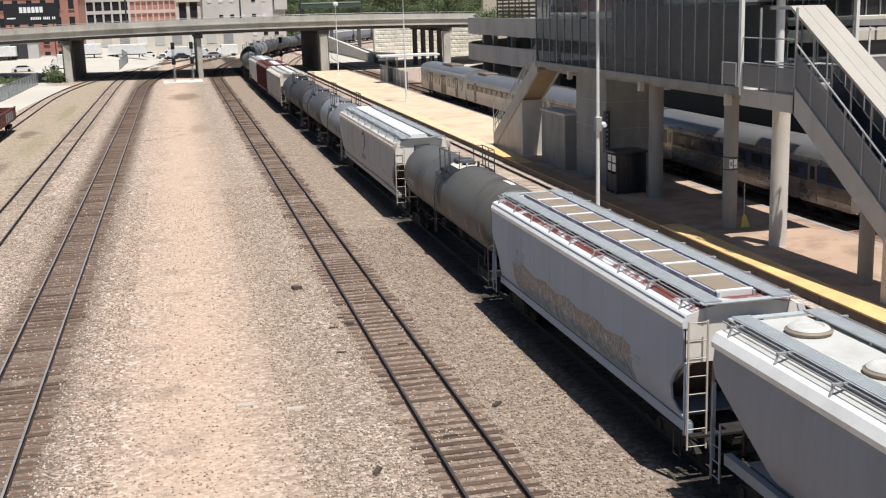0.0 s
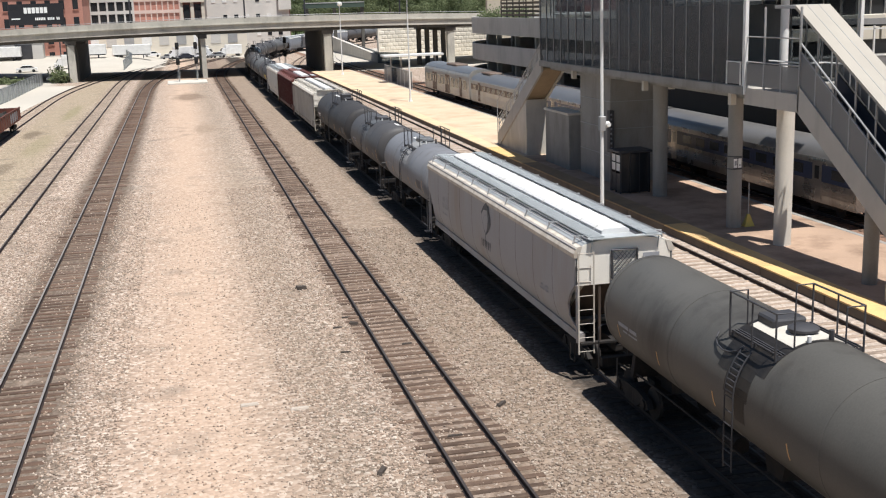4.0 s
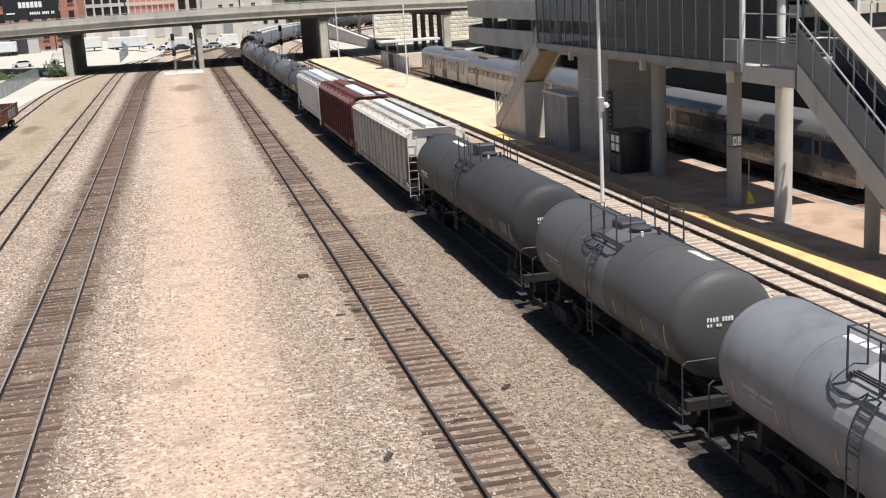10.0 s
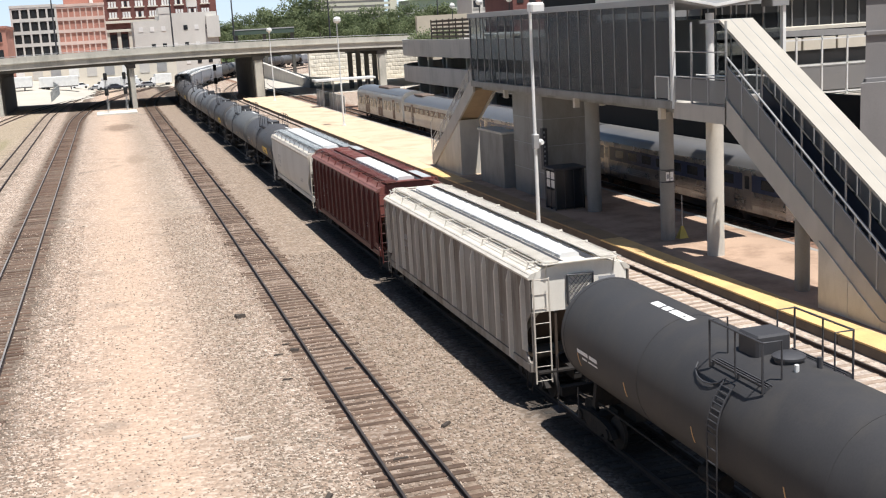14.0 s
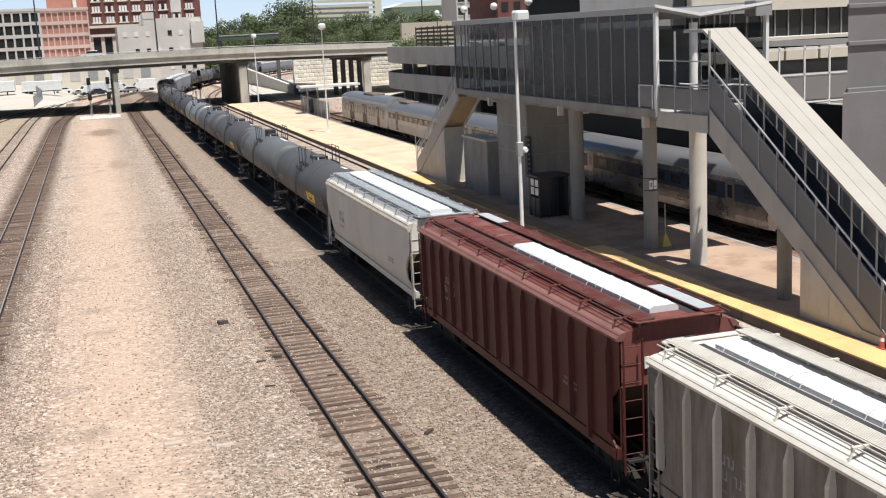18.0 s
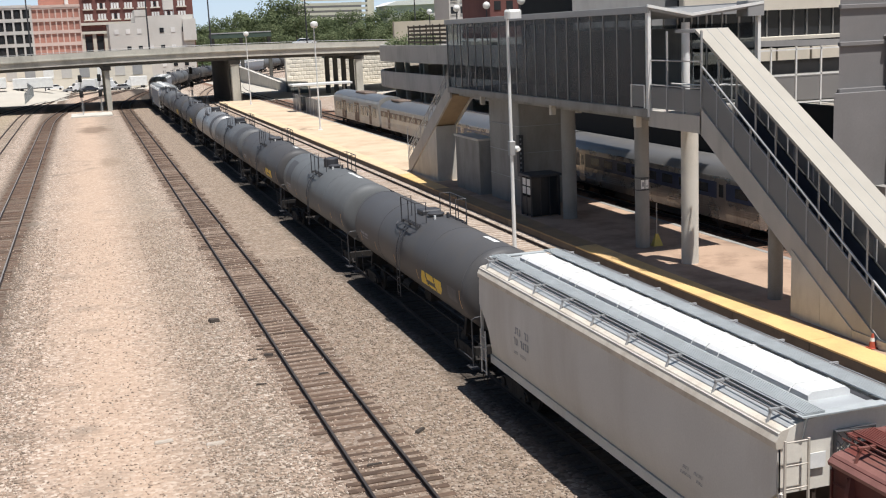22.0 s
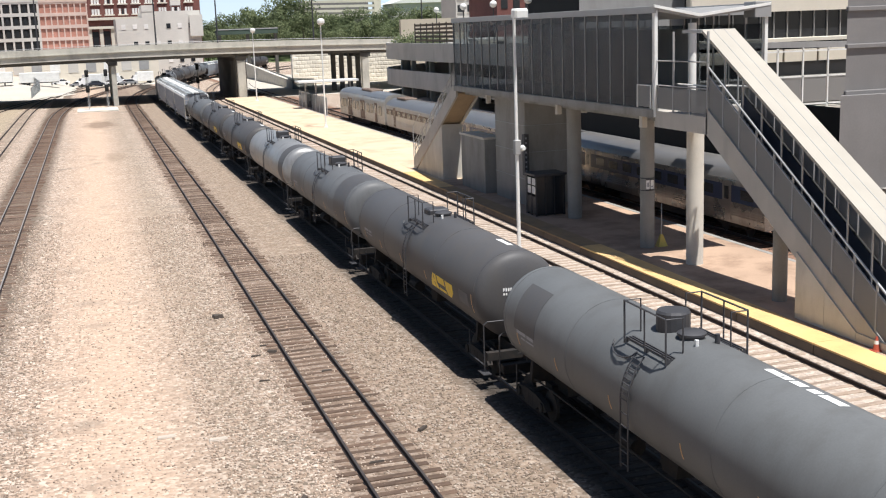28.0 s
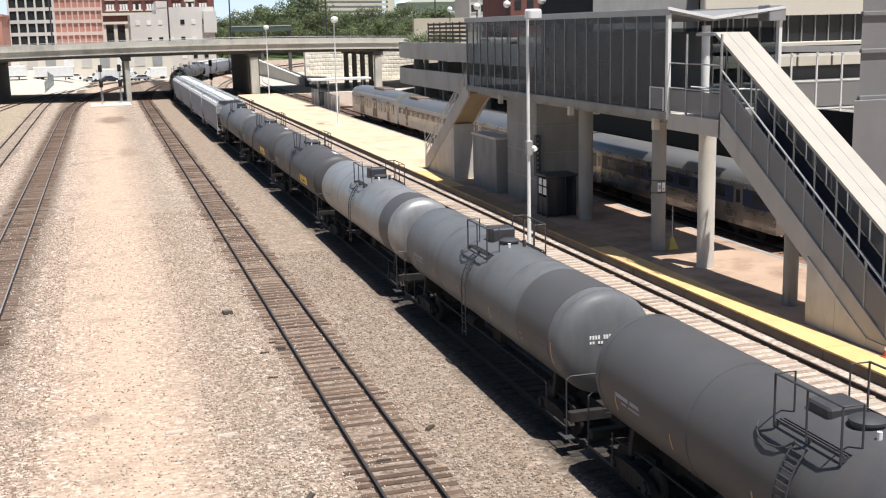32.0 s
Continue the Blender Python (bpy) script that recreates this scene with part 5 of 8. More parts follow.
def stair_run(name, label, y0, z0, y1, z1, x0, x1, canopy):
    """A straight flight from (y0, z0) at the top to (y1, z1) below."""
    root = thing(name, label, "stairs")
    s = 1 if y1 > y0 else -1
    for x in (x0, x1 - 0.16):
        part("stringer", sloped_box(Mesh(), x, x + 0.16, y0, z0 - 0.75, y1, z1 - 0.75, 1.15), STAIR_CLAD, root)
    steps = int((z0 - z1) / 0.17)
    for i in range(steps):
        f = (i + 0.5) / steps
        y, z = y0 + (y1 - y0) * f, z0 + (z1 - z0) * f
        d = abs(y1 - y0) / steps * 0.6
        a, b = (x0 + 0.5, x1 - 0.52) if canopy else (x0 + 0.16, x1 - 0.16)
        part("step", Mesh().box(a, b, y - d, y + d, z - 0.16, z), TREAD if canopy else CONCRETE, root)
    part("soffit", sloped_box(Mesh(), x0 + 0.16, x1 - 0.16, y0, z0 - 0.6, y1, z1 - 0.6, 0.12), TAN_SOFFIT, root, "tan soffit under the flight")
    if canopy:
        for x in (x0 + 0.16, x1 - 0.44):
            part("skirt_cover", sloped_box(Mesh(), x, x + 0.26, y0, z0 + 0.5, y1, z1 + 0.5, 0.06), BALUSTRADE, root, "dark blue-grey cover beside the balustrade")
        for x in (x0 + 0.42, x1 - 0.5):
            part("balustrade", sloped_box(Mesh(), x, x + 0.06, y0, z0 + 0.0, y1, z1 + 0.0, 0.95), BALUSTRADE, root, "dark blue-grey escalator balustrade")
            part("moving_rail", Mesh().tube((x + 0.03, y0, z0 + 0.99), (x + 0.03, y1, z1 + 0.99), 0.045, 8), BLACK, root)
    n = 10
    for x in (x0 + 0.08, x1 - 0.08):
        for i in range(n + 1):
            f = i / n
            y, z = y0 + (y1 - y0) * f, z0 + (z1 - z0) * f
            part("baluster_post", Mesh().box(x - 0.035, x + 0.035, y - 0.035, y + 0.035, z + 0.3, z + (2.15 if canopy else 1.45)), STEEL_GREY, root)
            if i < n and not canopy:
                g = (i + 1) / n
                ya, za = y0 + (y1 - y0) * g, z0 + (z1 - z0) * g
                for h in (0.55, 0.75, 0.95, 1.2):
                    part("mid_rail", Mesh().tube((x, y, z + h), (x, ya, za + h), 0.018, 5), STEEL_GREY, root)
            elif i < n:
                g = (i + 1) / n
                ya, za = y0 + (y1 - y0) * g, z0 + (z1 - z0) * g
                part("mesh_panel", sloped_box(Mesh(), x - 0.01, x + 0.01, y + s * 0.05, z + 0.43, ya - s * 0.05, za + 0.43, 1.32), MESH_CLEAR, root)
        for h, r in ((2.12, 0.045), (1.78, 0.035)) if canopy else ((1.42, 0.04), (1.05, 0.03)):
            part("handrail", Mesh().tube((x, y0, z0 + h), (x, y1, z1 + h), r * (1.3 if canopy and x > 19 and h > 1.2 else 1), 8), STEEL_WHITE if canopy and x > 19 and h > 1.2 else STEEL_GREY, root)
    return root


def escalator_canopy():
    root = thing("stair_canopy", "sloping cream canopy roof over the stairs on thin posts", "canopy")
    y0, z0, slope = 43.75, 11.17, 0.582
    y1, z1 = y0 - (z0 - 3.9) / slope, 3.9
    part("roof_sheet", sloped_box(Mesh(), 18.4, 20.0, y0, z0, y1, z1, 0.14), CANOPY, root)
    for x in (18.92, 19.46):
        part("roof_seam", sloped_box(Mesh(), x, x + 0.03, y0, z0 + 0.14, y1, z1 + 0.14, 0.012), STEEL_GREY, root)
    part("roof_cap", Mesh().box(18.35, 20.04, y0, y0 + 1.6, z0 + 0.0, z0 + 0.14), STEEL_GREY, root)
    n = 9
    for i in range(n):
        f = (i + 0.3) / n
        y, z = y0 + (y1 - y0) * f, z0 + (z1 - z0) * f
        for x in (18.46, 19.94):
            part("post", Mesh().box(x - 0.028, x + 0.028, y - 0.028, y + 0.028, z - 2.9, z), STEEL_GREY, root)
    return root


def elevator_tower():
    root = thing("elevator_tower", "grey concrete elevator tower under the walkway", "tower")
    part("shaft", Mesh().bevel_box(19.2, 22.6, 67.0, 72.5, PLAT_Z, DECK - 0.3, 0.04), CONCRETE, root)
    for z in (2.1, 3.8, 5.5):
        part("joint_band", Mesh().box(19.17, 22.63, 66.97, 72.53, z, z + 0.035), STEEL_GREY, root)
    return root


def small_buildings():
    kiosk = thing("ticket_block", "square concrete service block on the platform", "kiosk")
    part("wall", Mesh().bevel_box(18.65, 19.9, 73.3, 78.4, PLAT_Z, 4.15, 0.04), CONCRETE, kiosk)
    part("cap", Mesh().box(18.55, 20.0, 73.2, 78.5, 4.15, 4.3), CONCRETE_PALE, kiosk)
    for i in range(7):
        part("louvre", Mesh().box(19.5, 19.85, 73.2, 73.29, 2.1 + i * 0.28, 2.24 + i * 0.28), STEEL_DARK, kiosk)
    shed = thing("shelter_hut", "small dark-framed waiting hut with panes", "hut")
    x0, x1, y0, y1, z1 = 18.15, 20.05, 62.65, 64.3, 2.85
    part("roof", Mesh().bevel_box(x0 - 0.1, x1 + 0.1, y0 - 0.1, y1 + 0.1, z1, z1 + 0.12, 0.02), STEEL_DARK, shed)
    part("back_wall", Mesh().box(x0, x1, y1 - 0.06, y1, PLAT_Z, z1), STEEL_DARK, shed)
    part("east_wall", Mesh().box(x1 - 0.06, x1, y0, y1 - 0.06, PLAT_Z, z1), STEEL_DARK, shed)
    for x, y in ((x0, y0), (x1 - 0.08, y0), (x0, y1 - 0.14)):
        part("post", Mesh().box(x, x + 0.08, y, y + 0.08, PLAT_Z, z1), STEEL_DARK, shed)
    for i in range(3):
        xa = x0 + 0.08 + i * 0.58
        part("front_panel", Mesh().box(xa, xa + 0.54, y0 + 0.02, y0 + 0.05, PLAT_Z + 0.05, z1 - 0.05), GLASS_DARK, shed)
        part("frame_bar", Mesh().box(xa + 0.54, xa + 0.58, y0, y0 + 0.07, PLAT_Z, z1), STEEL_DARK, shed)
    for i, (ya, yb) in enumerate(((62.8, 63.35), (63.5, 64.05))):
        for za, zb in ((1.75, 2.2), (2.28, 2.7)):
            part("lit_pane", Mesh().box(x0 + 0.03, x0 + 0.05, ya, yb, za, zb), STEEL_WHITE, shed, "white window pane")
        part("side_panel", Mesh().box(x0 + 0.03, x0 + 0.05, ya, yb, PLAT_Z + 0.1, 1.6), STEEL_DARK, shed)
        part("side_bar", Mesh().box(x0, x0 + 0.07, yb, yb + 0.1, PLAT_Z, z1), STEEL_DARK, shed)


def lamp_post(x, y, z0, h, box=False, label="tall thin white lamp post"):
    root = thing("lamp_post", label, "lamp post", pose(x, y, z0), "lamp posts")
    part("pole", Mesh().tube((0, 0, 0), (0, 0, h), 0.11, 14, r1=0.075), STEEL_WHITE, root, smooth=True)
    part("base_plate", Mesh().spin([(0, 0.02), (0, 0.28), (0.06, 0.28), (0.1, 0.18), (0.35, 0.15), (0.36, 0.02)], "z", (0, 0, 0), 16), STEEL_WHITE, root)
    part("lamp_arm", Mesh().tube((0, 0, h - 0.1), (0, -0.35, h + 0.05), 0.04, 8), STEEL_GREY, root)
    if box:
        part("lamp_head", Mesh().bevel_box(-0.36, 0.36, -0.72, -0.02, h - 0.02, h + 0.42, 0.1, m=pose(0, 0, 0, 2)), STEEL_WHITE, root)
    if not box:
        part("lamp_glass", Mesh().spin([(-0.4, 0.05), (-0.34, 0.3), (-0.15, 0.46), (0.15, 0.46), (0.34, 0.3), (0.4, 0.05)], "z", (0, -0.3, h + 0.1), 16), STEEL_WHITE, root, "white globe floodlight", smooth=True)
    if box:
        part("control_box", Mesh().bevel_box(-0.16, 0.16, -0.2, 0.12, h * 0.43, h * 0.49, 0.03), STEEL_GREY, root)
        part("spot_light", Mesh().spin([(-0.15, 0.03), (-0.15, 0.1), (0.12, 0.17), (0.14, 0.15), (0.12, 0.02)], "y", (0.26, -0.2, h * 0.455), 14), STEEL_WHITE, root, smooth=True)
    return root


platform()
footbridge()
column(19.75, 46.6, 7.0, 0.40, "round pale concrete column in sun and shade", CONCRETE_PALE)
column(19.65, 51.2, 7.1, 0.36, "round grey concrete column with a notice", CONCRETE)
column(20.05, 61.2, 7.1, 0.42, "round grey concrete column", CONCRETE)
column(19.2, 38.8, 3.4, 0.30, "short round concrete column below the stairs", CONCRETE)
stair_run("north_stairs", "grey open stairs with mesh railings and a tan soffit", 77.9, DECK, 89.6, 1.0, 18.2, 20.0, False)
stair_run("escalator", "long grey escalator flight with mesh sides", 43.0, DECK, 30.4, -0.2, 18.2, 20.4, True)
part_base = thing("stair_pier", "concrete base wall of the stairs", "wall")
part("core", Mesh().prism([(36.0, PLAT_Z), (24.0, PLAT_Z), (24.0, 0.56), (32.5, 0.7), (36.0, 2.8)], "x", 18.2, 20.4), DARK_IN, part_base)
for _ya, _yb, _za, _zb in ((24.0, 28.2, 0.6, 0.67), (28.22, 32.55, 0.67, 0.75), (32.57, 34.4, 0.76, 1.87), (34.42, 36.2, 1.89, 3.0)):
    part("base_panel", Mesh().prism([(_yb, PLAT_Z), (_ya, PLAT_Z), (_ya, _za), (_yb, _zb)], "x", 18.15, 20.45), CONCRETE_PALE, part_base)
pier = thing("stair_abutment", "concrete abutment below the open stairs", "wall")
part("wall", Mesh().prism([(82.0, PLAT_Z), (90.2, PLAT_Z), (90.2, 1.3), (88.8, 2.0), (84.0, 4.4), (82.0, 4.6)], "x", 18.3, 19.9), CONCRETE_PALE, pier)
part("newel_rail", Mesh().pipe([(18.3, 90.1, 1.3), (18.3, 90.1, 3.9), (18.3, 88.0, 5.0)], 0.03).pipe([(18.3, 90.1, 2.6), (18.3, 87.0, 4.2)], 0.025), STEEL_GREY, pier)
landing = thing("stair_landing", "grey clad landing between walkway and stairs", "landing")
part("landing_box", Mesh().box(18.2, 20.4, 42.9, 44.5, DECK - 0.75, DECK), STAIR_CLAD, landing)
part("link_deck", Mesh().box(18.2, 19.4, 44.5, 47.6, DECK - 0.75, DECK), STAIR_CLAD, landing)
for _i in range(3):
    part("mesh_panel", Mesh().box(18.22, 18.25, 43.0 + _i * 1.5, 44.4 + _i * 1.5, DECK + 0.12, DECK + 1.1), MESH_CLEAR, landing, "perforated grey panel")
for _i in range(4):
    part("post", Mesh().box(18.2, 18.28, 42.9 + _i * 1.5, 42.98 + _i * 1.5, DECK, DECK + (3.6 if _i in (0, 2) else 1.2)), STEEL_GREY, landing)
part("top_rail", Mesh().tube((18.24, 42.9, DECK + 1.18), (18.24, 47.5, DECK + 1.18), 0.035, 6), STEEL_GREY, landing)
part("high_rail", Mesh().tube((18.24, 42.9, DECK + 2.3), (18.24, 47.5, DECK + 2.3), 0.03, 6), STEEL_GREY, landing)
part("back_rail", Mesh().pipe([(20.3, 42.9, DECK + 1.18), (20.3, 44.45, DECK + 1.18), (19.35, 44.55, DECK + 1.18), (19.35, 47.5, DECK + 1.18)], 0.04, 6), STEEL_WHITE, landing)
escalator_canopy()
elevator_tower()
small_buildings()
lamp_post(13.95, 54.6, 0, 12.2, True)
lamp_post(20.1, 135.9, PLAT_Z, 12.5)
lamp_post(20.7, 199.4, PLAT_Z, 12.0)

nt_ring = solid("notice_sign", Mesh().box(-0.2, 0.2, -0.02, 0.0, 0, 0.46), WHITE_MARK, "white paper notice in a frame on a column", "sign", at=pose(19.6, 50.82, 3.46))
for _x, _y in ((-0.02, 0.2),):
    part("frame", Mesh().box(-0.23, 0.23, -0.03, -0.022, -0.05, 0.0).box(-0.23, 0.23, -0.03, -0.022, 0.46, 0.51).box(-0.02, 0.02, -0.03, -0.022, 0, 0.46), STEEL_DARK, nt_ring)
    part("print_bar", Mesh().box(-0.16, -0.05, -0.026, -0.021, 0.12, 0.34).box(0.06, 0.16, -0.026, -0.021, 0.1, 0.16), GREY_MARK, nt_ring)
for _z in (3.36, 3.98):
    solid("column_strap", Mesh().spin([(0, 0.3), (0, 0.375), (0.05, 0.375), (0.05, 0.3)], "z", (0, 0, 0), 28), STEEL_DARK, "dark steel strap round a concrete column", "strap", at=pose(19.65, 51.2, _z))
flag = thing("barrier_post", "yellow wedge foot with a thin standing pole", "barrier", pose(20.4, 51.1, PLAT_Z))
part("foot", Mesh().loft([[(-0.26, -0.2, 0), (0.26, -0.2, 0), (0.26, 0.2, 0), (-0.26, 0.2, 0)], [(-0.06, -0.05, 0.62), (0.06, -0.05, 0.62), (0.06, 0.05, 0.62), (-0.06, 0.05, 0.62)]]), surface("worn yellow plastic", (0.55, 0.42, 0.10), 0.15, 2, 0.6), flag)
part("pole", Mesh().tube((0, 0, 0.6), (0, 0, 2.2), 0.03, 8), STEEL_GREY, flag)
cone = thing("traffic_cone", "orange-red traffic cone with a white band", "cone", pose(18.05, 31.3, PLAT_Z + 0.016))
part("base", Mesh().bevel_box(-0.17, 0.17, -0.17, 0.17, 0, 0.03, 0.02), CONE_ORANGE, cone)
part("body", Mesh().spin([(0.03, 0.13), (0.24, 0.09), (0.5, 0.035), (0.5, 0.01)], "z", (0, 0, 0), 16), CONE_ORANGE, cone, smooth=True)
part("band", Mesh().spin([(0.24, 0.092), (0.36, 0.07), (0.36, 0.05), (0.24, 0.05)], "z", (0, 0, 0), 16), WHITE_MARK, cone)
vs = thing("louvre_sign", "dark upright louvre strip on the elevator tower", "louvre", pose(19.12, 66.6, 2.4))
part("panel", Mesh().box(-0.1, 0.2, 0.0, 0.42, 0, 2.6), STEEL_DARK, vs)
for _i in range(8):
    part("slot", Mesh().box(-0.05, 0.05, -0.02, -0.001, 0.2 + _i * 0.3, 0.32 + _i * 0.3), GREY_MARK, vs)


# ---- passenger train ----
COACH = surface("fluted stainless steel", (0.33, 0.305, 0.285), 0.1, 0.6, 0.28, 0.8, grain=20, bump=0.05, dirt=(0.10, 0.075, 0.06), dirt_scale=0.8, dirt_amount=0.5, streak=0.8)
COACH_SILVER = surface("bright brushed steel", (0.42, 0.41, 0.39), 0.1, 0.8, 0.4, 0.5, bump=0.04, dirt=(0.33, 0.27, 0.21), dirt_scale=0.9, dirt_amount=0.6, streak=0.8)
COACH_ROOF = surface("dusty silver roof", (0.27, 0.265, 0.265), 0.12, 0.5, 0.36, 0.65, bump=0.04, dirt=(0.28, 0.26, 0.23), dirt_scale=0.7, dirt_amount=0.5)
COACH_BLUE = surface("dark blue stripe", (0.018, 0.032, 0.08), 0.1, 1, 0.4)
COACH_RUST = surface("brown stripe", (0.15, 0.105, 0.08), 0.15, 1, 0.6)


def coach(label, y0, length, band, cab=False):
    skin = COACH_SILVER if cab or band is COACH_RUST else COACH
    root = thing("passenger_coach", label, "coach", pose(27.1, y0 + length / 2, RAIL_Z), "passenger train")
    h = length / 2
    dome = [(1.55 * math.cos(radians(a)), 2.95 + 0.95 * math.sin(radians(a))) for a in range(172, 7, -12)]
    sec = [(-1.50, 0.75), (-1.55, 1.1), (-1.55, 2.95)] + dome + [(1.55, 2.95), (1.55, 1.1), (1.50, 0.75)]
    body = part("body", Mesh().loft([[(x, y, z) for x, z in sec] for y in (-h + 0.25, h - 0.25)]), skin, root, smooth=True)
    part("roof", Mesh().loft([[(x * 1.008, y, z + 0.012) for x, z in dome] for y in (-h + 0.24, h - 0.24)]), COACH_ROOF, root, smooth=True)
    for z in (1.2, 1.32, 1.44, 1.56, 3.1):
        part("flute", Mesh().tube((-1.56, -h + 0.3, z), (-1.56, h - 0.3, z), 0.025, 6), skin, body)
    part("stripe", Mesh().box(-1.562, -1.545, -h + 0.3, h - 0.3, 1.9 if band is COACH_BLUE else 2.1, 2.8 if band is COACH_BLUE else 2.72), band, body, "coloured window band")
    n = int(length / 2.0)
    for i in range(n):
        y = -h + 1.9 + i * (length - 3.8) / (n - 1)
        if i in (1, n - 2):
            part("door", Mesh().box(-1.575, -1.55, y - 0.45, y + 0.45, 0.9, 2.95), COACH_RUST if band is COACH_RUST else skin, body)
            part("door_window", Mesh().box(-1.582, -1.57, y - 0.22, y + 0.22, 2.0, 2.7), GLASS_DARK, body)
        else:
            part("window", Mesh().bevel_box(-1.574, -1.55, y - 0.62, y + 0.62, 2.12, 2.64, 0.008), GLASS_DARK, body)
    for s in (-1, 1):
        part("vestibule", Mesh().box(-0.6, 0.6, min(s * h, s * (h - 0.3)), max(s * h, s * (h - 0.3)), 0.9, 3.3), STEEL_DARK, root)
        t = part("truck", Mesh().box(-1.15, 1.15, -1.5, 1.5, 0.45, 0.75), TRUCK_IRON, root, at=pose(0, s * (h - 4), 0))
        for x in (-1, 1):
            for y in (-1.25, 1.25):
                part("wheel", shared("wheel", WHEEL, [TRUCK_IRON], True), TRUCK_IRON, t, at=pose(x * 0.75, y, 0.457))
    part("underfloor_box", Mesh().box(-1.3, 1.3, -4.5, 4.5, 0.3, 0.76), TRUCK_IRON, root)
    for y in (-h + 2.0, h - 5.5) if band is COACH_RUST else ():
        part("roof_unit", Mesh().bevel_box(-0.75, 0.75, y, y + 3.5, 3.88, 4.05, 0.08), COACH_RUST, root)
    return root


coach("silver passenger coach with a dark blue window band", 49.5, 25.8, COACH_BLUE)
coach("silver passenger coach with a blue window band", 75.6, 25.8, COACH_BLUE)
coach("silver passenger coach with a brown window band", 101.7, 25.8, COACH_RUST)


def cab_coach(y0, length):
    """A silver cab coach with a rounded end, paired doors and large windows."""
    root = thing("cab_coach", "bright silver passenger cab coach with paired doors", "coach", pose(27.1, y0 + length / 2, RAIL_Z), "passenger train")
    h = length / 2
    sec = [(-1.52, 0.75), (-1.57, 1.1), (-1.58, 3.2), (-1.45, 3.7), (-1.1, 4.02), (-0.5, 4.18), (0.5, 4.18), (1.1, 4.02), (1.45, 3.7), (1.58, 3.2), (1.57, 1.1), (1.52, 0.75)]
    rings = []
    for y, k, drop in ((-h + 0.25, 1, 0), (h - 1.6, 1, 0), (h - 0.7, 0.95, 0.08), (h - 0.25, 0.82, 0.35), (h, 0.6, 0.8)):
        rings.append([(x * k, y, z - drop * max(0, z - 2.2) / 2) for x, z in sec])
    body = part("body", Mesh().loft(rings), COACH_SILVER, root, smooth=True)
    part("roof", Mesh().loft([[(x * 1.006, y, z + 0.015) for x, z in sec[3:9]] for y in (-h + 0.3, h - 1.6)]), COACH_ROOF, root, smooth=True)
    part("roof_unit", Mesh().bevel_box(-0.8, 0.8, -3.0, 2.0, 4.15, 4.38, 0.1), COACH_RUST, root)
    for y in (-8.5, -2.2, -0.9, 5.0, 6.3):
        d = part("door", Mesh().bevel_box(-1.60, -1.565, y - 0.55, y + 0.55, 0.85, 3.1, 0.01), COACH_RUST, body)
        part("door_window", Mesh().box(-1.608, -1.598, y - 0.32, y + 0.32, 1.9, 2.85), GLASS_DARK, d)
    for y in (-10.6, -6.4, -4.4, 1.2, 3.1, 8.4, 10.0):
        part("window", Mesh().bevel_box(-1.60, -1.57, y - 0.7, y + 0.7, 1.75, 2.85, 0.01), GLASS_DARK, body)
    for z in (1.2, 1.35, 1.5):
        part("flute", Mesh().tube((-1.58, -h + 0.3, z), (-1.58, h - 1.7, z), 0.02, 6), COACH_SILVER, body)
    for s in (-1, 1):
        t = part("truck", Mesh().box(-1.15, 1.15, -1.5, 1.5, 0.45, 0.75), TRUCK_IRON, root, at=pose(0, s * (h - 4), 0))
        for x in (-1, 1):
            for y in (-1.25, 1.25):
                part("wheel", shared("wheel", WHEEL, [TRUCK_IRON], True), TRUCK_IRON, t, at=pose(x * 0.75, y, 0.457))
    part("underfloor_box", Mesh().box(-1.3, 1.3, -4.5, 4.5, 0.3, 0.76), TRUCK_IRON, root)
    return root


cab_coach(127.8, 25.8)


# ---- viaduct ----
VIADUCT = surface("weathered viaduct concrete", (0.52, 0.50, 0.44), 0.12, 0.12, 0.9, grain=6, bump=0.15, dirt=(0.20, 0.19, 0.165), dirt_scale=0.35, dirt_amount=0.6, streak=0.4)
VIADUCT_DARK = surface("dark viaduct concrete", (0.10, 0.095, 0.085), 0.2, 0.2, 0.85, dirt=(0.05, 0.045, 0.04), dirt_scale=0.5)
ASPHALT = surface("worn asphalt", (0.11, 0.105, 0.10), 0.15, 0.1, 0.9, grain=8, place="World", dirt=(0.2, 0.19, 0.18), dirt_scale=0.1, dirt_amount=0.5)


def via_line(x):
    """Near edge of the viaduct: it bows slightly towards the west."""
    return 213.0 + 0.0045 * (x - 8) ** 2 if x < 8 else 213.0 + 0.0035 * (x - 8) ** 2


def via_z(x):
    return 7.95 - 0.00035 * min(abs(x - 10), 70) ** 2


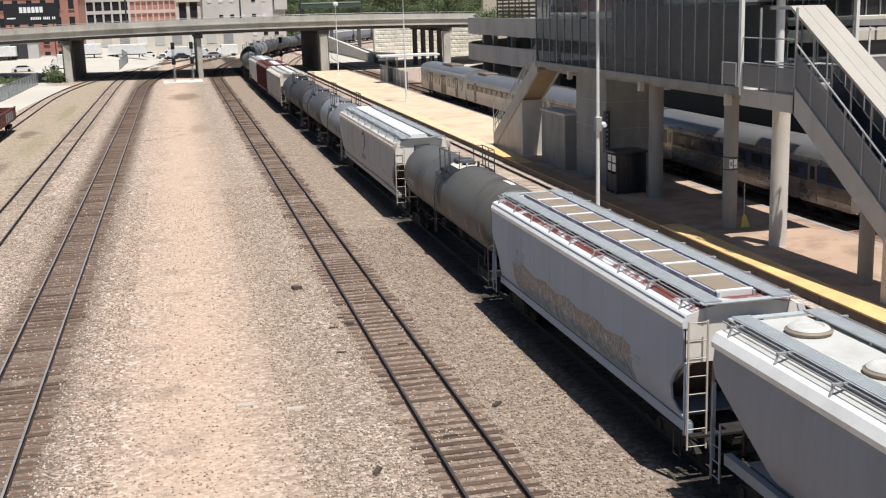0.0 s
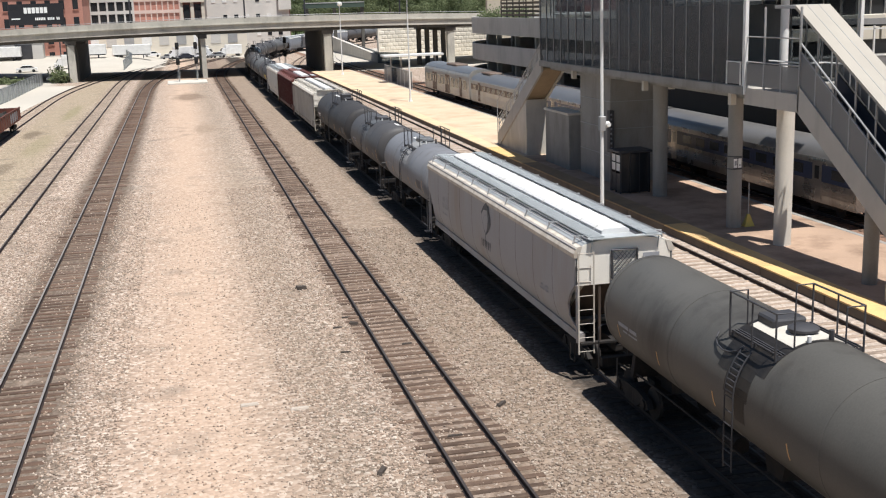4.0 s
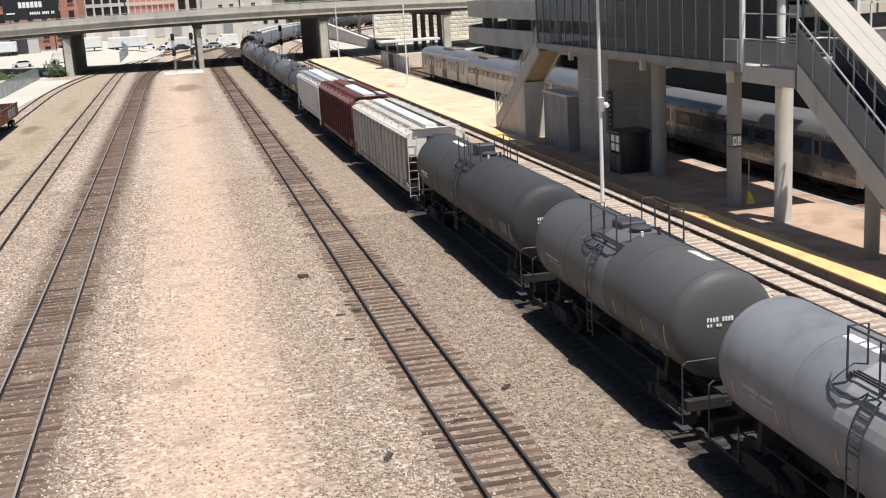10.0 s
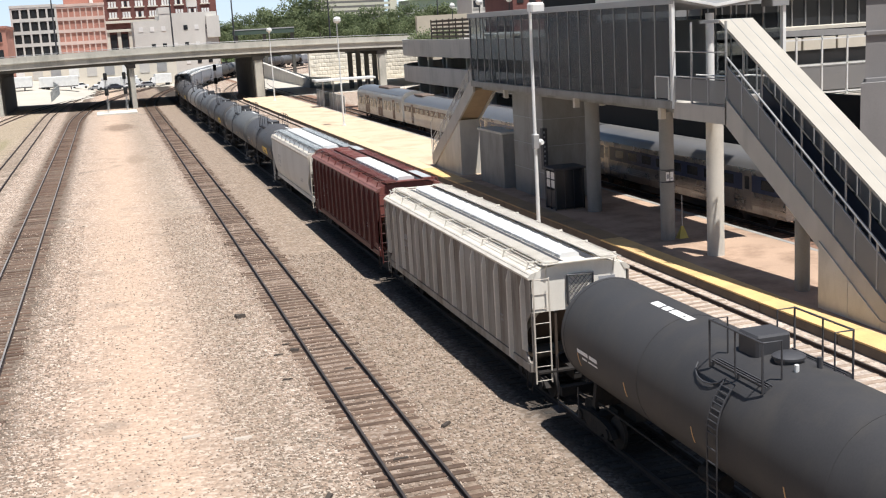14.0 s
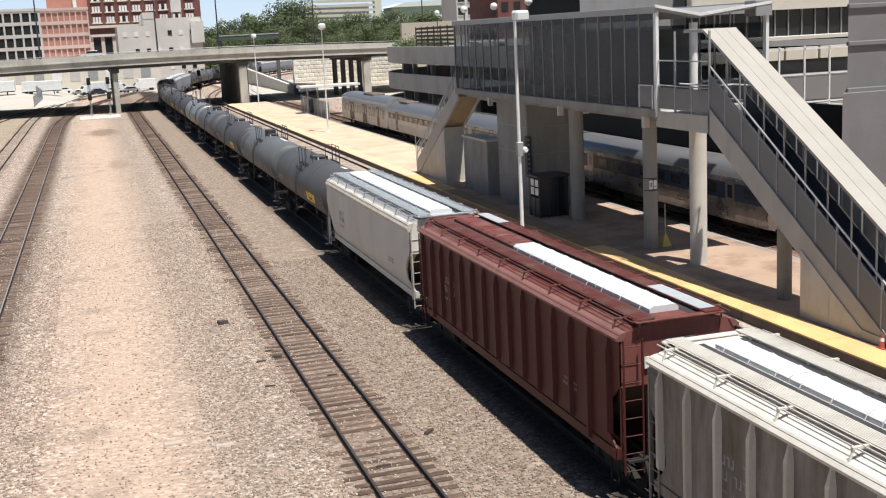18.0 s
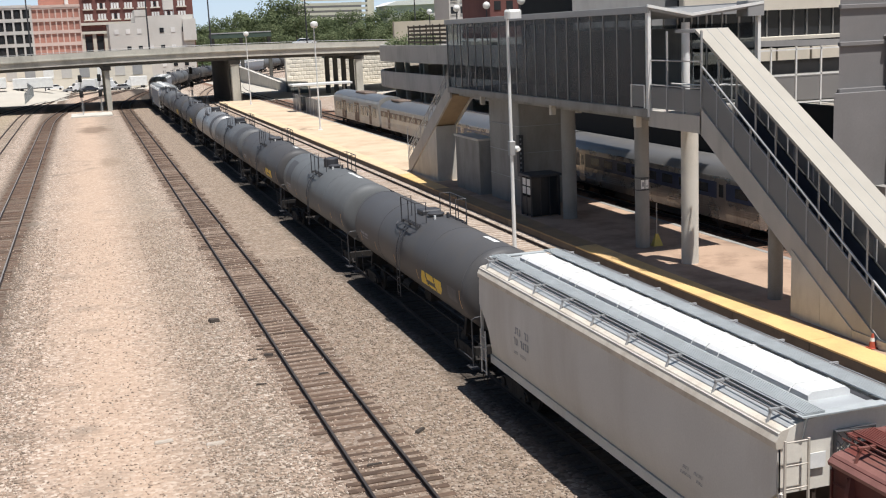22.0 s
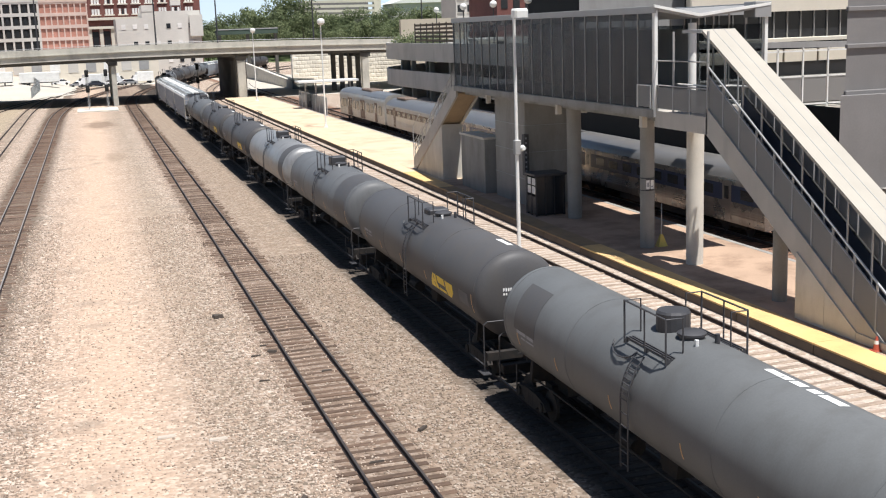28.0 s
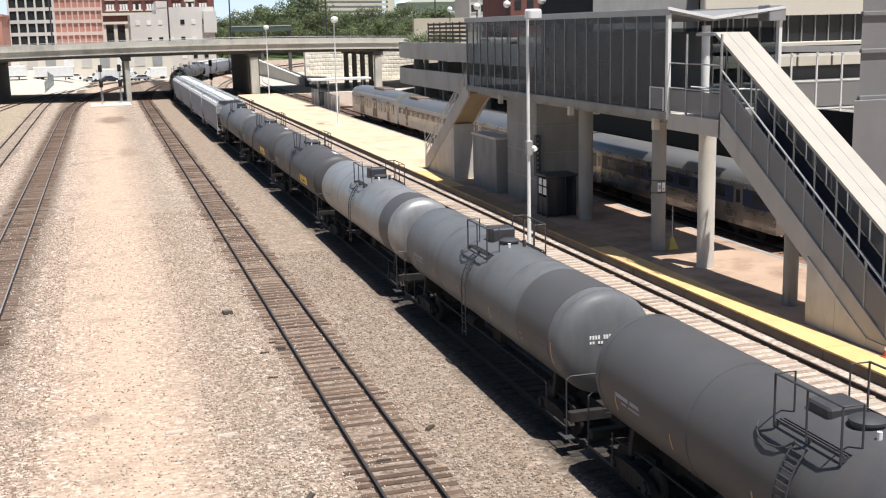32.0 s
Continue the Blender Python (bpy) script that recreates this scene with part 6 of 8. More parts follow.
def viaduct():
    root = thing("viaduct", "long weathered concrete road viaduct on wide piers", "viaduct", kind="structure")
    xs = list(range(-208, 209, 8))

    def sweep(name, off0, off1, z0, z1, mat):
        rings = []
        for x in xs:
            y, z = via_line(x), via_z(x)
            rings.append([(x, y + off0, z + z0), (x, y + off1, z + z0), (x, y + off1, z + z1), (x, y + off0, z + z1)])
        return part(name, Mesh().loft(rings), mat, root)
    sweep("deck", 0.81, 33.19, 1.1, 2.05, VIADUCT)
    sweep("road_surface", 1.1, 33.0, 2.05, 2.07, ASPHALT)
    sweep("fascia", 0.3, 0.8, 0.55, 1.7, VIADUCT)
    sweep("ledge", 0.05, 0.9, 1.62, 1.78, VIADUCT)
    sweep("parapet", 0.25, 0.6, 1.78, 2.65, VIADUCT)
    sweep("far_parapet", 33.2, 33.6, 1.6, 2.6, VIADUCT)
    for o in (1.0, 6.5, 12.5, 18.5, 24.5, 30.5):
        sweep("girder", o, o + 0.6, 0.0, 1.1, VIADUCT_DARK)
    rail = Mesh()
    for x0, x1 in zip(xs, xs[1:]):
        rail.tube((x0, via_line(x0) + 0.42, via_z(x0) + 2.95), (x1, via_line(x1) + 0.42, via_z(x1) + 2.95), 0.05, 5)
    part("top_rail", rail, STEEL_GREY, root)
    for px, w in ((-68, 1.2), (-46, 1.2), (-26.2, 1.3), (-2.6, 0.9), (20.3, 1.5), (45, 1.4), (68, 1.3)):
        y, z = via_line(px), via_z(px)
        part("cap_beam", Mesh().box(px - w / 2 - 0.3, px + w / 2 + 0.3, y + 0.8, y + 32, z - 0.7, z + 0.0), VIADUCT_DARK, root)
        if px in (-2.6,):
            for o in (1.2, 16, 29):
                part("pier_column", Mesh().bevel_box(px - w / 2, px + w / 2, y + o, y + o + 1.2, 0, z - 0.7, 0.1), VIADUCT, root)
        elif px == 45:
            part("pier_column", Mesh().bevel_box(px - w / 2, px + w / 2, y + 0.9, y + 2.2, 0, z - 0.7, 0.1), VIADUCT, root)
        else:
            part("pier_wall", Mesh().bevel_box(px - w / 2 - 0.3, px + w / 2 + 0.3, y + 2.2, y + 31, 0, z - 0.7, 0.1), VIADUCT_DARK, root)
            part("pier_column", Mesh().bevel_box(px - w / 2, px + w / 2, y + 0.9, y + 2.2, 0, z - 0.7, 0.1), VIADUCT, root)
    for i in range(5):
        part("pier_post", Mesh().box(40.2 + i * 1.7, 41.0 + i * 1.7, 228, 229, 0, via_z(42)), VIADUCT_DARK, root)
    return root


viaduct()


# ---- signals ----
def signal(x, y, h):
    root = thing("signal_mast", "dark railway signal mast with two round heads", "signal", pose(x, y, 0.25), "railway signals")
    part("mast", Mesh().tube((0, 0, 0), (0, 0, h), 0.07, 10), STEEL_GREY, root)
    for z in (h - 0.5, h - 3.1):
        hd = part("signal_head", Mesh().bevel_box(-0.32, 0.32, -0.35, -0.1, z - 0.6, z + 0.6, 0.12), BLACK, root)
        part("lens_hood", Mesh().tube((0, -0.6, z), (0, -0.3, z), 0.16, 12), BLACK, hd)
    part("ladder", ladder_mesh(-0.2, 0.2, 0.2, h - 0.3, 0.4, "x"), STEEL_GREY, root)
    return root


signal(-7.3, 202.7, 6.6)
signal(-4.15, 206.2, 6.5)
signal(13.2, 226.0, 6.6).location.z = 0.0
solid("concrete_slab", Mesh().bevel_box(-9.3, -2.6, 199.0, 207.5, 0, 0.26, 0.05), CONCRETE_PALE, "pale concrete slab below the signals", "slab")

# ---- parking garage ----
CREAM_WALL = surface("cream precast band", (0.66, 0.61, 0.52), 0.06, 0.15, 0.85, grain=5, dirt=(0.52, 0.47, 0.39), dirt_scale=0.2, dirt_amount=0.4, streak=0.6)
GARAGE = surface("grey garage concrete", (0.45, 0.445, 0.42), 0.1, 0.2, 0.85, grain=9, bump=0.12, dirt=(0.24, 0.23, 0.215), dirt_scale=0.4, dirt_amount=0.5, streak=0.6)


def garage():
    root = thing("parking_garage", "grey concrete parking garage with open decks and a rounded corner", "garage")
    r, gx, gy = 25.0, 35.0, 160.0
    path = [(gx, 91.5), (gx, 120.0), (gx, gy - 0.0)]
    for i in range(1, 9):
        a = radians(90 * i / 8)
        path.append((gx + r - r * math.cos(a), gy + r * math.sin(a)))
    path.append((90.0, gy + r))

    def band(z0, z1, inset, mat, name, depth=0.35):
        rings = []
        for i, (x, y) in enumerate(path):
            p, q = path[max(i - 1, 0)], path[min(i + 1, len(path) - 1)]
            d = Vector((q[0] - p[0], q[1] - p[1])).normalized()
            nx, ny = d.y, -d.x
            a, b = inset, inset + depth
            rings.append([(x + nx * a, y + ny * a, z0), (x + nx * b, y + ny * b, z0), (x + nx * b, y + ny * b, z1), (x + nx * a, y + ny * a, z1)])
        return part(name, Mesh().loft(rings), mat, root)
    for z0, z1 in ((8.0, 9.9), (4.2, 6.2), (0.6, 2.5)):
        band(z0, z1, 0.0, GARAGE, "parapet")
    for z in (7.6, 3.9, 0.3):
        band(z, z + 0.45, 0.05, GARAGE, "floor_slab", 14.0)
    # near-black back wall stands in for the shade inside the decks
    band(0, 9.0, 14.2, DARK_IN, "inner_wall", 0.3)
    for i in range(8):
        y = 94 + i * 9.0
        part("column", Mesh().box(gx + 2.2, gx + 2.8, y, y + 0.6, 0, 8.1), GARAGE, root)
    for a in (10, 30, 50, 70):
        x, y = gx + r - (r - 2.5) * math.cos(radians(a)), gy + (r - 2.5) * math.sin(radians(a))
        part("column", Mesh().box(x - 0.35, x + 0.35, y - 0.35, y + 0.35, 0, 8.1), GARAGE, root)
    return root


garage()


def globe_lamp(x, y, z, h=4.2):
    root = thing("globe_lamp", "white globe lamp on a thin dark pole", "lamp post", pose(x, y, z), "globe lamps on the garage")
    part("pole", Mesh().tube((0, 0, 0), (0, 0, h), 0.07, 8), STEEL_DARK, root)
    part("globe", Mesh().spin([(-0.4, 0.03), (-0.34, 0.22), (-0.2, 0.36), (0.0, 0.42), (0.2, 0.36), (0.34, 0.22), (0.4, 0.03)], "z", (0, 0, h), 16), STEEL_WHITE, root, smooth=True)
    return root


for _x, _y, _h in ((36.2, 130.0, 6.1), (36.2, 119.5, 6.1), (36.2, 109.1, 6.2), (43.5, 165.0, 6.4)):
    globe_lamp(_x, _y, 8.05, _h)
# Added block: its sunlit wall stands in for bright panes behind the walkway.
sth = thing("rooftop_hut", "cream block added on the garage roof for bright panes", "building")
part("wall", Mesh().bevel_box(36.1, 39.8, 125.0, 128.0, 8.05, 10.2, 0.03), CREAM_WALL, sth)
part("roof", Mesh().bevel_box(35.9, 40.0, 124.8, 128.2, 10.2, 10.4, 0.03), GARAGE, sth)
part("door", Mesh().box(38.4, 39.3, 124.93, 124.99, 8.05, 10.0), STEEL_DARK, sth)
sf = thing("slat_fence", "brown slatted wooden fence on the garage roof", "fence")
for _i in range(7):
    part("post", Mesh().box(38.6 - _i * 0.3, 38.75 - _i * 0.3, 160 - _i * 4.0, 160.15 - _i * 4.0, 8.05, 12.5), DARK_IN, sf)
for _i in range(5):
    _z = 10.0 + _i * 0.52
    part("slat", Mesh().loft([[(38.6, 160, _z), (38.68, 160, _z), (38.68, 160, _z + 0.3), (38.6, 160, _z + 0.3)], [(36.8, 136, _z), (36.88, 136, _z), (36.88, 136, _z + 0.3), (36.8, 136, _z + 0.3)]]), surface("weathered fence board", (0.10, 0.075, 0.055), 0.2, 1, 0.9, rand=0.3), sf)
solid("tan_wall", Mesh().box(47.4, 59.5, 200, 201, 0, 13.5), surface("tan rendered wall", (0.50, 0.45, 0.36), 0.08, 0.3, 0.9), "plain tan wall behind the garage", "wall", kind="structure")
# Solid near-black sheet painted as the shade of an open gallery.
solid("gallery_shade", Mesh().box(33.6, 34.0, 49.0, 91.0, 0, 6.5), DARK_IN, "near-black sheet for the shade of a gallery above the wall", "wall", kind="structure")
solid("low_wall", Mesh().box(32.6, 33.2, 49.0, 91.0, 0, 2.65), CONCRETE, "dark concrete wall beyond the far platform track", "wall", kind="structure")

# ---- buildings ----
BRICK = surface("orange red brick", (0.44, 0.215, 0.165), 0.18, 0.1, 0.9, grain=3, dirt=(0.33, 0.15, 0.11), dirt_scale=0.3)
BRICK_DARK = surface("dark maroon brick", (0.17, 0.07, 0.06), 0.18, 0.1, 0.9, grain=3, dirt=(0.08, 0.035, 0.03), dirt_scale=0.3)
PALE_WALL = surface("pale rendered wall", (0.62, 0.60, 0.56), 0.1, 0.1, 0.9, grain=3, dirt=(0.48, 0.46, 0.42), dirt_scale=0.15, dirt_amount=0.5, streak=0.5)
FRAME_WALL = surface("grey concrete frame", (0.52, 0.50, 0.47), 0.1, 0.1, 0.9, grain=3)


def block(name, label, x0, x1, y0, y1, h, wall, floors, cols, roof=None, wf=0.6, hf=0.55, side_cols=0, trim=None, z0=0.0, recess=0.3):
    """A building with its windows set in on the near side, and on the west side when asked."""
    root = thing(name, label, "building")
    part("wall", Mesh().box(x0, x1, y0, y1, z0, h), wall, root)
    part("roof", Mesh().box(x0 - 0.3, x1 + 0.3, y0 - 0.3, y1 + 0.3, h, h + 0.6), roof or trim or wall, root)
    fh, cw = (h - z0) / floors, (x1 - x0) / max(cols, 1)
    for i in range(floors):
        for j in range(cols):
            xa, za = x0 + cw * (j + (1 - wf) / 2), z0 + fh * (i + (1 - hf) / 2)
            w = part("window", Mesh().box(xa, xa + cw * wf, y0 - 0.05, y0 + 0.1, za, za + fh * hf), GLASS_DARK, root)
            part("sill", Mesh().box(xa - 0.1, xa + cw * wf + 0.1, y0 - 0.25, y0 + 0.05, za - 0.2, za), trim or wall, w)
    if trim:
        for i in range(floors + 1):
            part("string_course", Mesh().box(x0 - 0.15, x1 + 0.15, y0 - 0.2, y0 + 0.1, z0 + fh * i - 0.3, z0 + fh * i + 0.2), trim, root)
    return root


def grid_block(name, label, x0, x1, y0, y1, z1, rows, cols, fill, frame, wf=0.78, hf=0.72, z0=8.0, proud=0.25):
    """A building whose near side is a grid of piers and beams with set-in panels."""
    root = thing(name, label, "building")
    part("core", Mesh().box(x0, x1, y0, y1, 0, z1), fill, root)
    cw, fh = (x1 - x0) / cols, (z1 - z0) / rows
    for j in range(cols + 1):
        x = x0 + cw * j
        part("pier", Mesh().box(x - cw * (1 - wf) / 2, x + cw * (1 - wf) / 2, y0 - proud, y0 + 0.01, 0, z1), frame, root)
    for i in range(rows + 1):
        z = z0 + fh * i
        part("floor_beam", Mesh().box(x0, x1, y0 - proud - 0.05, y0 + 0.01, z - fh * (1 - hf) / 2, z + fh * (1 - hf) / 2), frame, root)
    part("roof_edge", Mesh().box(x0 - 0.3, x1 + 0.3, y0 - 0.4, y1, z1, z1 + 0.7), frame, root)
    return root, cw, fh


w1, cw, fh = grid_block("frame_warehouse", "concrete-framed warehouse with open dark bays", -30.0, -18.6, 330, 372, 22.5, 5, 5, DARK_IN, FRAME_WALL, z0=6.0)
for _i in range(5):
    for _j in range(5):
        _x, _z = -30.0 + cw * (_j + 0.35), 6.0 + fh * (_i + 0.2)
        part("window", Mesh().box(_x, _x + cw * 0.3, 329.85, 329.98, _z, _z + fh * 0.5), GLASS_DARK, w1)
w2, cw, fh = grid_block("brick_warehouse", "orange brick warehouse, panels in a pale concrete grid", -18.4, -6.0, 330.3, 372, 22.3, 5, 8, BRICK, surface("pinkish concrete grid", (0.58, 0.44, 0.385), 0.12, 0.2, 0.9), z0=6.0)
part("roof_house", Mesh().box(-16.5, -5.8, 336, 350, 22.3, 27.5), BRICK, w2)
part("vent_stack", Mesh().bevel_box(-9.6, -8.6, 335.2, 336, 22.9, 26.5, 0.1), STEEL_WHITE, w2)

mb = thing("maroon_block", "tall dark maroon brick block with pale windows and cornice", "building")
part("wall", Mesh().box(-14, 33, 420, 460, 0, 42), BRICK_DARK, mb)
for z in (15.6, 18.6):
    part("cornice", Mesh().box(-14.4, 33.4, 418.9, 420.2, z, z + 0.9), CREAM_WALL, mb)
WINDOW_PALE = surface("pale blinds behind windows", (0.72, 0.71, 0.69), 0.2, 0.3, 0.6)
for _i in range(5):
    for _j in range(12):
        if _j > 9:
            continue
        for _k in (0, 1, 2):
            _x, _z = -13.2 + _j * 4.55 + _k * 0.95, 20.5 + 3.65 * _i
            part("window", Mesh().box(_x, _x + 0.72, 419.85, 420.05, _z, _z + 1.9), WINDOW_PALE if _k != 1 or (_i + _j) % 4 else GLASS_DARK, mb)
        part("sill", Mesh().box(-13.6 + _j * 4.55, -10.1 + _j * 4.55, 419.6, 420.05, 20.1 + _i * 3.65, 20.5 + _i * 3.65), CREAM_WALL, mb)
for _j in range(12):
    part("pilaster", Mesh().box(-13.5 + _j * 3.8, -12.3 + _j * 3.8, 419.4, 420.1, 0, 15.6), CREAM_WALL, mb)
    part("window", Mesh().box(-12.1 + _j * 3.8, -10.0 + _j * 3.8, 419.8, 420.05, 9.0, 14.8), GLASS_DARK, mb)

pb = thing("pale_warehouse", "pale rendered warehouse with stepped parapet and few windows", "building")
part("wall", Mesh().box(2.6, 29, 380, 410, 0, 18.2), PALE_WALL, pb)
part("upper_wall", Mesh().box(10.8, 29, 380.0, 410, 18.2, 20.2), PALE_WALL, pb)
part("upper_wall", Mesh().box(10.8, 14.5, 379.9, 395, 20.2, 22.2), PALE_WALL, pb)
part("bay", Mesh().box(25.5, 29.6, 378.6, 380, 12, 18.8), PALE_WALL, pb)
_r = random.Random(8)
for _i in range(3):
    for _j in range(7):
        if _r.random() < 0.7:
            _x, _z = 4.2 + _j * 3.5, 4.0 + _i * 5.4
            part("window", Mesh().box(_x, _x + 1.3, 379.88, 380.05, _z, _z + 1.5), GLASS_DARK if _r.random() < 0.6 else WINDOW_PALE, pb)
part("tank_box", Mesh().box(20.0, 23.2, 381, 384, 22.0, 26.0), PALE_WALL, pb)
for _x in (20.1, 23.0):
    part("tank_leg", Mesh().box(_x, _x + 0.2, 381, 381.2, 20.1, 22.1), STEEL_GREY, pb)
block("low_red_block", "low red brick building behind a dark billboard", -80, -30, 305, 330, 17, BRICK, 4, 15, wf=0.4)
bb = thing("billboard", "black billboard with bars of white lettering on a roof", "billboard")
part("panel", Mesh().box(-47.2, -34.2, 299.8, 300.2, 10.2, 15.3), surface("black billboard", (0.015, 0.015, 0.018), 0.2, 0.3, 0.6), bb)
for _x0, _x1, _z0, _z1 in [(-43.5 + 0.95 * k, -42.75 + 0.95 * k, 13.0, 14.4) for k in range(6)] + [(-41.0 + 0.42 * k, -40.7 + 0.42 * k, 11.3, 11.95) for k in range(14) if k not in (6, 11)] + [(-46.5, -44.5, 11.6, 11.9)]:
    part("lettering_bar", Mesh().box(_x0, _x1, 299.72, 299.8, _z0, _z1), WHITE_MARK, bb)
for _x in (-46, -41, -36):
    part("leg", Mesh().box(_x, _x + 0.3, 300.2, 300.5, 0, 15), STEEL_DARK, bb)
block("office_slab", "pale office slab far behind the garage", 100, 112.4, 330, 345, 46, FRAME_WALL, 12, 4, wf=0.7)


def office_block():
    """Bands of cream precast and dark ribbon windows, with a glazed ramp below."""
    root = thing("office_block", "cream office block with dark ribbon windows and a glazed ramp", "building")
    x0, x1, y = 43.9, 60.6, 90.0
    part("core", Mesh().box(x0 + 0.5, 100, y + 0.9, y + 40, 0, 40), DARK_IN, root)
    for z0, z1 in ((12.15, 14.35), (17.0, 19.3), (22.0, 24.3)):
        part("spandrel", Mesh().bevel_box(x0, x1, y, y + 0.9, z0, z1, 0.1), CREAM_WALL, root)
    for z0, z1 in ((9.8, 12.15), (14.35, 17.0)):
        part("ribbon_window", Mesh().box(x0, x1, y + 0.5, y + 0.6, z0, z1), GLASS_DARK, root)
        for i in range(12):
            part("mullion", Mesh().box(x0 + 0.2 + i * 1.4, x0 + 0.28 + i * 1.4, y + 0.35, y + 0.5, z0, z1), MULLION, root)
    part("sill_band", Mesh().bevel_box(x0, x1, y - 0.3, y + 0.9, 9.45, 9.8, 0.05), CREAM_WALL, root)
    for i in range(6):
        x = x0 - 5.0 + i * 3.6
        part("cream_panel", Mesh().bevel_box(x + 0.1, x + 3.5, y - 0.1, y + 0.4, 7.65, 8.75, 0.04), CREAM_WALL, root)
    part("dark_glazing", Mesh().box(x0 - 5, x1, y, y + 0.1, 6.4, 7.65), GLASS_DARK, root)
    part("lower_wall", Mesh().box(x0 - 5, x1, y, y + 0.3, 0, 6.4), CONCRETE, root)
    part("ramp_beam", Mesh().loft([[(x0 - 6, y - 2.0, 9.3), (x0 - 6, y - 1.2, 9.3), (x0 - 6, y - 1.2, 9.75), (x0 - 6, y - 2.0, 9.75)], [(x1, y - 2.0, 8.75), (x1, y - 1.2, 8.75), (x1, y - 1.2, 9.3), (x1, y - 2.0, 9.3)]]), BEAM_GREY, root)
    for z in (8.62, 6.38, 3.9):
        part("ramp_rail", Mesh().box(x0 - 6, x1, y - 2.0, y - 1.85, z - 0.07, z + 0.07), STEEL_WHITE, root)
    for i in range(9):
        x = x0 - 5.5 + i * 2.6
        part("ramp_post", Mesh().box(x, x + 0.14, y - 2.0, y - 1.86, 0, 8.9), STEEL_WHITE, root)
        part("ramp_glass", Mesh().box(x + 0.15, x + 2.55, y - 1.95, y - 1.92, 4.1, 6.2), MESH_CLEAR, root)
    part("ramp_deck", Mesh().box(x0 - 6, x1, y - 2.2, y, 3.2, 3.6), CONCRETE_PALE, root)
    for i in range(5):
        x = x0 - 4 + i * 4.0
        part("ramp_brace", Mesh().pipe([(x, y - 1.9, 3.3), (x + 1.0, y - 1.9, 0.2)], 0.1, 6), STEEL_DARK, root)
    return root


office_block()
gb = thing("grey_office_wing", "plain grey office wing behind the walkway", "building")
part("wall", Mesh().prism([(34.2, 92), (44.9, 92), (60, 120), (46.7, 120)], "z", 10.2, 32), BEAM_GREY, gb)
part("window_band", Mesh().box(35, 44.6, 91.9, 92.02, 15.5, 18), GLASS_DARK, gb)
tower = thing("stone_building", "tall grey limestone station building with a niche", "building")
part("wall", Mesh().prism([(30.7, 50.5), (60, 50.5), (60, 62), (40.5, 62)], "z", 7.6, 34), STONE, tower)
part("base", Mesh().prism([(30.0, 49.9), (60, 49.9), (60, 62), (40.2, 62)], "z", 0, 7.6), STONE, tower)
for z in (7.6, 10.0, 11.9):
    part("string_course", Mesh().bevel_box(30.66, 60.0, 50.38, 50.6, z, z + 0.22, 0.04), STONE, tower)
# Flat near-black plate on the wall, painted as the niche's shade.
part("niche", Mesh().box(34.2, 35.0, 50.4, 50.52, 6.6, 10.0), DARK_IN, tower)
part("niche_surround", Mesh().box(33.6, 34.2, 50.1, 50.5, 6.2, 10.4), STONE, tower)
part("niche_surround", Mesh().box(35.0, 35.6, 50.1, 50.5, 6.2, 10.4), STONE, tower)
part("niche_head", Mesh().prism([(33.4, 10.4), (35.8, 10.4), (34.6, 11.4)], "y", 50.05, 50.5), STONE, tower)
rb = thing("red_tower", "dark red brick tower with a pale ornate front", "building")
part("wall", Mesh().box(84, 104, 250, 270, 0, 60), BRICK_DARK, rb)
part("pale_front", Mesh().box(94.5, 103, 248, 250, 0, 60), PALE_WALL, rb)
for _i in range(12):
    for _j in range(3):
        part("window", Mesh().box(85.0 + _j * 3.0, 86.6 + _j * 3.0, 249.88, 250.05, 12 + _i * 3.6, 14 + _i * 3.6), GLASS_DARK, rb)
    part("ornament_band", Mesh().box(94.3, 103.2, 247.7, 248.1, 13.6 + _i * 3.6, 14.4 + _i * 3.6), CREAM_WALL, rb)
    part("front_window", Mesh().box(96.5, 101.0, 247.9, 248.05, 11.6 + _i * 3.6, 13.4 + _i * 3.6), GLASS_DARK, rb)

# ---- distance ----
def leaf_paint():
    """Thin leaves that let some light through, each clump its own shade of green."""
    mt, nt, b, node, link = shader("sunlit leaves")
    geo, ramp, mx, tl = node("ShaderNodeNewGeometry"), node("ShaderNodeValToRGB"), node("ShaderNodeMixShader"), node("ShaderNodeBsdfTranslucent")
    ramp.color_ramp.elements[0].color, ramp.color_ramp.elements[1].color = (0.105, 0.133, 0.066, 1), (0.21, 0.245, 0.13, 1)
    link(geo.outputs["Random Per Island"], ramp.inputs["Fac"])
    link(ramp.outputs[0], b.inputs["Base Color"]), link(ramp.outputs[0], tl.inputs["Color"])
    b.inputs["Roughness"].default_value, b.inputs["Specular IOR Level"].default_value = 0.8, 0.2
    mx.inputs["Fac"].default_value = 0.4
    link(b.outputs[0], mx.inputs[1]), link(tl.outputs[0], mx.inputs[2]), link(mx.outputs[0], nt.nodes["Material Output"].inputs["Surface"])
    return mt


LEAF = leaf_paint()
BARK = surface("grey bark", (0.10, 0.08, 0.065), 0.2, 3, 0.95)


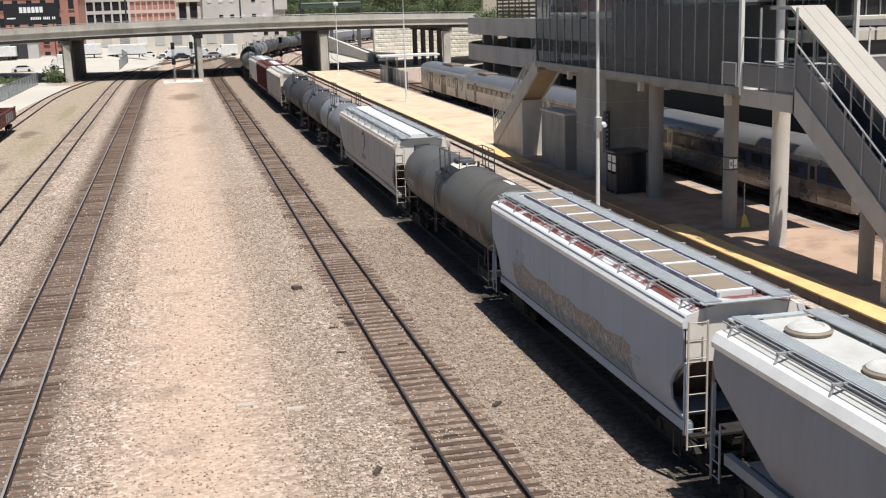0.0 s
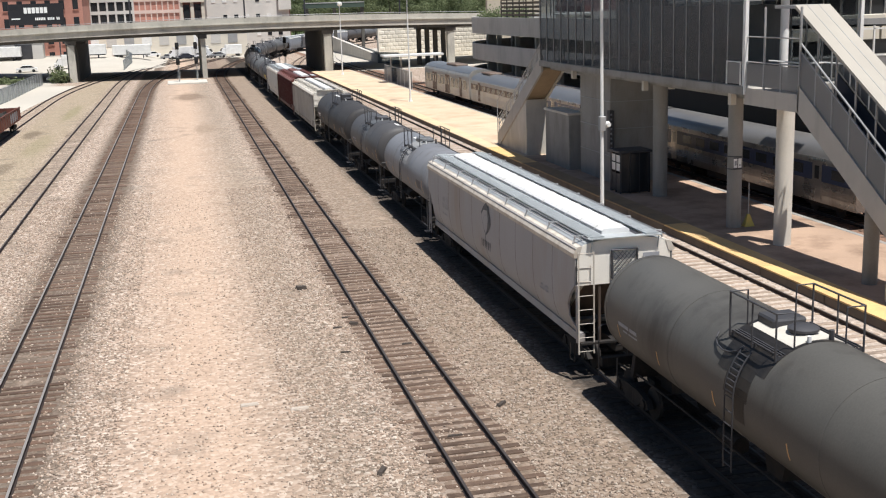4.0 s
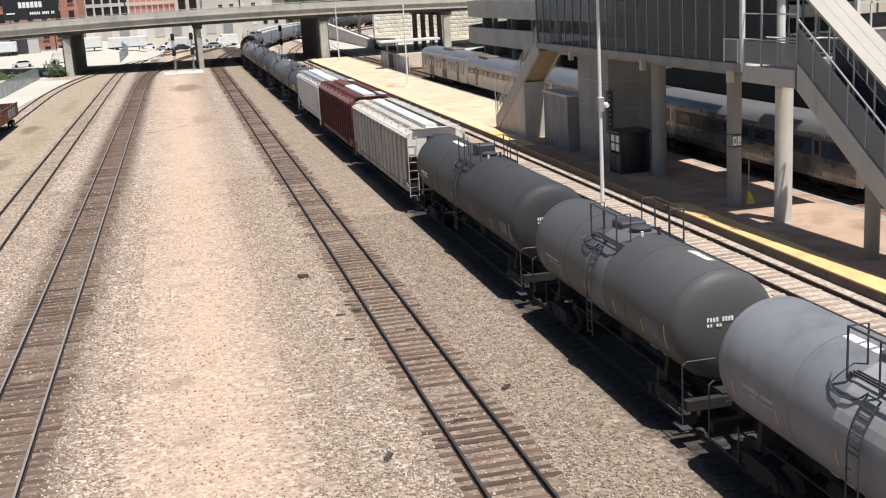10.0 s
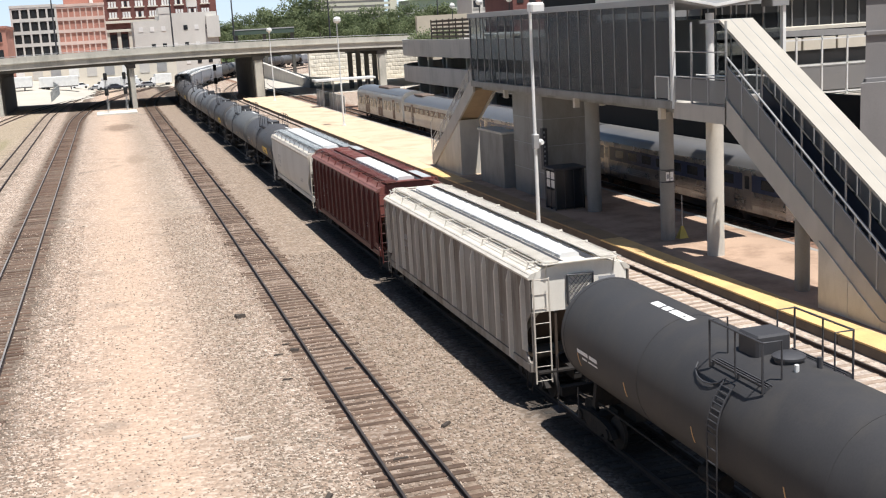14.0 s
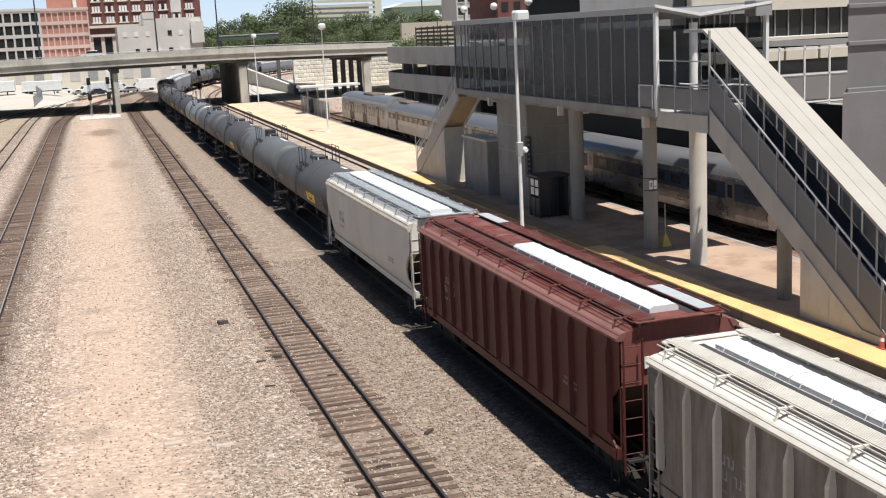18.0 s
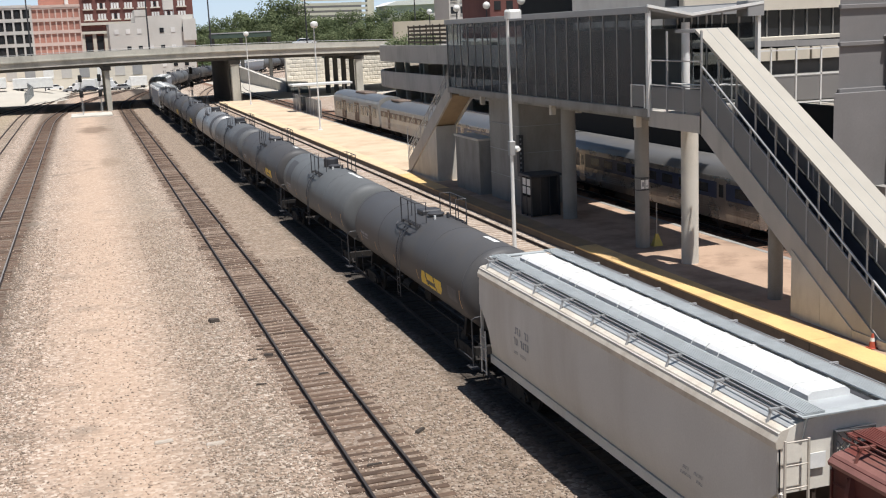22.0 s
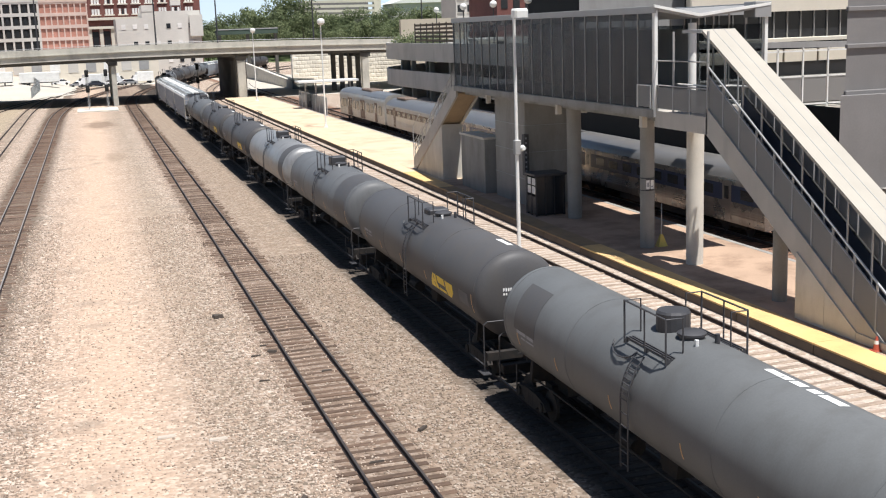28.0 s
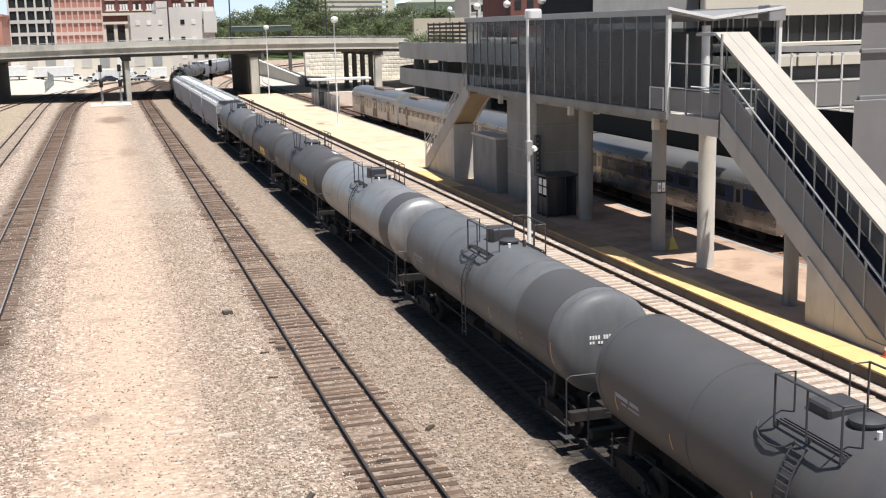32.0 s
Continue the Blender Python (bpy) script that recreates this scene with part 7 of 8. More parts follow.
def tree(h, w, seed):
    """A trunk with limbs and a crown of many small leaf clumps that reaches low."""
    rnd = random.Random(seed)
    root = thing("tree", "leafy green tree on the far hillside", "tree", None, "far trees")
    tr = Mesh().pipe([(0, 0, -1), (0.2, 0, h * 0.3), (0, 0.1, h * 0.55)], 0.35, 8, r1=0.15)
    for i in range(5):
        a = TAU * i / 5 + rnd.uniform(-0.4, 0.4)
        tr.pipe([(0, 0, h * 0.35), (math.cos(a) * w * 0.3, math.sin(a) * w * 0.3, h * rnd.uniform(0.5, 0.8))], 0.14, 6, r1=0.05)
    part("trunk", tr, BARK, root)
    crown = Mesh()
    lobes = [(rnd.gauss(0, w * 0.24), rnd.gauss(0, w * 0.2), h * rnd.uniform(0.22, 0.86), w * rnd.uniform(0.15, 0.27)) for _ in range(16)]
    for cx, cy, cz, cr in lobes:
        for _ in range(230):
            out = Vector((rnd.gauss(0, 1), rnd.gauss(0, 1), rnd.gauss(0.15, 0.9))).normalized()
            p = Vector((cx, cy, cz)) + out * cr * rnd.uniform(0.6, 1.12)
            n = (out + Vector((rnd.gauss(0, 0.35), rnd.gauss(0, 0.35), rnd.gauss(0, 0.35)))).normalized()
            u = n.orthogonal().normalized()
            v = n.cross(u)
            a, s = rnd.uniform(0, TAU), rnd.uniform(0.17, 0.40) * w / 12
            u, v = u * math.cos(a) + v * math.sin(a), v * math.cos(a) - u * math.sin(a)
            crown.add([p - u * s, p + v * s * 0.8, p + u * s, p - v * s * 0.7 + n * s * 0.25], [(0, 1, 2, 3)])
    part("crown", crown, LEAF, root)
    return root


def hill_z(x, y):
    return max(0.0, min(22.0, (y - 480) * 0.045)) * (0.55 + 0.45 * math.exp(-((x - 105) / 60) ** 2))


hm, nx, ny = Mesh(), 21, 15
_vs = [(20 + 18 * i, 480 + 30 * j, hill_z(20 + 18 * i, 480 + 30 * j) - (0.3 if j == 0 else 0)) for j in range(ny) for i in range(nx)]
hm.add(_vs, [(j * nx + i, j * nx + i + 1, (j + 1) * nx + i + 1, (j + 1) * nx + i) for j in range(ny - 1) for i in range(nx - 1)])
solid("hillside", hm, surface("grassy slope", (0.08, 0.11, 0.04), 0.25, 0.05, 0.95, grain=1, place="World"), "green grassy hillside far away", "hill", kind="structure", smooth=True)
_kinds = [tree(12 + 1.6 * k, 13 + 1.2 * (k % 3), 100 + k) for k in range(6)]
_r = random.Random(3)
_spots = []
for row in range(3):
    for i in range(21):
        _spots.append((34 + i * 9.5 + row * 4 + _r.uniform(-3, 3), 500 + row * 42 + _r.uniform(-10, 10)))
for i, (tx, ty) in enumerate(_spots):
    m = pose(tx, ty, hill_z(tx, ty) - 0.4, 0, 0, _r.uniform(0, 360))
    if i < 6:
        _kinds[i].matrix_basis = m
    else:
        copy_thing(_kinds[i % 6], m)
for tx, ty, k, m in ((74.0, 520.0, 1, 1.75), (66.0, 535.0, 3, 1.45), (82.0, 515.0, 5, 1.4), (58.0, 520.0, 0, 1.2), (96.0, 525.0, 2, 1.25), (140.0, 505.0, 4, 1.2)):
    copy_thing(_kinds[k], pose(tx, ty, hill_z(tx, ty) - 0.4, 0, 0, tx * 7) @ Matrix.Scale(m, 4))
fg = thing("far_garage", "pale far-off parking structure on the hill", "garage")
part("core", Mesh().box(140, 191, 818, 840, 0, 34), STONE, fg)
for i in range(5):
    part("floor_band", Mesh().loft([[(133 + i * 3, 815 - i, 22.5 + i * 3.3), (133 + i * 3, 817 - i, 22.5 + i * 3.3), (133 + i * 3, 817 - i, 24.3 + i * 3.3), (133 + i * 3, 815 - i, 24.3 + i * 3.3)], [(191, 799, 21.5 + i * 3.3), (191, 801, 21.5 + i * 3.3), (191, 801, 23.3 + i * 3.3), (191, 799, 23.3 + i * 3.3)]]), CREAM_WALL, fg)
part("stair_tower", Mesh().box(191, 196, 800, 806, 0, 37), CREAM_WALL, fg)
fb = thing("far_house", "pale house with a white roof on the far hill", "house")
part("wall", Mesh().box(205, 250, 800, 830, 0, 30), PALE_WALL, fb)
part("roof", Mesh().prism([(203, 30), (252, 30), (246, 34), (212, 33)], "y", 798, 832), STEEL_WHITE, fb)


def backdrop():
    mt, nt, b, node, link = shader("pale summer sky")
    b.inputs["Base Color"].default_value = (0, 0, 0, 1)
    b.inputs["Specular IOR Level"].default_value = 0
    pos, ramp, mr = node("ShaderNodeNewGeometry"), node("ShaderNodeValToRGB"), node("ShaderNodeMapRange")
    xyz = node("ShaderNodeSeparateXYZ")
    link(pos.outputs["Position"], xyz.inputs[0]), link(xyz.outputs[2], mr.inputs["Value"])
    mr.inputs["From Min"].default_value, mr.inputs["From Max"].default_value = 0, 420
    ramp.color_ramp.elements[0].color, ramp.color_ramp.elements[1].color = (0.66, 0.77, 0.86, 1), (0.36, 0.58, 0.85, 1)
    link(mr.outputs[0], ramp.inputs["Fac"]), link(ramp.outputs[0], b.inputs["Emission Color"])
    b.inputs["Emission Strength"].default_value = 0.85
    m = Mesh().add([(-1600, 3000, -5), (3200, 3000, -5), (3200, 3000, 500), (-1600, 3000, 500)], [(0, 1, 2, 3)])
    solid("backdrop", m, mt, "pale blue hazy summer sky", "sky", kind="structure")


backdrop()

# ---- yards beyond and beside the viaduct ----
LOT = surface("bleached concrete lot", (0.47, 0.435, 0.375), 0.1, 0.05, 0.9, grain=2, place="World", dirt=(0.40, 0.36, 0.30), dirt_scale=0.08, dirt_amount=0.5)


def yard_z(y, x=-60.0):
    """The yard beyond the viaduct climbs away from the tracks, and falls to them along its east side."""
    return 0.03 + max(0.0, min(y, 322) - 254) * 0.047 * max(0.0, min(1.0, (-10.0 - x) / 13.0))


_xs, _ys = (-120, -60, -23, -16.5, -10), (250, 254, 271, 288, 305, 322, 331)
solid("yard", Mesh().add([(x, y, yard_z(y, x) if x < -10 and y > 250 else -0.02) for y in _ys for x in _xs], [(j * 5 + i, j * 5 + i + 1, j * 5 + i + 6, j * 5 + i + 5) for j in range(6) for i in range(4)]), LOT, "bleached concrete yard that climbs beyond the viaduct", "yard", kind="structure")
solid("dock_apron", Mesh().box(-9.9, 12, 308, 322, 0, 0.04), LOT, "pale concrete apron before the loading dock", "yard", kind="structure")
solid("east_yard", Mesh().box(26, 120, 216, 330, 0, 0.05), LOT, "bleached concrete yard beside the retaining wall", "yard", kind="structure")
solid("access_road", Mesh().prism([(-29.0, 60), (-27.2, 160), (-25.0, 208), (-35, 212), (-36, 160), (-38, 60)], "z", 0, 0.04), LOT, "pale dusty access road beside the spur", "road", kind="structure")


def trailer(x, y, rz=0.0):
    root = thing("semi_trailer", "white box semi-trailer parked in the yard", "trailer", pose(x, y, yard_z(y, x), 0, 0, rz), "parked trailers")
    part("box", Mesh().bevel_box(-4.6, 4.6, -1.25, 1.25, 0.95, 3.3, 0.06), STEEL_WHITE, root)
    part("chassis", Mesh().box(-4.4, 4.4, -0.5, 0.5, 0.7, 0.95), STEEL_DARK, root)
    for wx in (-3.8, -2.7):
        for wy in (-1.0, 1.0):
            part("wheel", Mesh().tube((wx, wy - 0.15, 0.42), (wx, wy + 0.15, 0.42), 0.42, 14), BLACK, root)
    for wy in (-0.8, 0.8):
        part("landing_leg", Mesh().box(2.6, 2.8, wy - 0.1, wy + 0.1, 0.0, 0.75), STEEL_DARK, root)


for x, y in ((-29, 292), (-18.5, 296), (-49, 294)):
    trailer(x, y, 0)


def parked_car(x, y, rz, paint, z=0.05, group="parked cars", label="parked car on the pale yard"):
    root = thing("car", label, "car", pose(x, y, z, 0, 0, rz), group)
    prof = [(-2.2, 0.35), (-2.25, 0.75), (-1.9, 0.9), (-1.35, 0.98), (-0.75, 1.42), (0.75, 1.45), (1.6, 1.0), (2.2, 0.85), (2.25, 0.35)]
    part("body", Mesh().prism([(a, b if b < 1.0 else 0.98) for a, b in prof], "y", -0.88, 0.88), paint, root)
    part("cabin", Mesh().loft([[(-1.4, -0.84, 0.97), (1.5, -0.84, 0.97), (1.5, 0.84, 0.97), (-1.4, 0.84, 0.97)], [(-0.8, -0.68, 1.42), (0.75, -0.68, 1.42), (0.75, 0.68, 1.42), (-0.8, 0.68, 1.42)]]), GLASS_DARK, root)
    part("roof", Mesh().bevel_box(-0.85, 0.8, -0.7, 0.7, 1.41, 1.47, 0.03), paint, root)
    for wx in (-1.4, 1.4):
        for wy in (-0.8, 0.8):
            part("wheel", Mesh().tube((wx, wy - 0.1, 0.32), (wx, wy + 0.1, 0.32), 0.32, 14), BLACK, root)
    return root


CAR_WHITE = surface("white car paint", (0.75, 0.75, 0.75), 0.03, 0.5, 0.3, bump=0)
CAR_SILVER = surface("silver car paint", (0.40, 0.41, 0.43), 0.05, 0.5, 0.3, 0.5, bump=0)
CAR_DARK = surface("dark car paint", (0.03, 0.035, 0.05), 0.05, 0.5, 0.3, bump=0)
parked_car(-39.5, 262, 5, CAR_WHITE, yard_z(262))
parked_car(-29.5, 226, 3, CAR_SILVER, 0.0, label="silver car in the shade of the viaduct")
parked_car(-38.5, 178, 70, CAR_WHITE, 0.0, label="white car beside the chain fence")
parked_car(-40.5, 186, 80, CAR_DARK, 0.0, label="dark car beside the chain fence")
for i in range(5):
    parked_car(-14 + i * 4.2, 310 + i % 2, 8 * i, (CAR_WHITE, CAR_SILVER, CAR_DARK)[i % 3], yard_z(310 + i % 2, -14 + i * 4.2) + 0.01)
shop = thing("workshop", "low grey workshop with a dark roller door", "building")
part("wall", Mesh().box(-58, -39.5, 296, 300, 0, 7), FRAME_WALL, shop)
part("roller_door", Mesh().box(-46, -42, 295.9, 296.05, 2.1, 5.6), STEEL_DARK, shop)
part("roof", Mesh().box(-58.5, -39, 295.5, 300.5, 7, 7.4), STEEL_WHITE, shop)


def chain_fence(pts, h, label, rise=lambda y: 0.0):
    root = thing("chain_fence", label, "fence")
    for (xa, ya), (xb, yb) in zip(pts, pts[1:]):
        n = max(1, int(math.hypot(xb - xa, yb - ya) / 3))
        for i in range(n):
            f, g = i / n, (i + 1) / n
            x, y, x2, y2 = xa + (xb - xa) * f, ya + (yb - ya) * f, xa + (xb - xa) * g, ya + (yb - ya) * g
            z, z2 = rise(y), rise(y2)
            part("post", Mesh().tube((x, y, z), (x, y, z + h), 0.05, 6), GALV, root)
            part("mesh_panel", Mesh().loft([[(x, y - 0.01, z + 0.05), (x, y + 0.01, z + 0.05), (x, y + 0.01, z + h - 0.05), (x, y - 0.01, z + h - 0.05)], [(x2, y2 - 0.01, z2 + 0.05), (x2, y2 + 0.01, z2 + 0.05), (x2, y2 + 0.01, z2 + h - 0.05), (x2, y2 - 0.01, z2 + h - 0.05)]]), FENCE, root)
            part("top_rail", Mesh().tube((x, y, z + h), (x2, y2, z2 + h), 0.03, 5), GALV, root)
    return root


FENCE = glass("chain link", (0.40, 0.41, 0.41), 0.7, 0.55)
chain_fence([(-33.0, 150), (-31.8, 176), (-31.4, 217)], 2.2, "grey chain-link fence along the dusty road")
chain_fence([(-19, 258), (-18, 280), (-20, 296)], 2.2, "chain-link fence round the pale yard", lambda y: yard_z(y, -19))
chain_fence([(40.5, 330), (36.0, 262), (34.5, 243), (37.5, 234)], 2.4, "chain-link fence on the pale ramp wall")
rw = thing("retaining_wall", "pale retaining wall of rounded stone blocks", "wall", kind="structure")
STONE_CREAM = surface("cream split-face stone", (0.80, 0.74, 0.63), 0.12, 0.5, 0.9, grain=6, rand=0.12)
part("wall_core", Mesh().box(38, 110, 262, 264, 0, 7.4), STONE_CREAM, rw)
BLOCK = Mesh().loft([[(0.02, 0, 0.02), (1.2, 0, 0.02), (1.2, 0, 0.86), (0.02, 0, 0.86)], [(0.2, -0.06, 0.16), (1.0, -0.06, 0.16), (1.0, -0.06, 0.7), (0.2, -0.06, 0.7)]]).data("stone_block", STONE_CREAM)
_r = random.Random(4)
for i in range(8):
    for j in range(28):
        x, z = 38.2 + j * 1.25 + (0.62 if i % 2 else 0), 0.1 + i * 0.9
        part("stone_block", BLOCK, STONE_CREAM, rw, at=pose(x, 261.98, z))
part("ramp_wall", Mesh().prism([(243, 0), (330, 0), (330, 4.5), (243, 1.6)], "x", 34.6, 35.4), CONCRETE_PALE, rw)

# ---- shelter at the platform's end ----
sh = thing("platform_shelter", "thin flat-roofed open shelter at the platform's end", "shelter")
part("roof", Mesh().bevel_box(23.2, 32.5, 171.0, 174.5, 4.3, 4.6, 0.03), STEEL_WHITE, sh)
for x in (24.4, 26.0, 31.4):
    part("post", Mesh().box(x, x + 0.2, 172.5, 172.7, 0, 4.3), STEEL_GREY, sh)
part("screen", Mesh().box(24.6, 25.9, 172.5, 172.56, 0.5, 2.6), GLASS, sh)
fc = chain_fence([(25.2, 160), (25.6, 185)], 2.6, "low fence beside the far platform track")


# ---- gondola with scrap on the spur ----
GON_RED = car_paint("rusty brown gondola paint", (0.15, 0.055, 0.04), 0.2, (0.07, 0.03, 0.025), 0.6)
SCRAP = surface("dark tangled scrap", (0.035, 0.035, 0.032), 0.4, 1.0, 0.8, 0.3, dirt=(0.10, 0.06, 0.04), dirt_scale=2)
gon = thing("gondola_car", "rusty brown gondola car on the spur", "gondola", pose(-25.5, 119.5, RAIL_Z))
part("side", Mesh().box(-1.55, -1.45, -9, 9, 1.1, 2.35), GON_RED, gon)
part("side", Mesh().box(1.45, 1.55, -9, 9, 1.1, 2.35), GON_RED, gon)
part("end", Mesh().box(-1.45, 1.45, 8.9, 9.0, 1.1, 2.35), GON_RED, gon)
part("end", Mesh().box(-1.45, 1.45, -9.0, -8.9, 1.1, 2.35), GON_RED, gon)
part("floor", Mesh().box(-1.45, 1.45, -8.9, 8.9, 1.05, 1.2), GON_RED, gon)
part("centre_sill", Mesh().box(-0.3, 0.3, -9.2, 9.2, 0.7, 1.05), TRUCK_IRON, gon)
for i in range(12):
    for x in (-1.6, 1.55):
        part("stake", Mesh().box(x, x + 0.05, -8.6 + i * 1.55, -8.45 + i * 1.55, 1.1, 2.35), GON_RED, gon)
for x in (-1.58, 1.46):
    part("top_rim", Mesh().box(x, x + 0.12, -9.05, 9.05, 2.35, 2.45), GON_RED, gon)
part("graffiti_patch", Mesh().box(1.552, 1.562, 1.5, 6.5, 1.3, 2.2), GREY_MARK, gon)
running_gear(gon, 9.75, 2.4)
_r = random.Random(21)
for i in range(9):
    y, a = -7 + i * 1.75, _r.uniform(-40, 40)
    m = Mesh()
    hh = _r.uniform(0.7, 1.3)
    m.loft([[(-1.0, -0.7, 0), (1.0, -0.6, 0), (0.9, 0.7, 0), (-0.9, 0.8, 0)], [(-1.1, -0.5, hh * 0.5), (0.8, -0.9, hh * 0.6), (1.0, 0.6, hh * 0.5), (-0.6, 0.9, hh * 0.6)], [(-0.3, -0.3, hh), (0.4, -0.4, hh * 0.9), (0.5, 0.4, hh), (-0.3, 0.3, hh * 1.1)]])
    m.pipe([(-0.8, 0, hh * 0.3), (0.2, 0.5, hh * 0.9), (0.9, 1.0, hh * 1.15)], 0.1, 5)
    solid("scrap_heap", m, SCRAP, "dark tangled scrap metal lying in the gondola", "scrap", "scrap in the gondola", at=pose(-25.5, 119.5 + y, RAIL_Z + 1.18, 0, 0, a))

for _y, _w, _h in ((114.6, 1.5, 2.6), (118.0, 1.7, 3.1), (121.6, 1.5, 2.8)):
    _m = Mesh().loft([[(-0.55, -_w, 0), (0.45, -_w, 0), (0.45, _w * 0.2, 0), (-0.55, _w * 0.2, 0)], [(-0.3, -_w * 0.5, _h * 0.6), (0.55, -_w * 0.5, _h * 0.6), (0.55, _w * 0.6, _h * 0.55), (-0.3, _w * 0.6, _h * 0.55)],
                      [(0.2, _w * 0.2, _h), (0.6, _w * 0.2, _h), (0.6, _w * 0.95, _h * 0.95), (0.2, _w * 0.95, _h * 0.95)]])
    solid("scrap_plate", _m, SCRAP, "large dark leaning plate of scrap steel in the gondola", "scrap", "scrap in the gondola", at=pose(-25.6, _y, RAIL_Z + 1.19, 0, 0, 6))

# ---- far clutter ----
def street_lamp(x, h=9.5, arm=True):
    root = thing("street_lamp", "dark thin street lamp pole on the viaduct", "street lamp", pose(x, via_line(x) + 4.0, via_z(x) + 2.07), "street lamps on the viaduct")
    part("pole", Mesh().tube((0, 0, 0), (0, 0, h), 0.16, 8, r1=0.11), STEEL_DARK, root)
    part("arm", Mesh().pipe([(0, 0, h), (0.9, 0.6, h + 0.5), (2.0, 1.2, h + 0.5)], 0.06, 6), STEEL_DARK, root)
    part("lamp_head", Mesh().bevel_box(1.8, 2.5, 1.0, 1.4, h + 0.4, h + 0.55, 0.04), STEEL_GREY, root)


for _x in (-62, -41.5, -15.2, 5.4, 16.6, 35.2, 59):
    street_lamp(_x, 11.0)
fbr = thing("far_bridge", "dark green steel bridge between the trees", "bridge")
part("girder", Mesh().box(28.5, 46, 330, 333, 12.0, 13.3), surface("dark green steel", (0.05, 0.075, 0.06), 0.2, 0.3, 0.7), fbr)
part("rail", Mesh().box(28.5, 46, 329.9, 330, 13.3, 13.6), STEEL_GREY, fbr)
for _x in (29, 37, 45):
    part("pier", Mesh().box(_x, _x + 0.9, 331, 332, 0, 12.0), VIADUCT_DARK, fbr)
dock = thing("loading_dock", "long low cream loading dock behind the yard", "building")
part("wall", Mesh().box(-33.0, 11.5, 322, 329, 0, 6.8), CREAM_WALL, dock)
part("roof", Mesh().box(-33.2, 11.7, 321.7, 329.2, 6.8, 7.1), PALE_WALL, dock)
for _i in range(9):
    part("dock_door", Mesh().box(-30.5 + _i * 4.6, -27.9 + _i * 4.6, 321.9, 322.02, 3.5, 5.9), (STEEL_WHITE, FRAME_WALL, STEEL_GREY)[_i % 3], dock)


def van(x, y, rz):
    root = thing("box_van", "white box van standing in the yard", "van", pose(x, y, yard_z(y, x) + 0.01, 0, 0, rz), "vans in the yard")
    part("box", Mesh().bevel_box(-2.0, 2.4, -1.1, 1.1, 0.7, 3.1, 0.06), STEEL_WHITE, root)
    part("cab", Mesh().prism([(-3.6, 0.5), (-2.02, 0.5), (-2.02, 2.3), (-2.7, 2.25), (-3.2, 1.45), (-3.6, 1.3)], "y", -1.0, 1.0), CAR_WHITE, root)
    part("windscreen", Mesh().prism([(-3.23, 1.45), (-2.74, 2.2), (-2.78, 2.23), (-3.29, 1.48)], "y", -0.85, 0.85), GLASS_DARK, root)
    for wx in (-2.9, 1.4):
        for wy in (-0.95, 0.95):
            part("wheel", Mesh().tube((wx, wy - 0.12, 0.4), (wx, wy + 0.12, 0.4), 0.4, 14), BLACK, root)


for _x, _y, _a in ((-6.5, 312, 20), (-1.5, 315, 160), (7.0, 316, 10), (-30.5, 266, 8)):
    van(_x, _y, _a)
_r = random.Random(61)


def bush(x, y, h, w, seed, label="dusty green bush beside the fence"):
    rnd = random.Random(seed)
    root = thing("bush", label, "bush", pose(x, y, 0), "bushes")
    m = Mesh()
    for i in range(5):
        a = TAU * i / 5
        m.pipe([(0, 0, 0), (math.cos(a) * w * 0.3, math.sin(a) * w * 0.3, h * 0.6)], 0.04, 5, r1=0.015)
    part("stems", m, BARK, root)
    c = Mesh()
    for _ in range(420):
        d = Vector((rnd.gauss(0, w * 0.33), rnd.gauss(0, w * 0.33), h * abs(rnd.gauss(0.5, 0.25))))
        u = Vector((rnd.gauss(0, 1), rnd.gauss(0, 1), rnd.gauss(0, 1))).normalized()
        v = u.orthogonal().normalized()
        q = rnd.uniform(0.14, 0.28)
        c.add([d - u * q, d + v * q * 0.6, d + u * q, d - v * q * 0.6], [(0, 1, 2, 3)])
    part("leaves", c, LEAF, root)
    return root


for _i in range(4):
    bush(-33.6 - _r.uniform(0, 6), 219.5 + _i * 1.3 + _r.uniform(-1, 1), _r.uniform(0.6, 1.3), _r.uniform(1.4, 2.4), 70 + _i)
for _x, _y in ((-28.4, 219.5), (-29.4, 221.5)):
    bush(_x, _y, 2.6, 2.0, int(_x * 10) + 900)
for _i in range(6):
    bush(39.2 + _i * 0.8, 172 - _i * 1.7, 2.8, 1.6, 140 + _i, "green planter shrub on the garage roof").location.z = 8.05

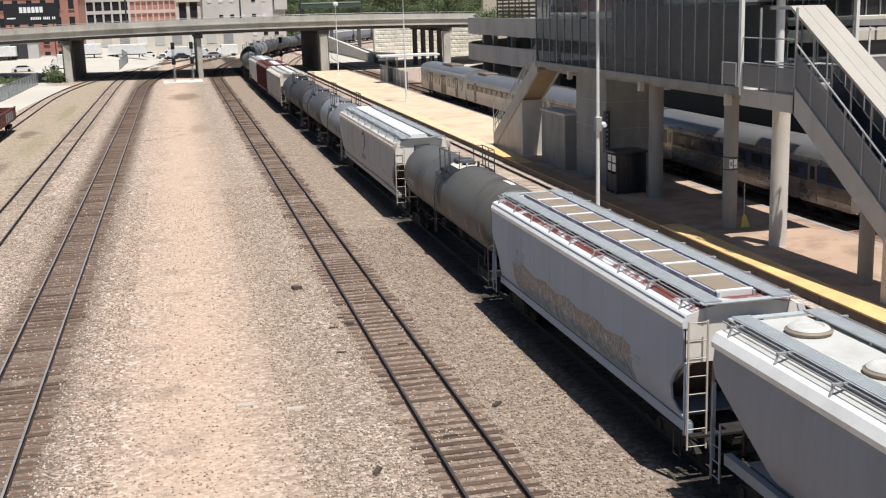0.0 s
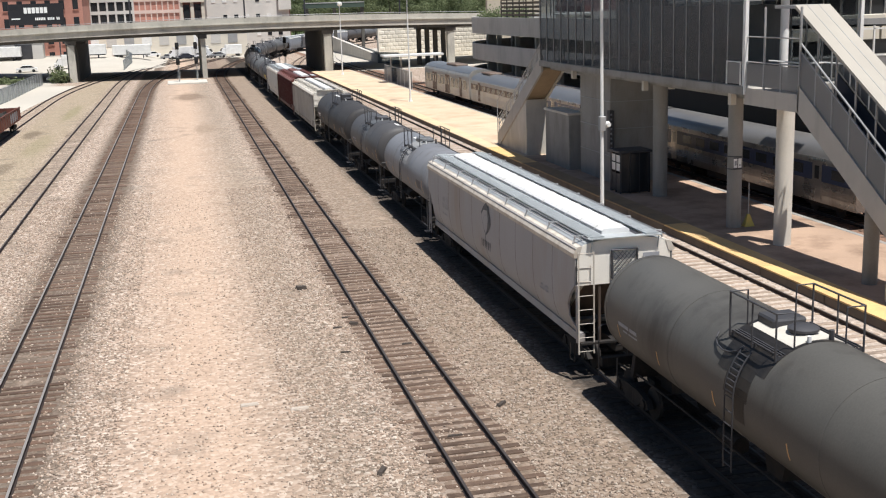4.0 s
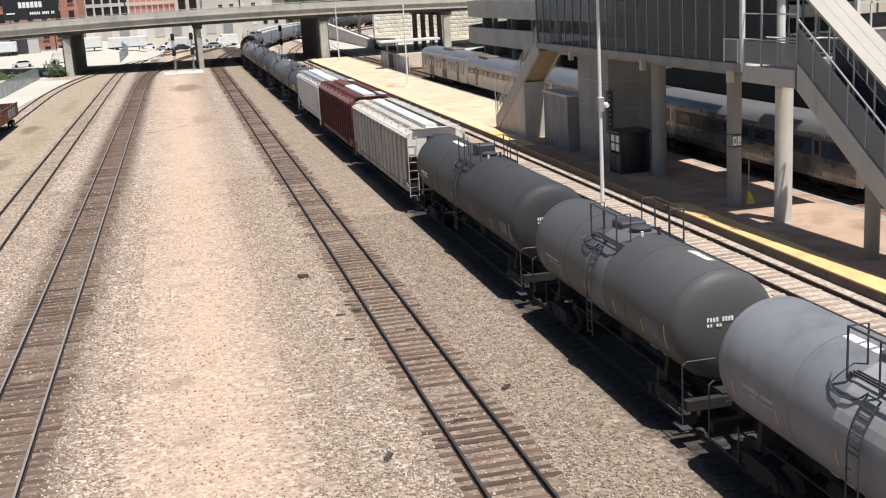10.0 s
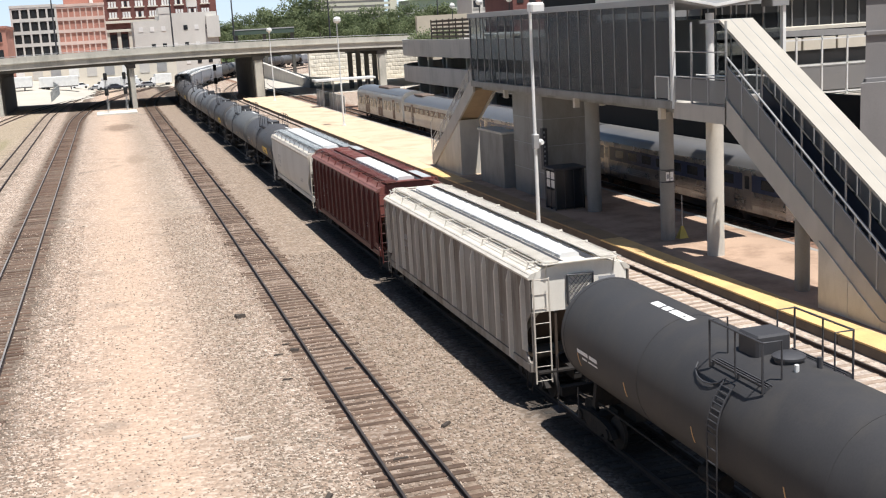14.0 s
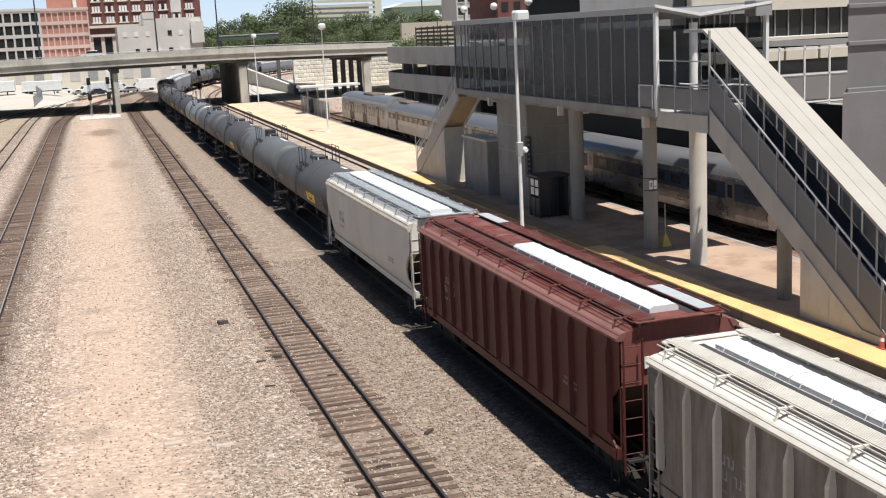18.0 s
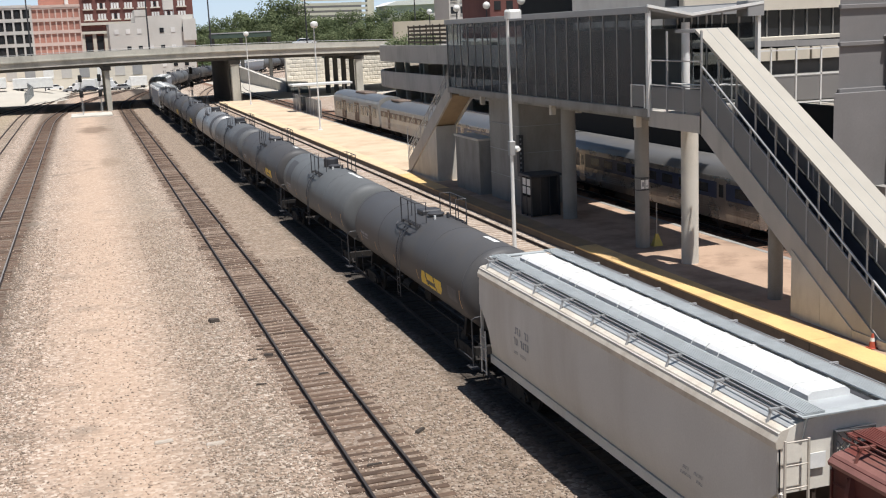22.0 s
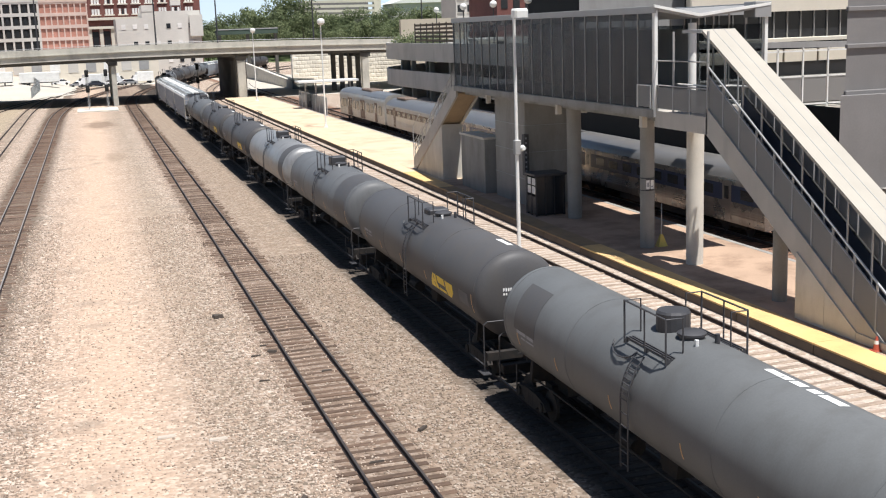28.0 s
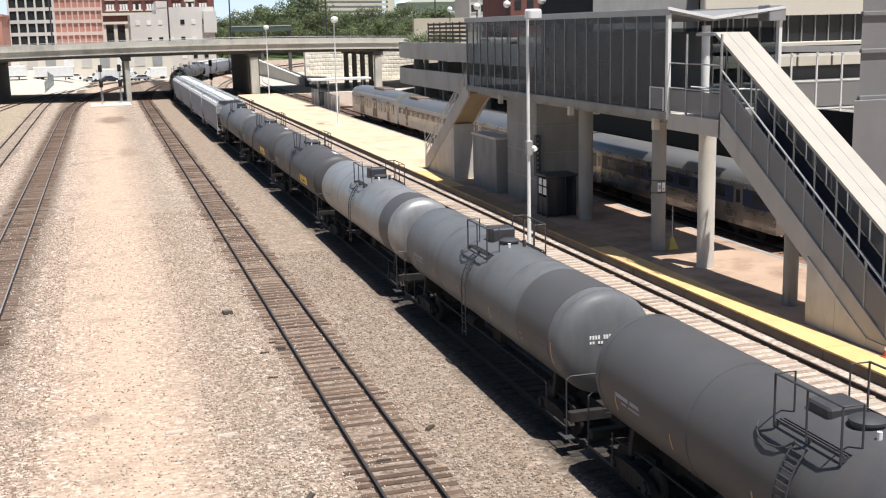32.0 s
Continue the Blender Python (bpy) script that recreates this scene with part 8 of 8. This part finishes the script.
# ---- debris on the ballast ----
DARK_WOOD = surface("charred wood scrap", (0.06, 0.048, 0.04), 0.3, 4, 0.9, bump=0.4)
PALE_STONE = surface("pale stone slab", (0.44, 0.38, 0.32), 0.15, 4, 0.9, bump=0.3)


def chunk(x, y, sx, sy, sz, rz, mat, label, name="wood_scrap"):
    rnd = random.Random(int(x * 100) + int(y * 10))
    m = Mesh().loft([[(-sx, -sy * 0.8, 0), (sx * 0.9, -sy, 0), (sx, sy * 0.7, 0), (-sx * 0.85, sy, 0)],
                     [(-sx * 0.9, -sy * 0.7, sz * 0.8), (sx * 0.8, -sy * 0.75, sz), (sx * 0.85, sy * 0.6, sz * 0.7), (-sx * 0.7, sy * 0.8, sz)]])
    return solid(name, m, mat, label, "debris", "debris on the ballast", at=pose(x, y, 0.01, 0, 0, rz))


for x, y, sx, sy, sz, rz in ((-2.5, 47.55, 0.22, 0.2, 0.16, 20), (1.79, 31.06, 0.24, 0.08, 0.08, 50), (-2.52, 27.2, 0.08, 0.3, 0.08, -25), (-1.3, 42.3, 0.2, 0.05, 0.05, 5),
                             (-1.15, 41.3, 0.18, 0.12, 0.1, -20), (-1.8, 41.0, 0.2, 0.06, 0.05, 10), (-1.95, 37.8, 0.2, 0.05, 0.05, 0), (-0.13, 29.0, 0.25, 0.06, 0.06, 4), (0.3, 38.1, 0.2, 0.07, 0.05, 8)):
    chunk(x, y, sx, sy, sz, rz, DARK_WOOD, "dark splintered wood scrap on the ballast")
for x, y in ((-5.55, 33.4), (-4.1, 32.6)):
    chunk(x, y, 0.3, 0.12, 0.05, 10, PALE_STONE, "pale flat stone slab on the ballast", "stone_slab")
ROAD_CAR = parked_car(-150, 222, 0, CAR_WHITE, 9.6, "cars on the viaduct", "white car driving over the viaduct")


# ---- everything that moves ----
def motions():
    for i, car in enumerate(CARS):
        walk(car, [(t, car_pose(i, t)) for t in range(0, 33, 1)])
    rows = []
    for t in range(0, 33, 2):
        x = -6.0 + 10.2 * (t - 18)
        rows.append((t, pose(x, via_line(x) + 5.0, via_z(x) + 2.07)))
    walk(ROAD_CAR, rows)


motions()
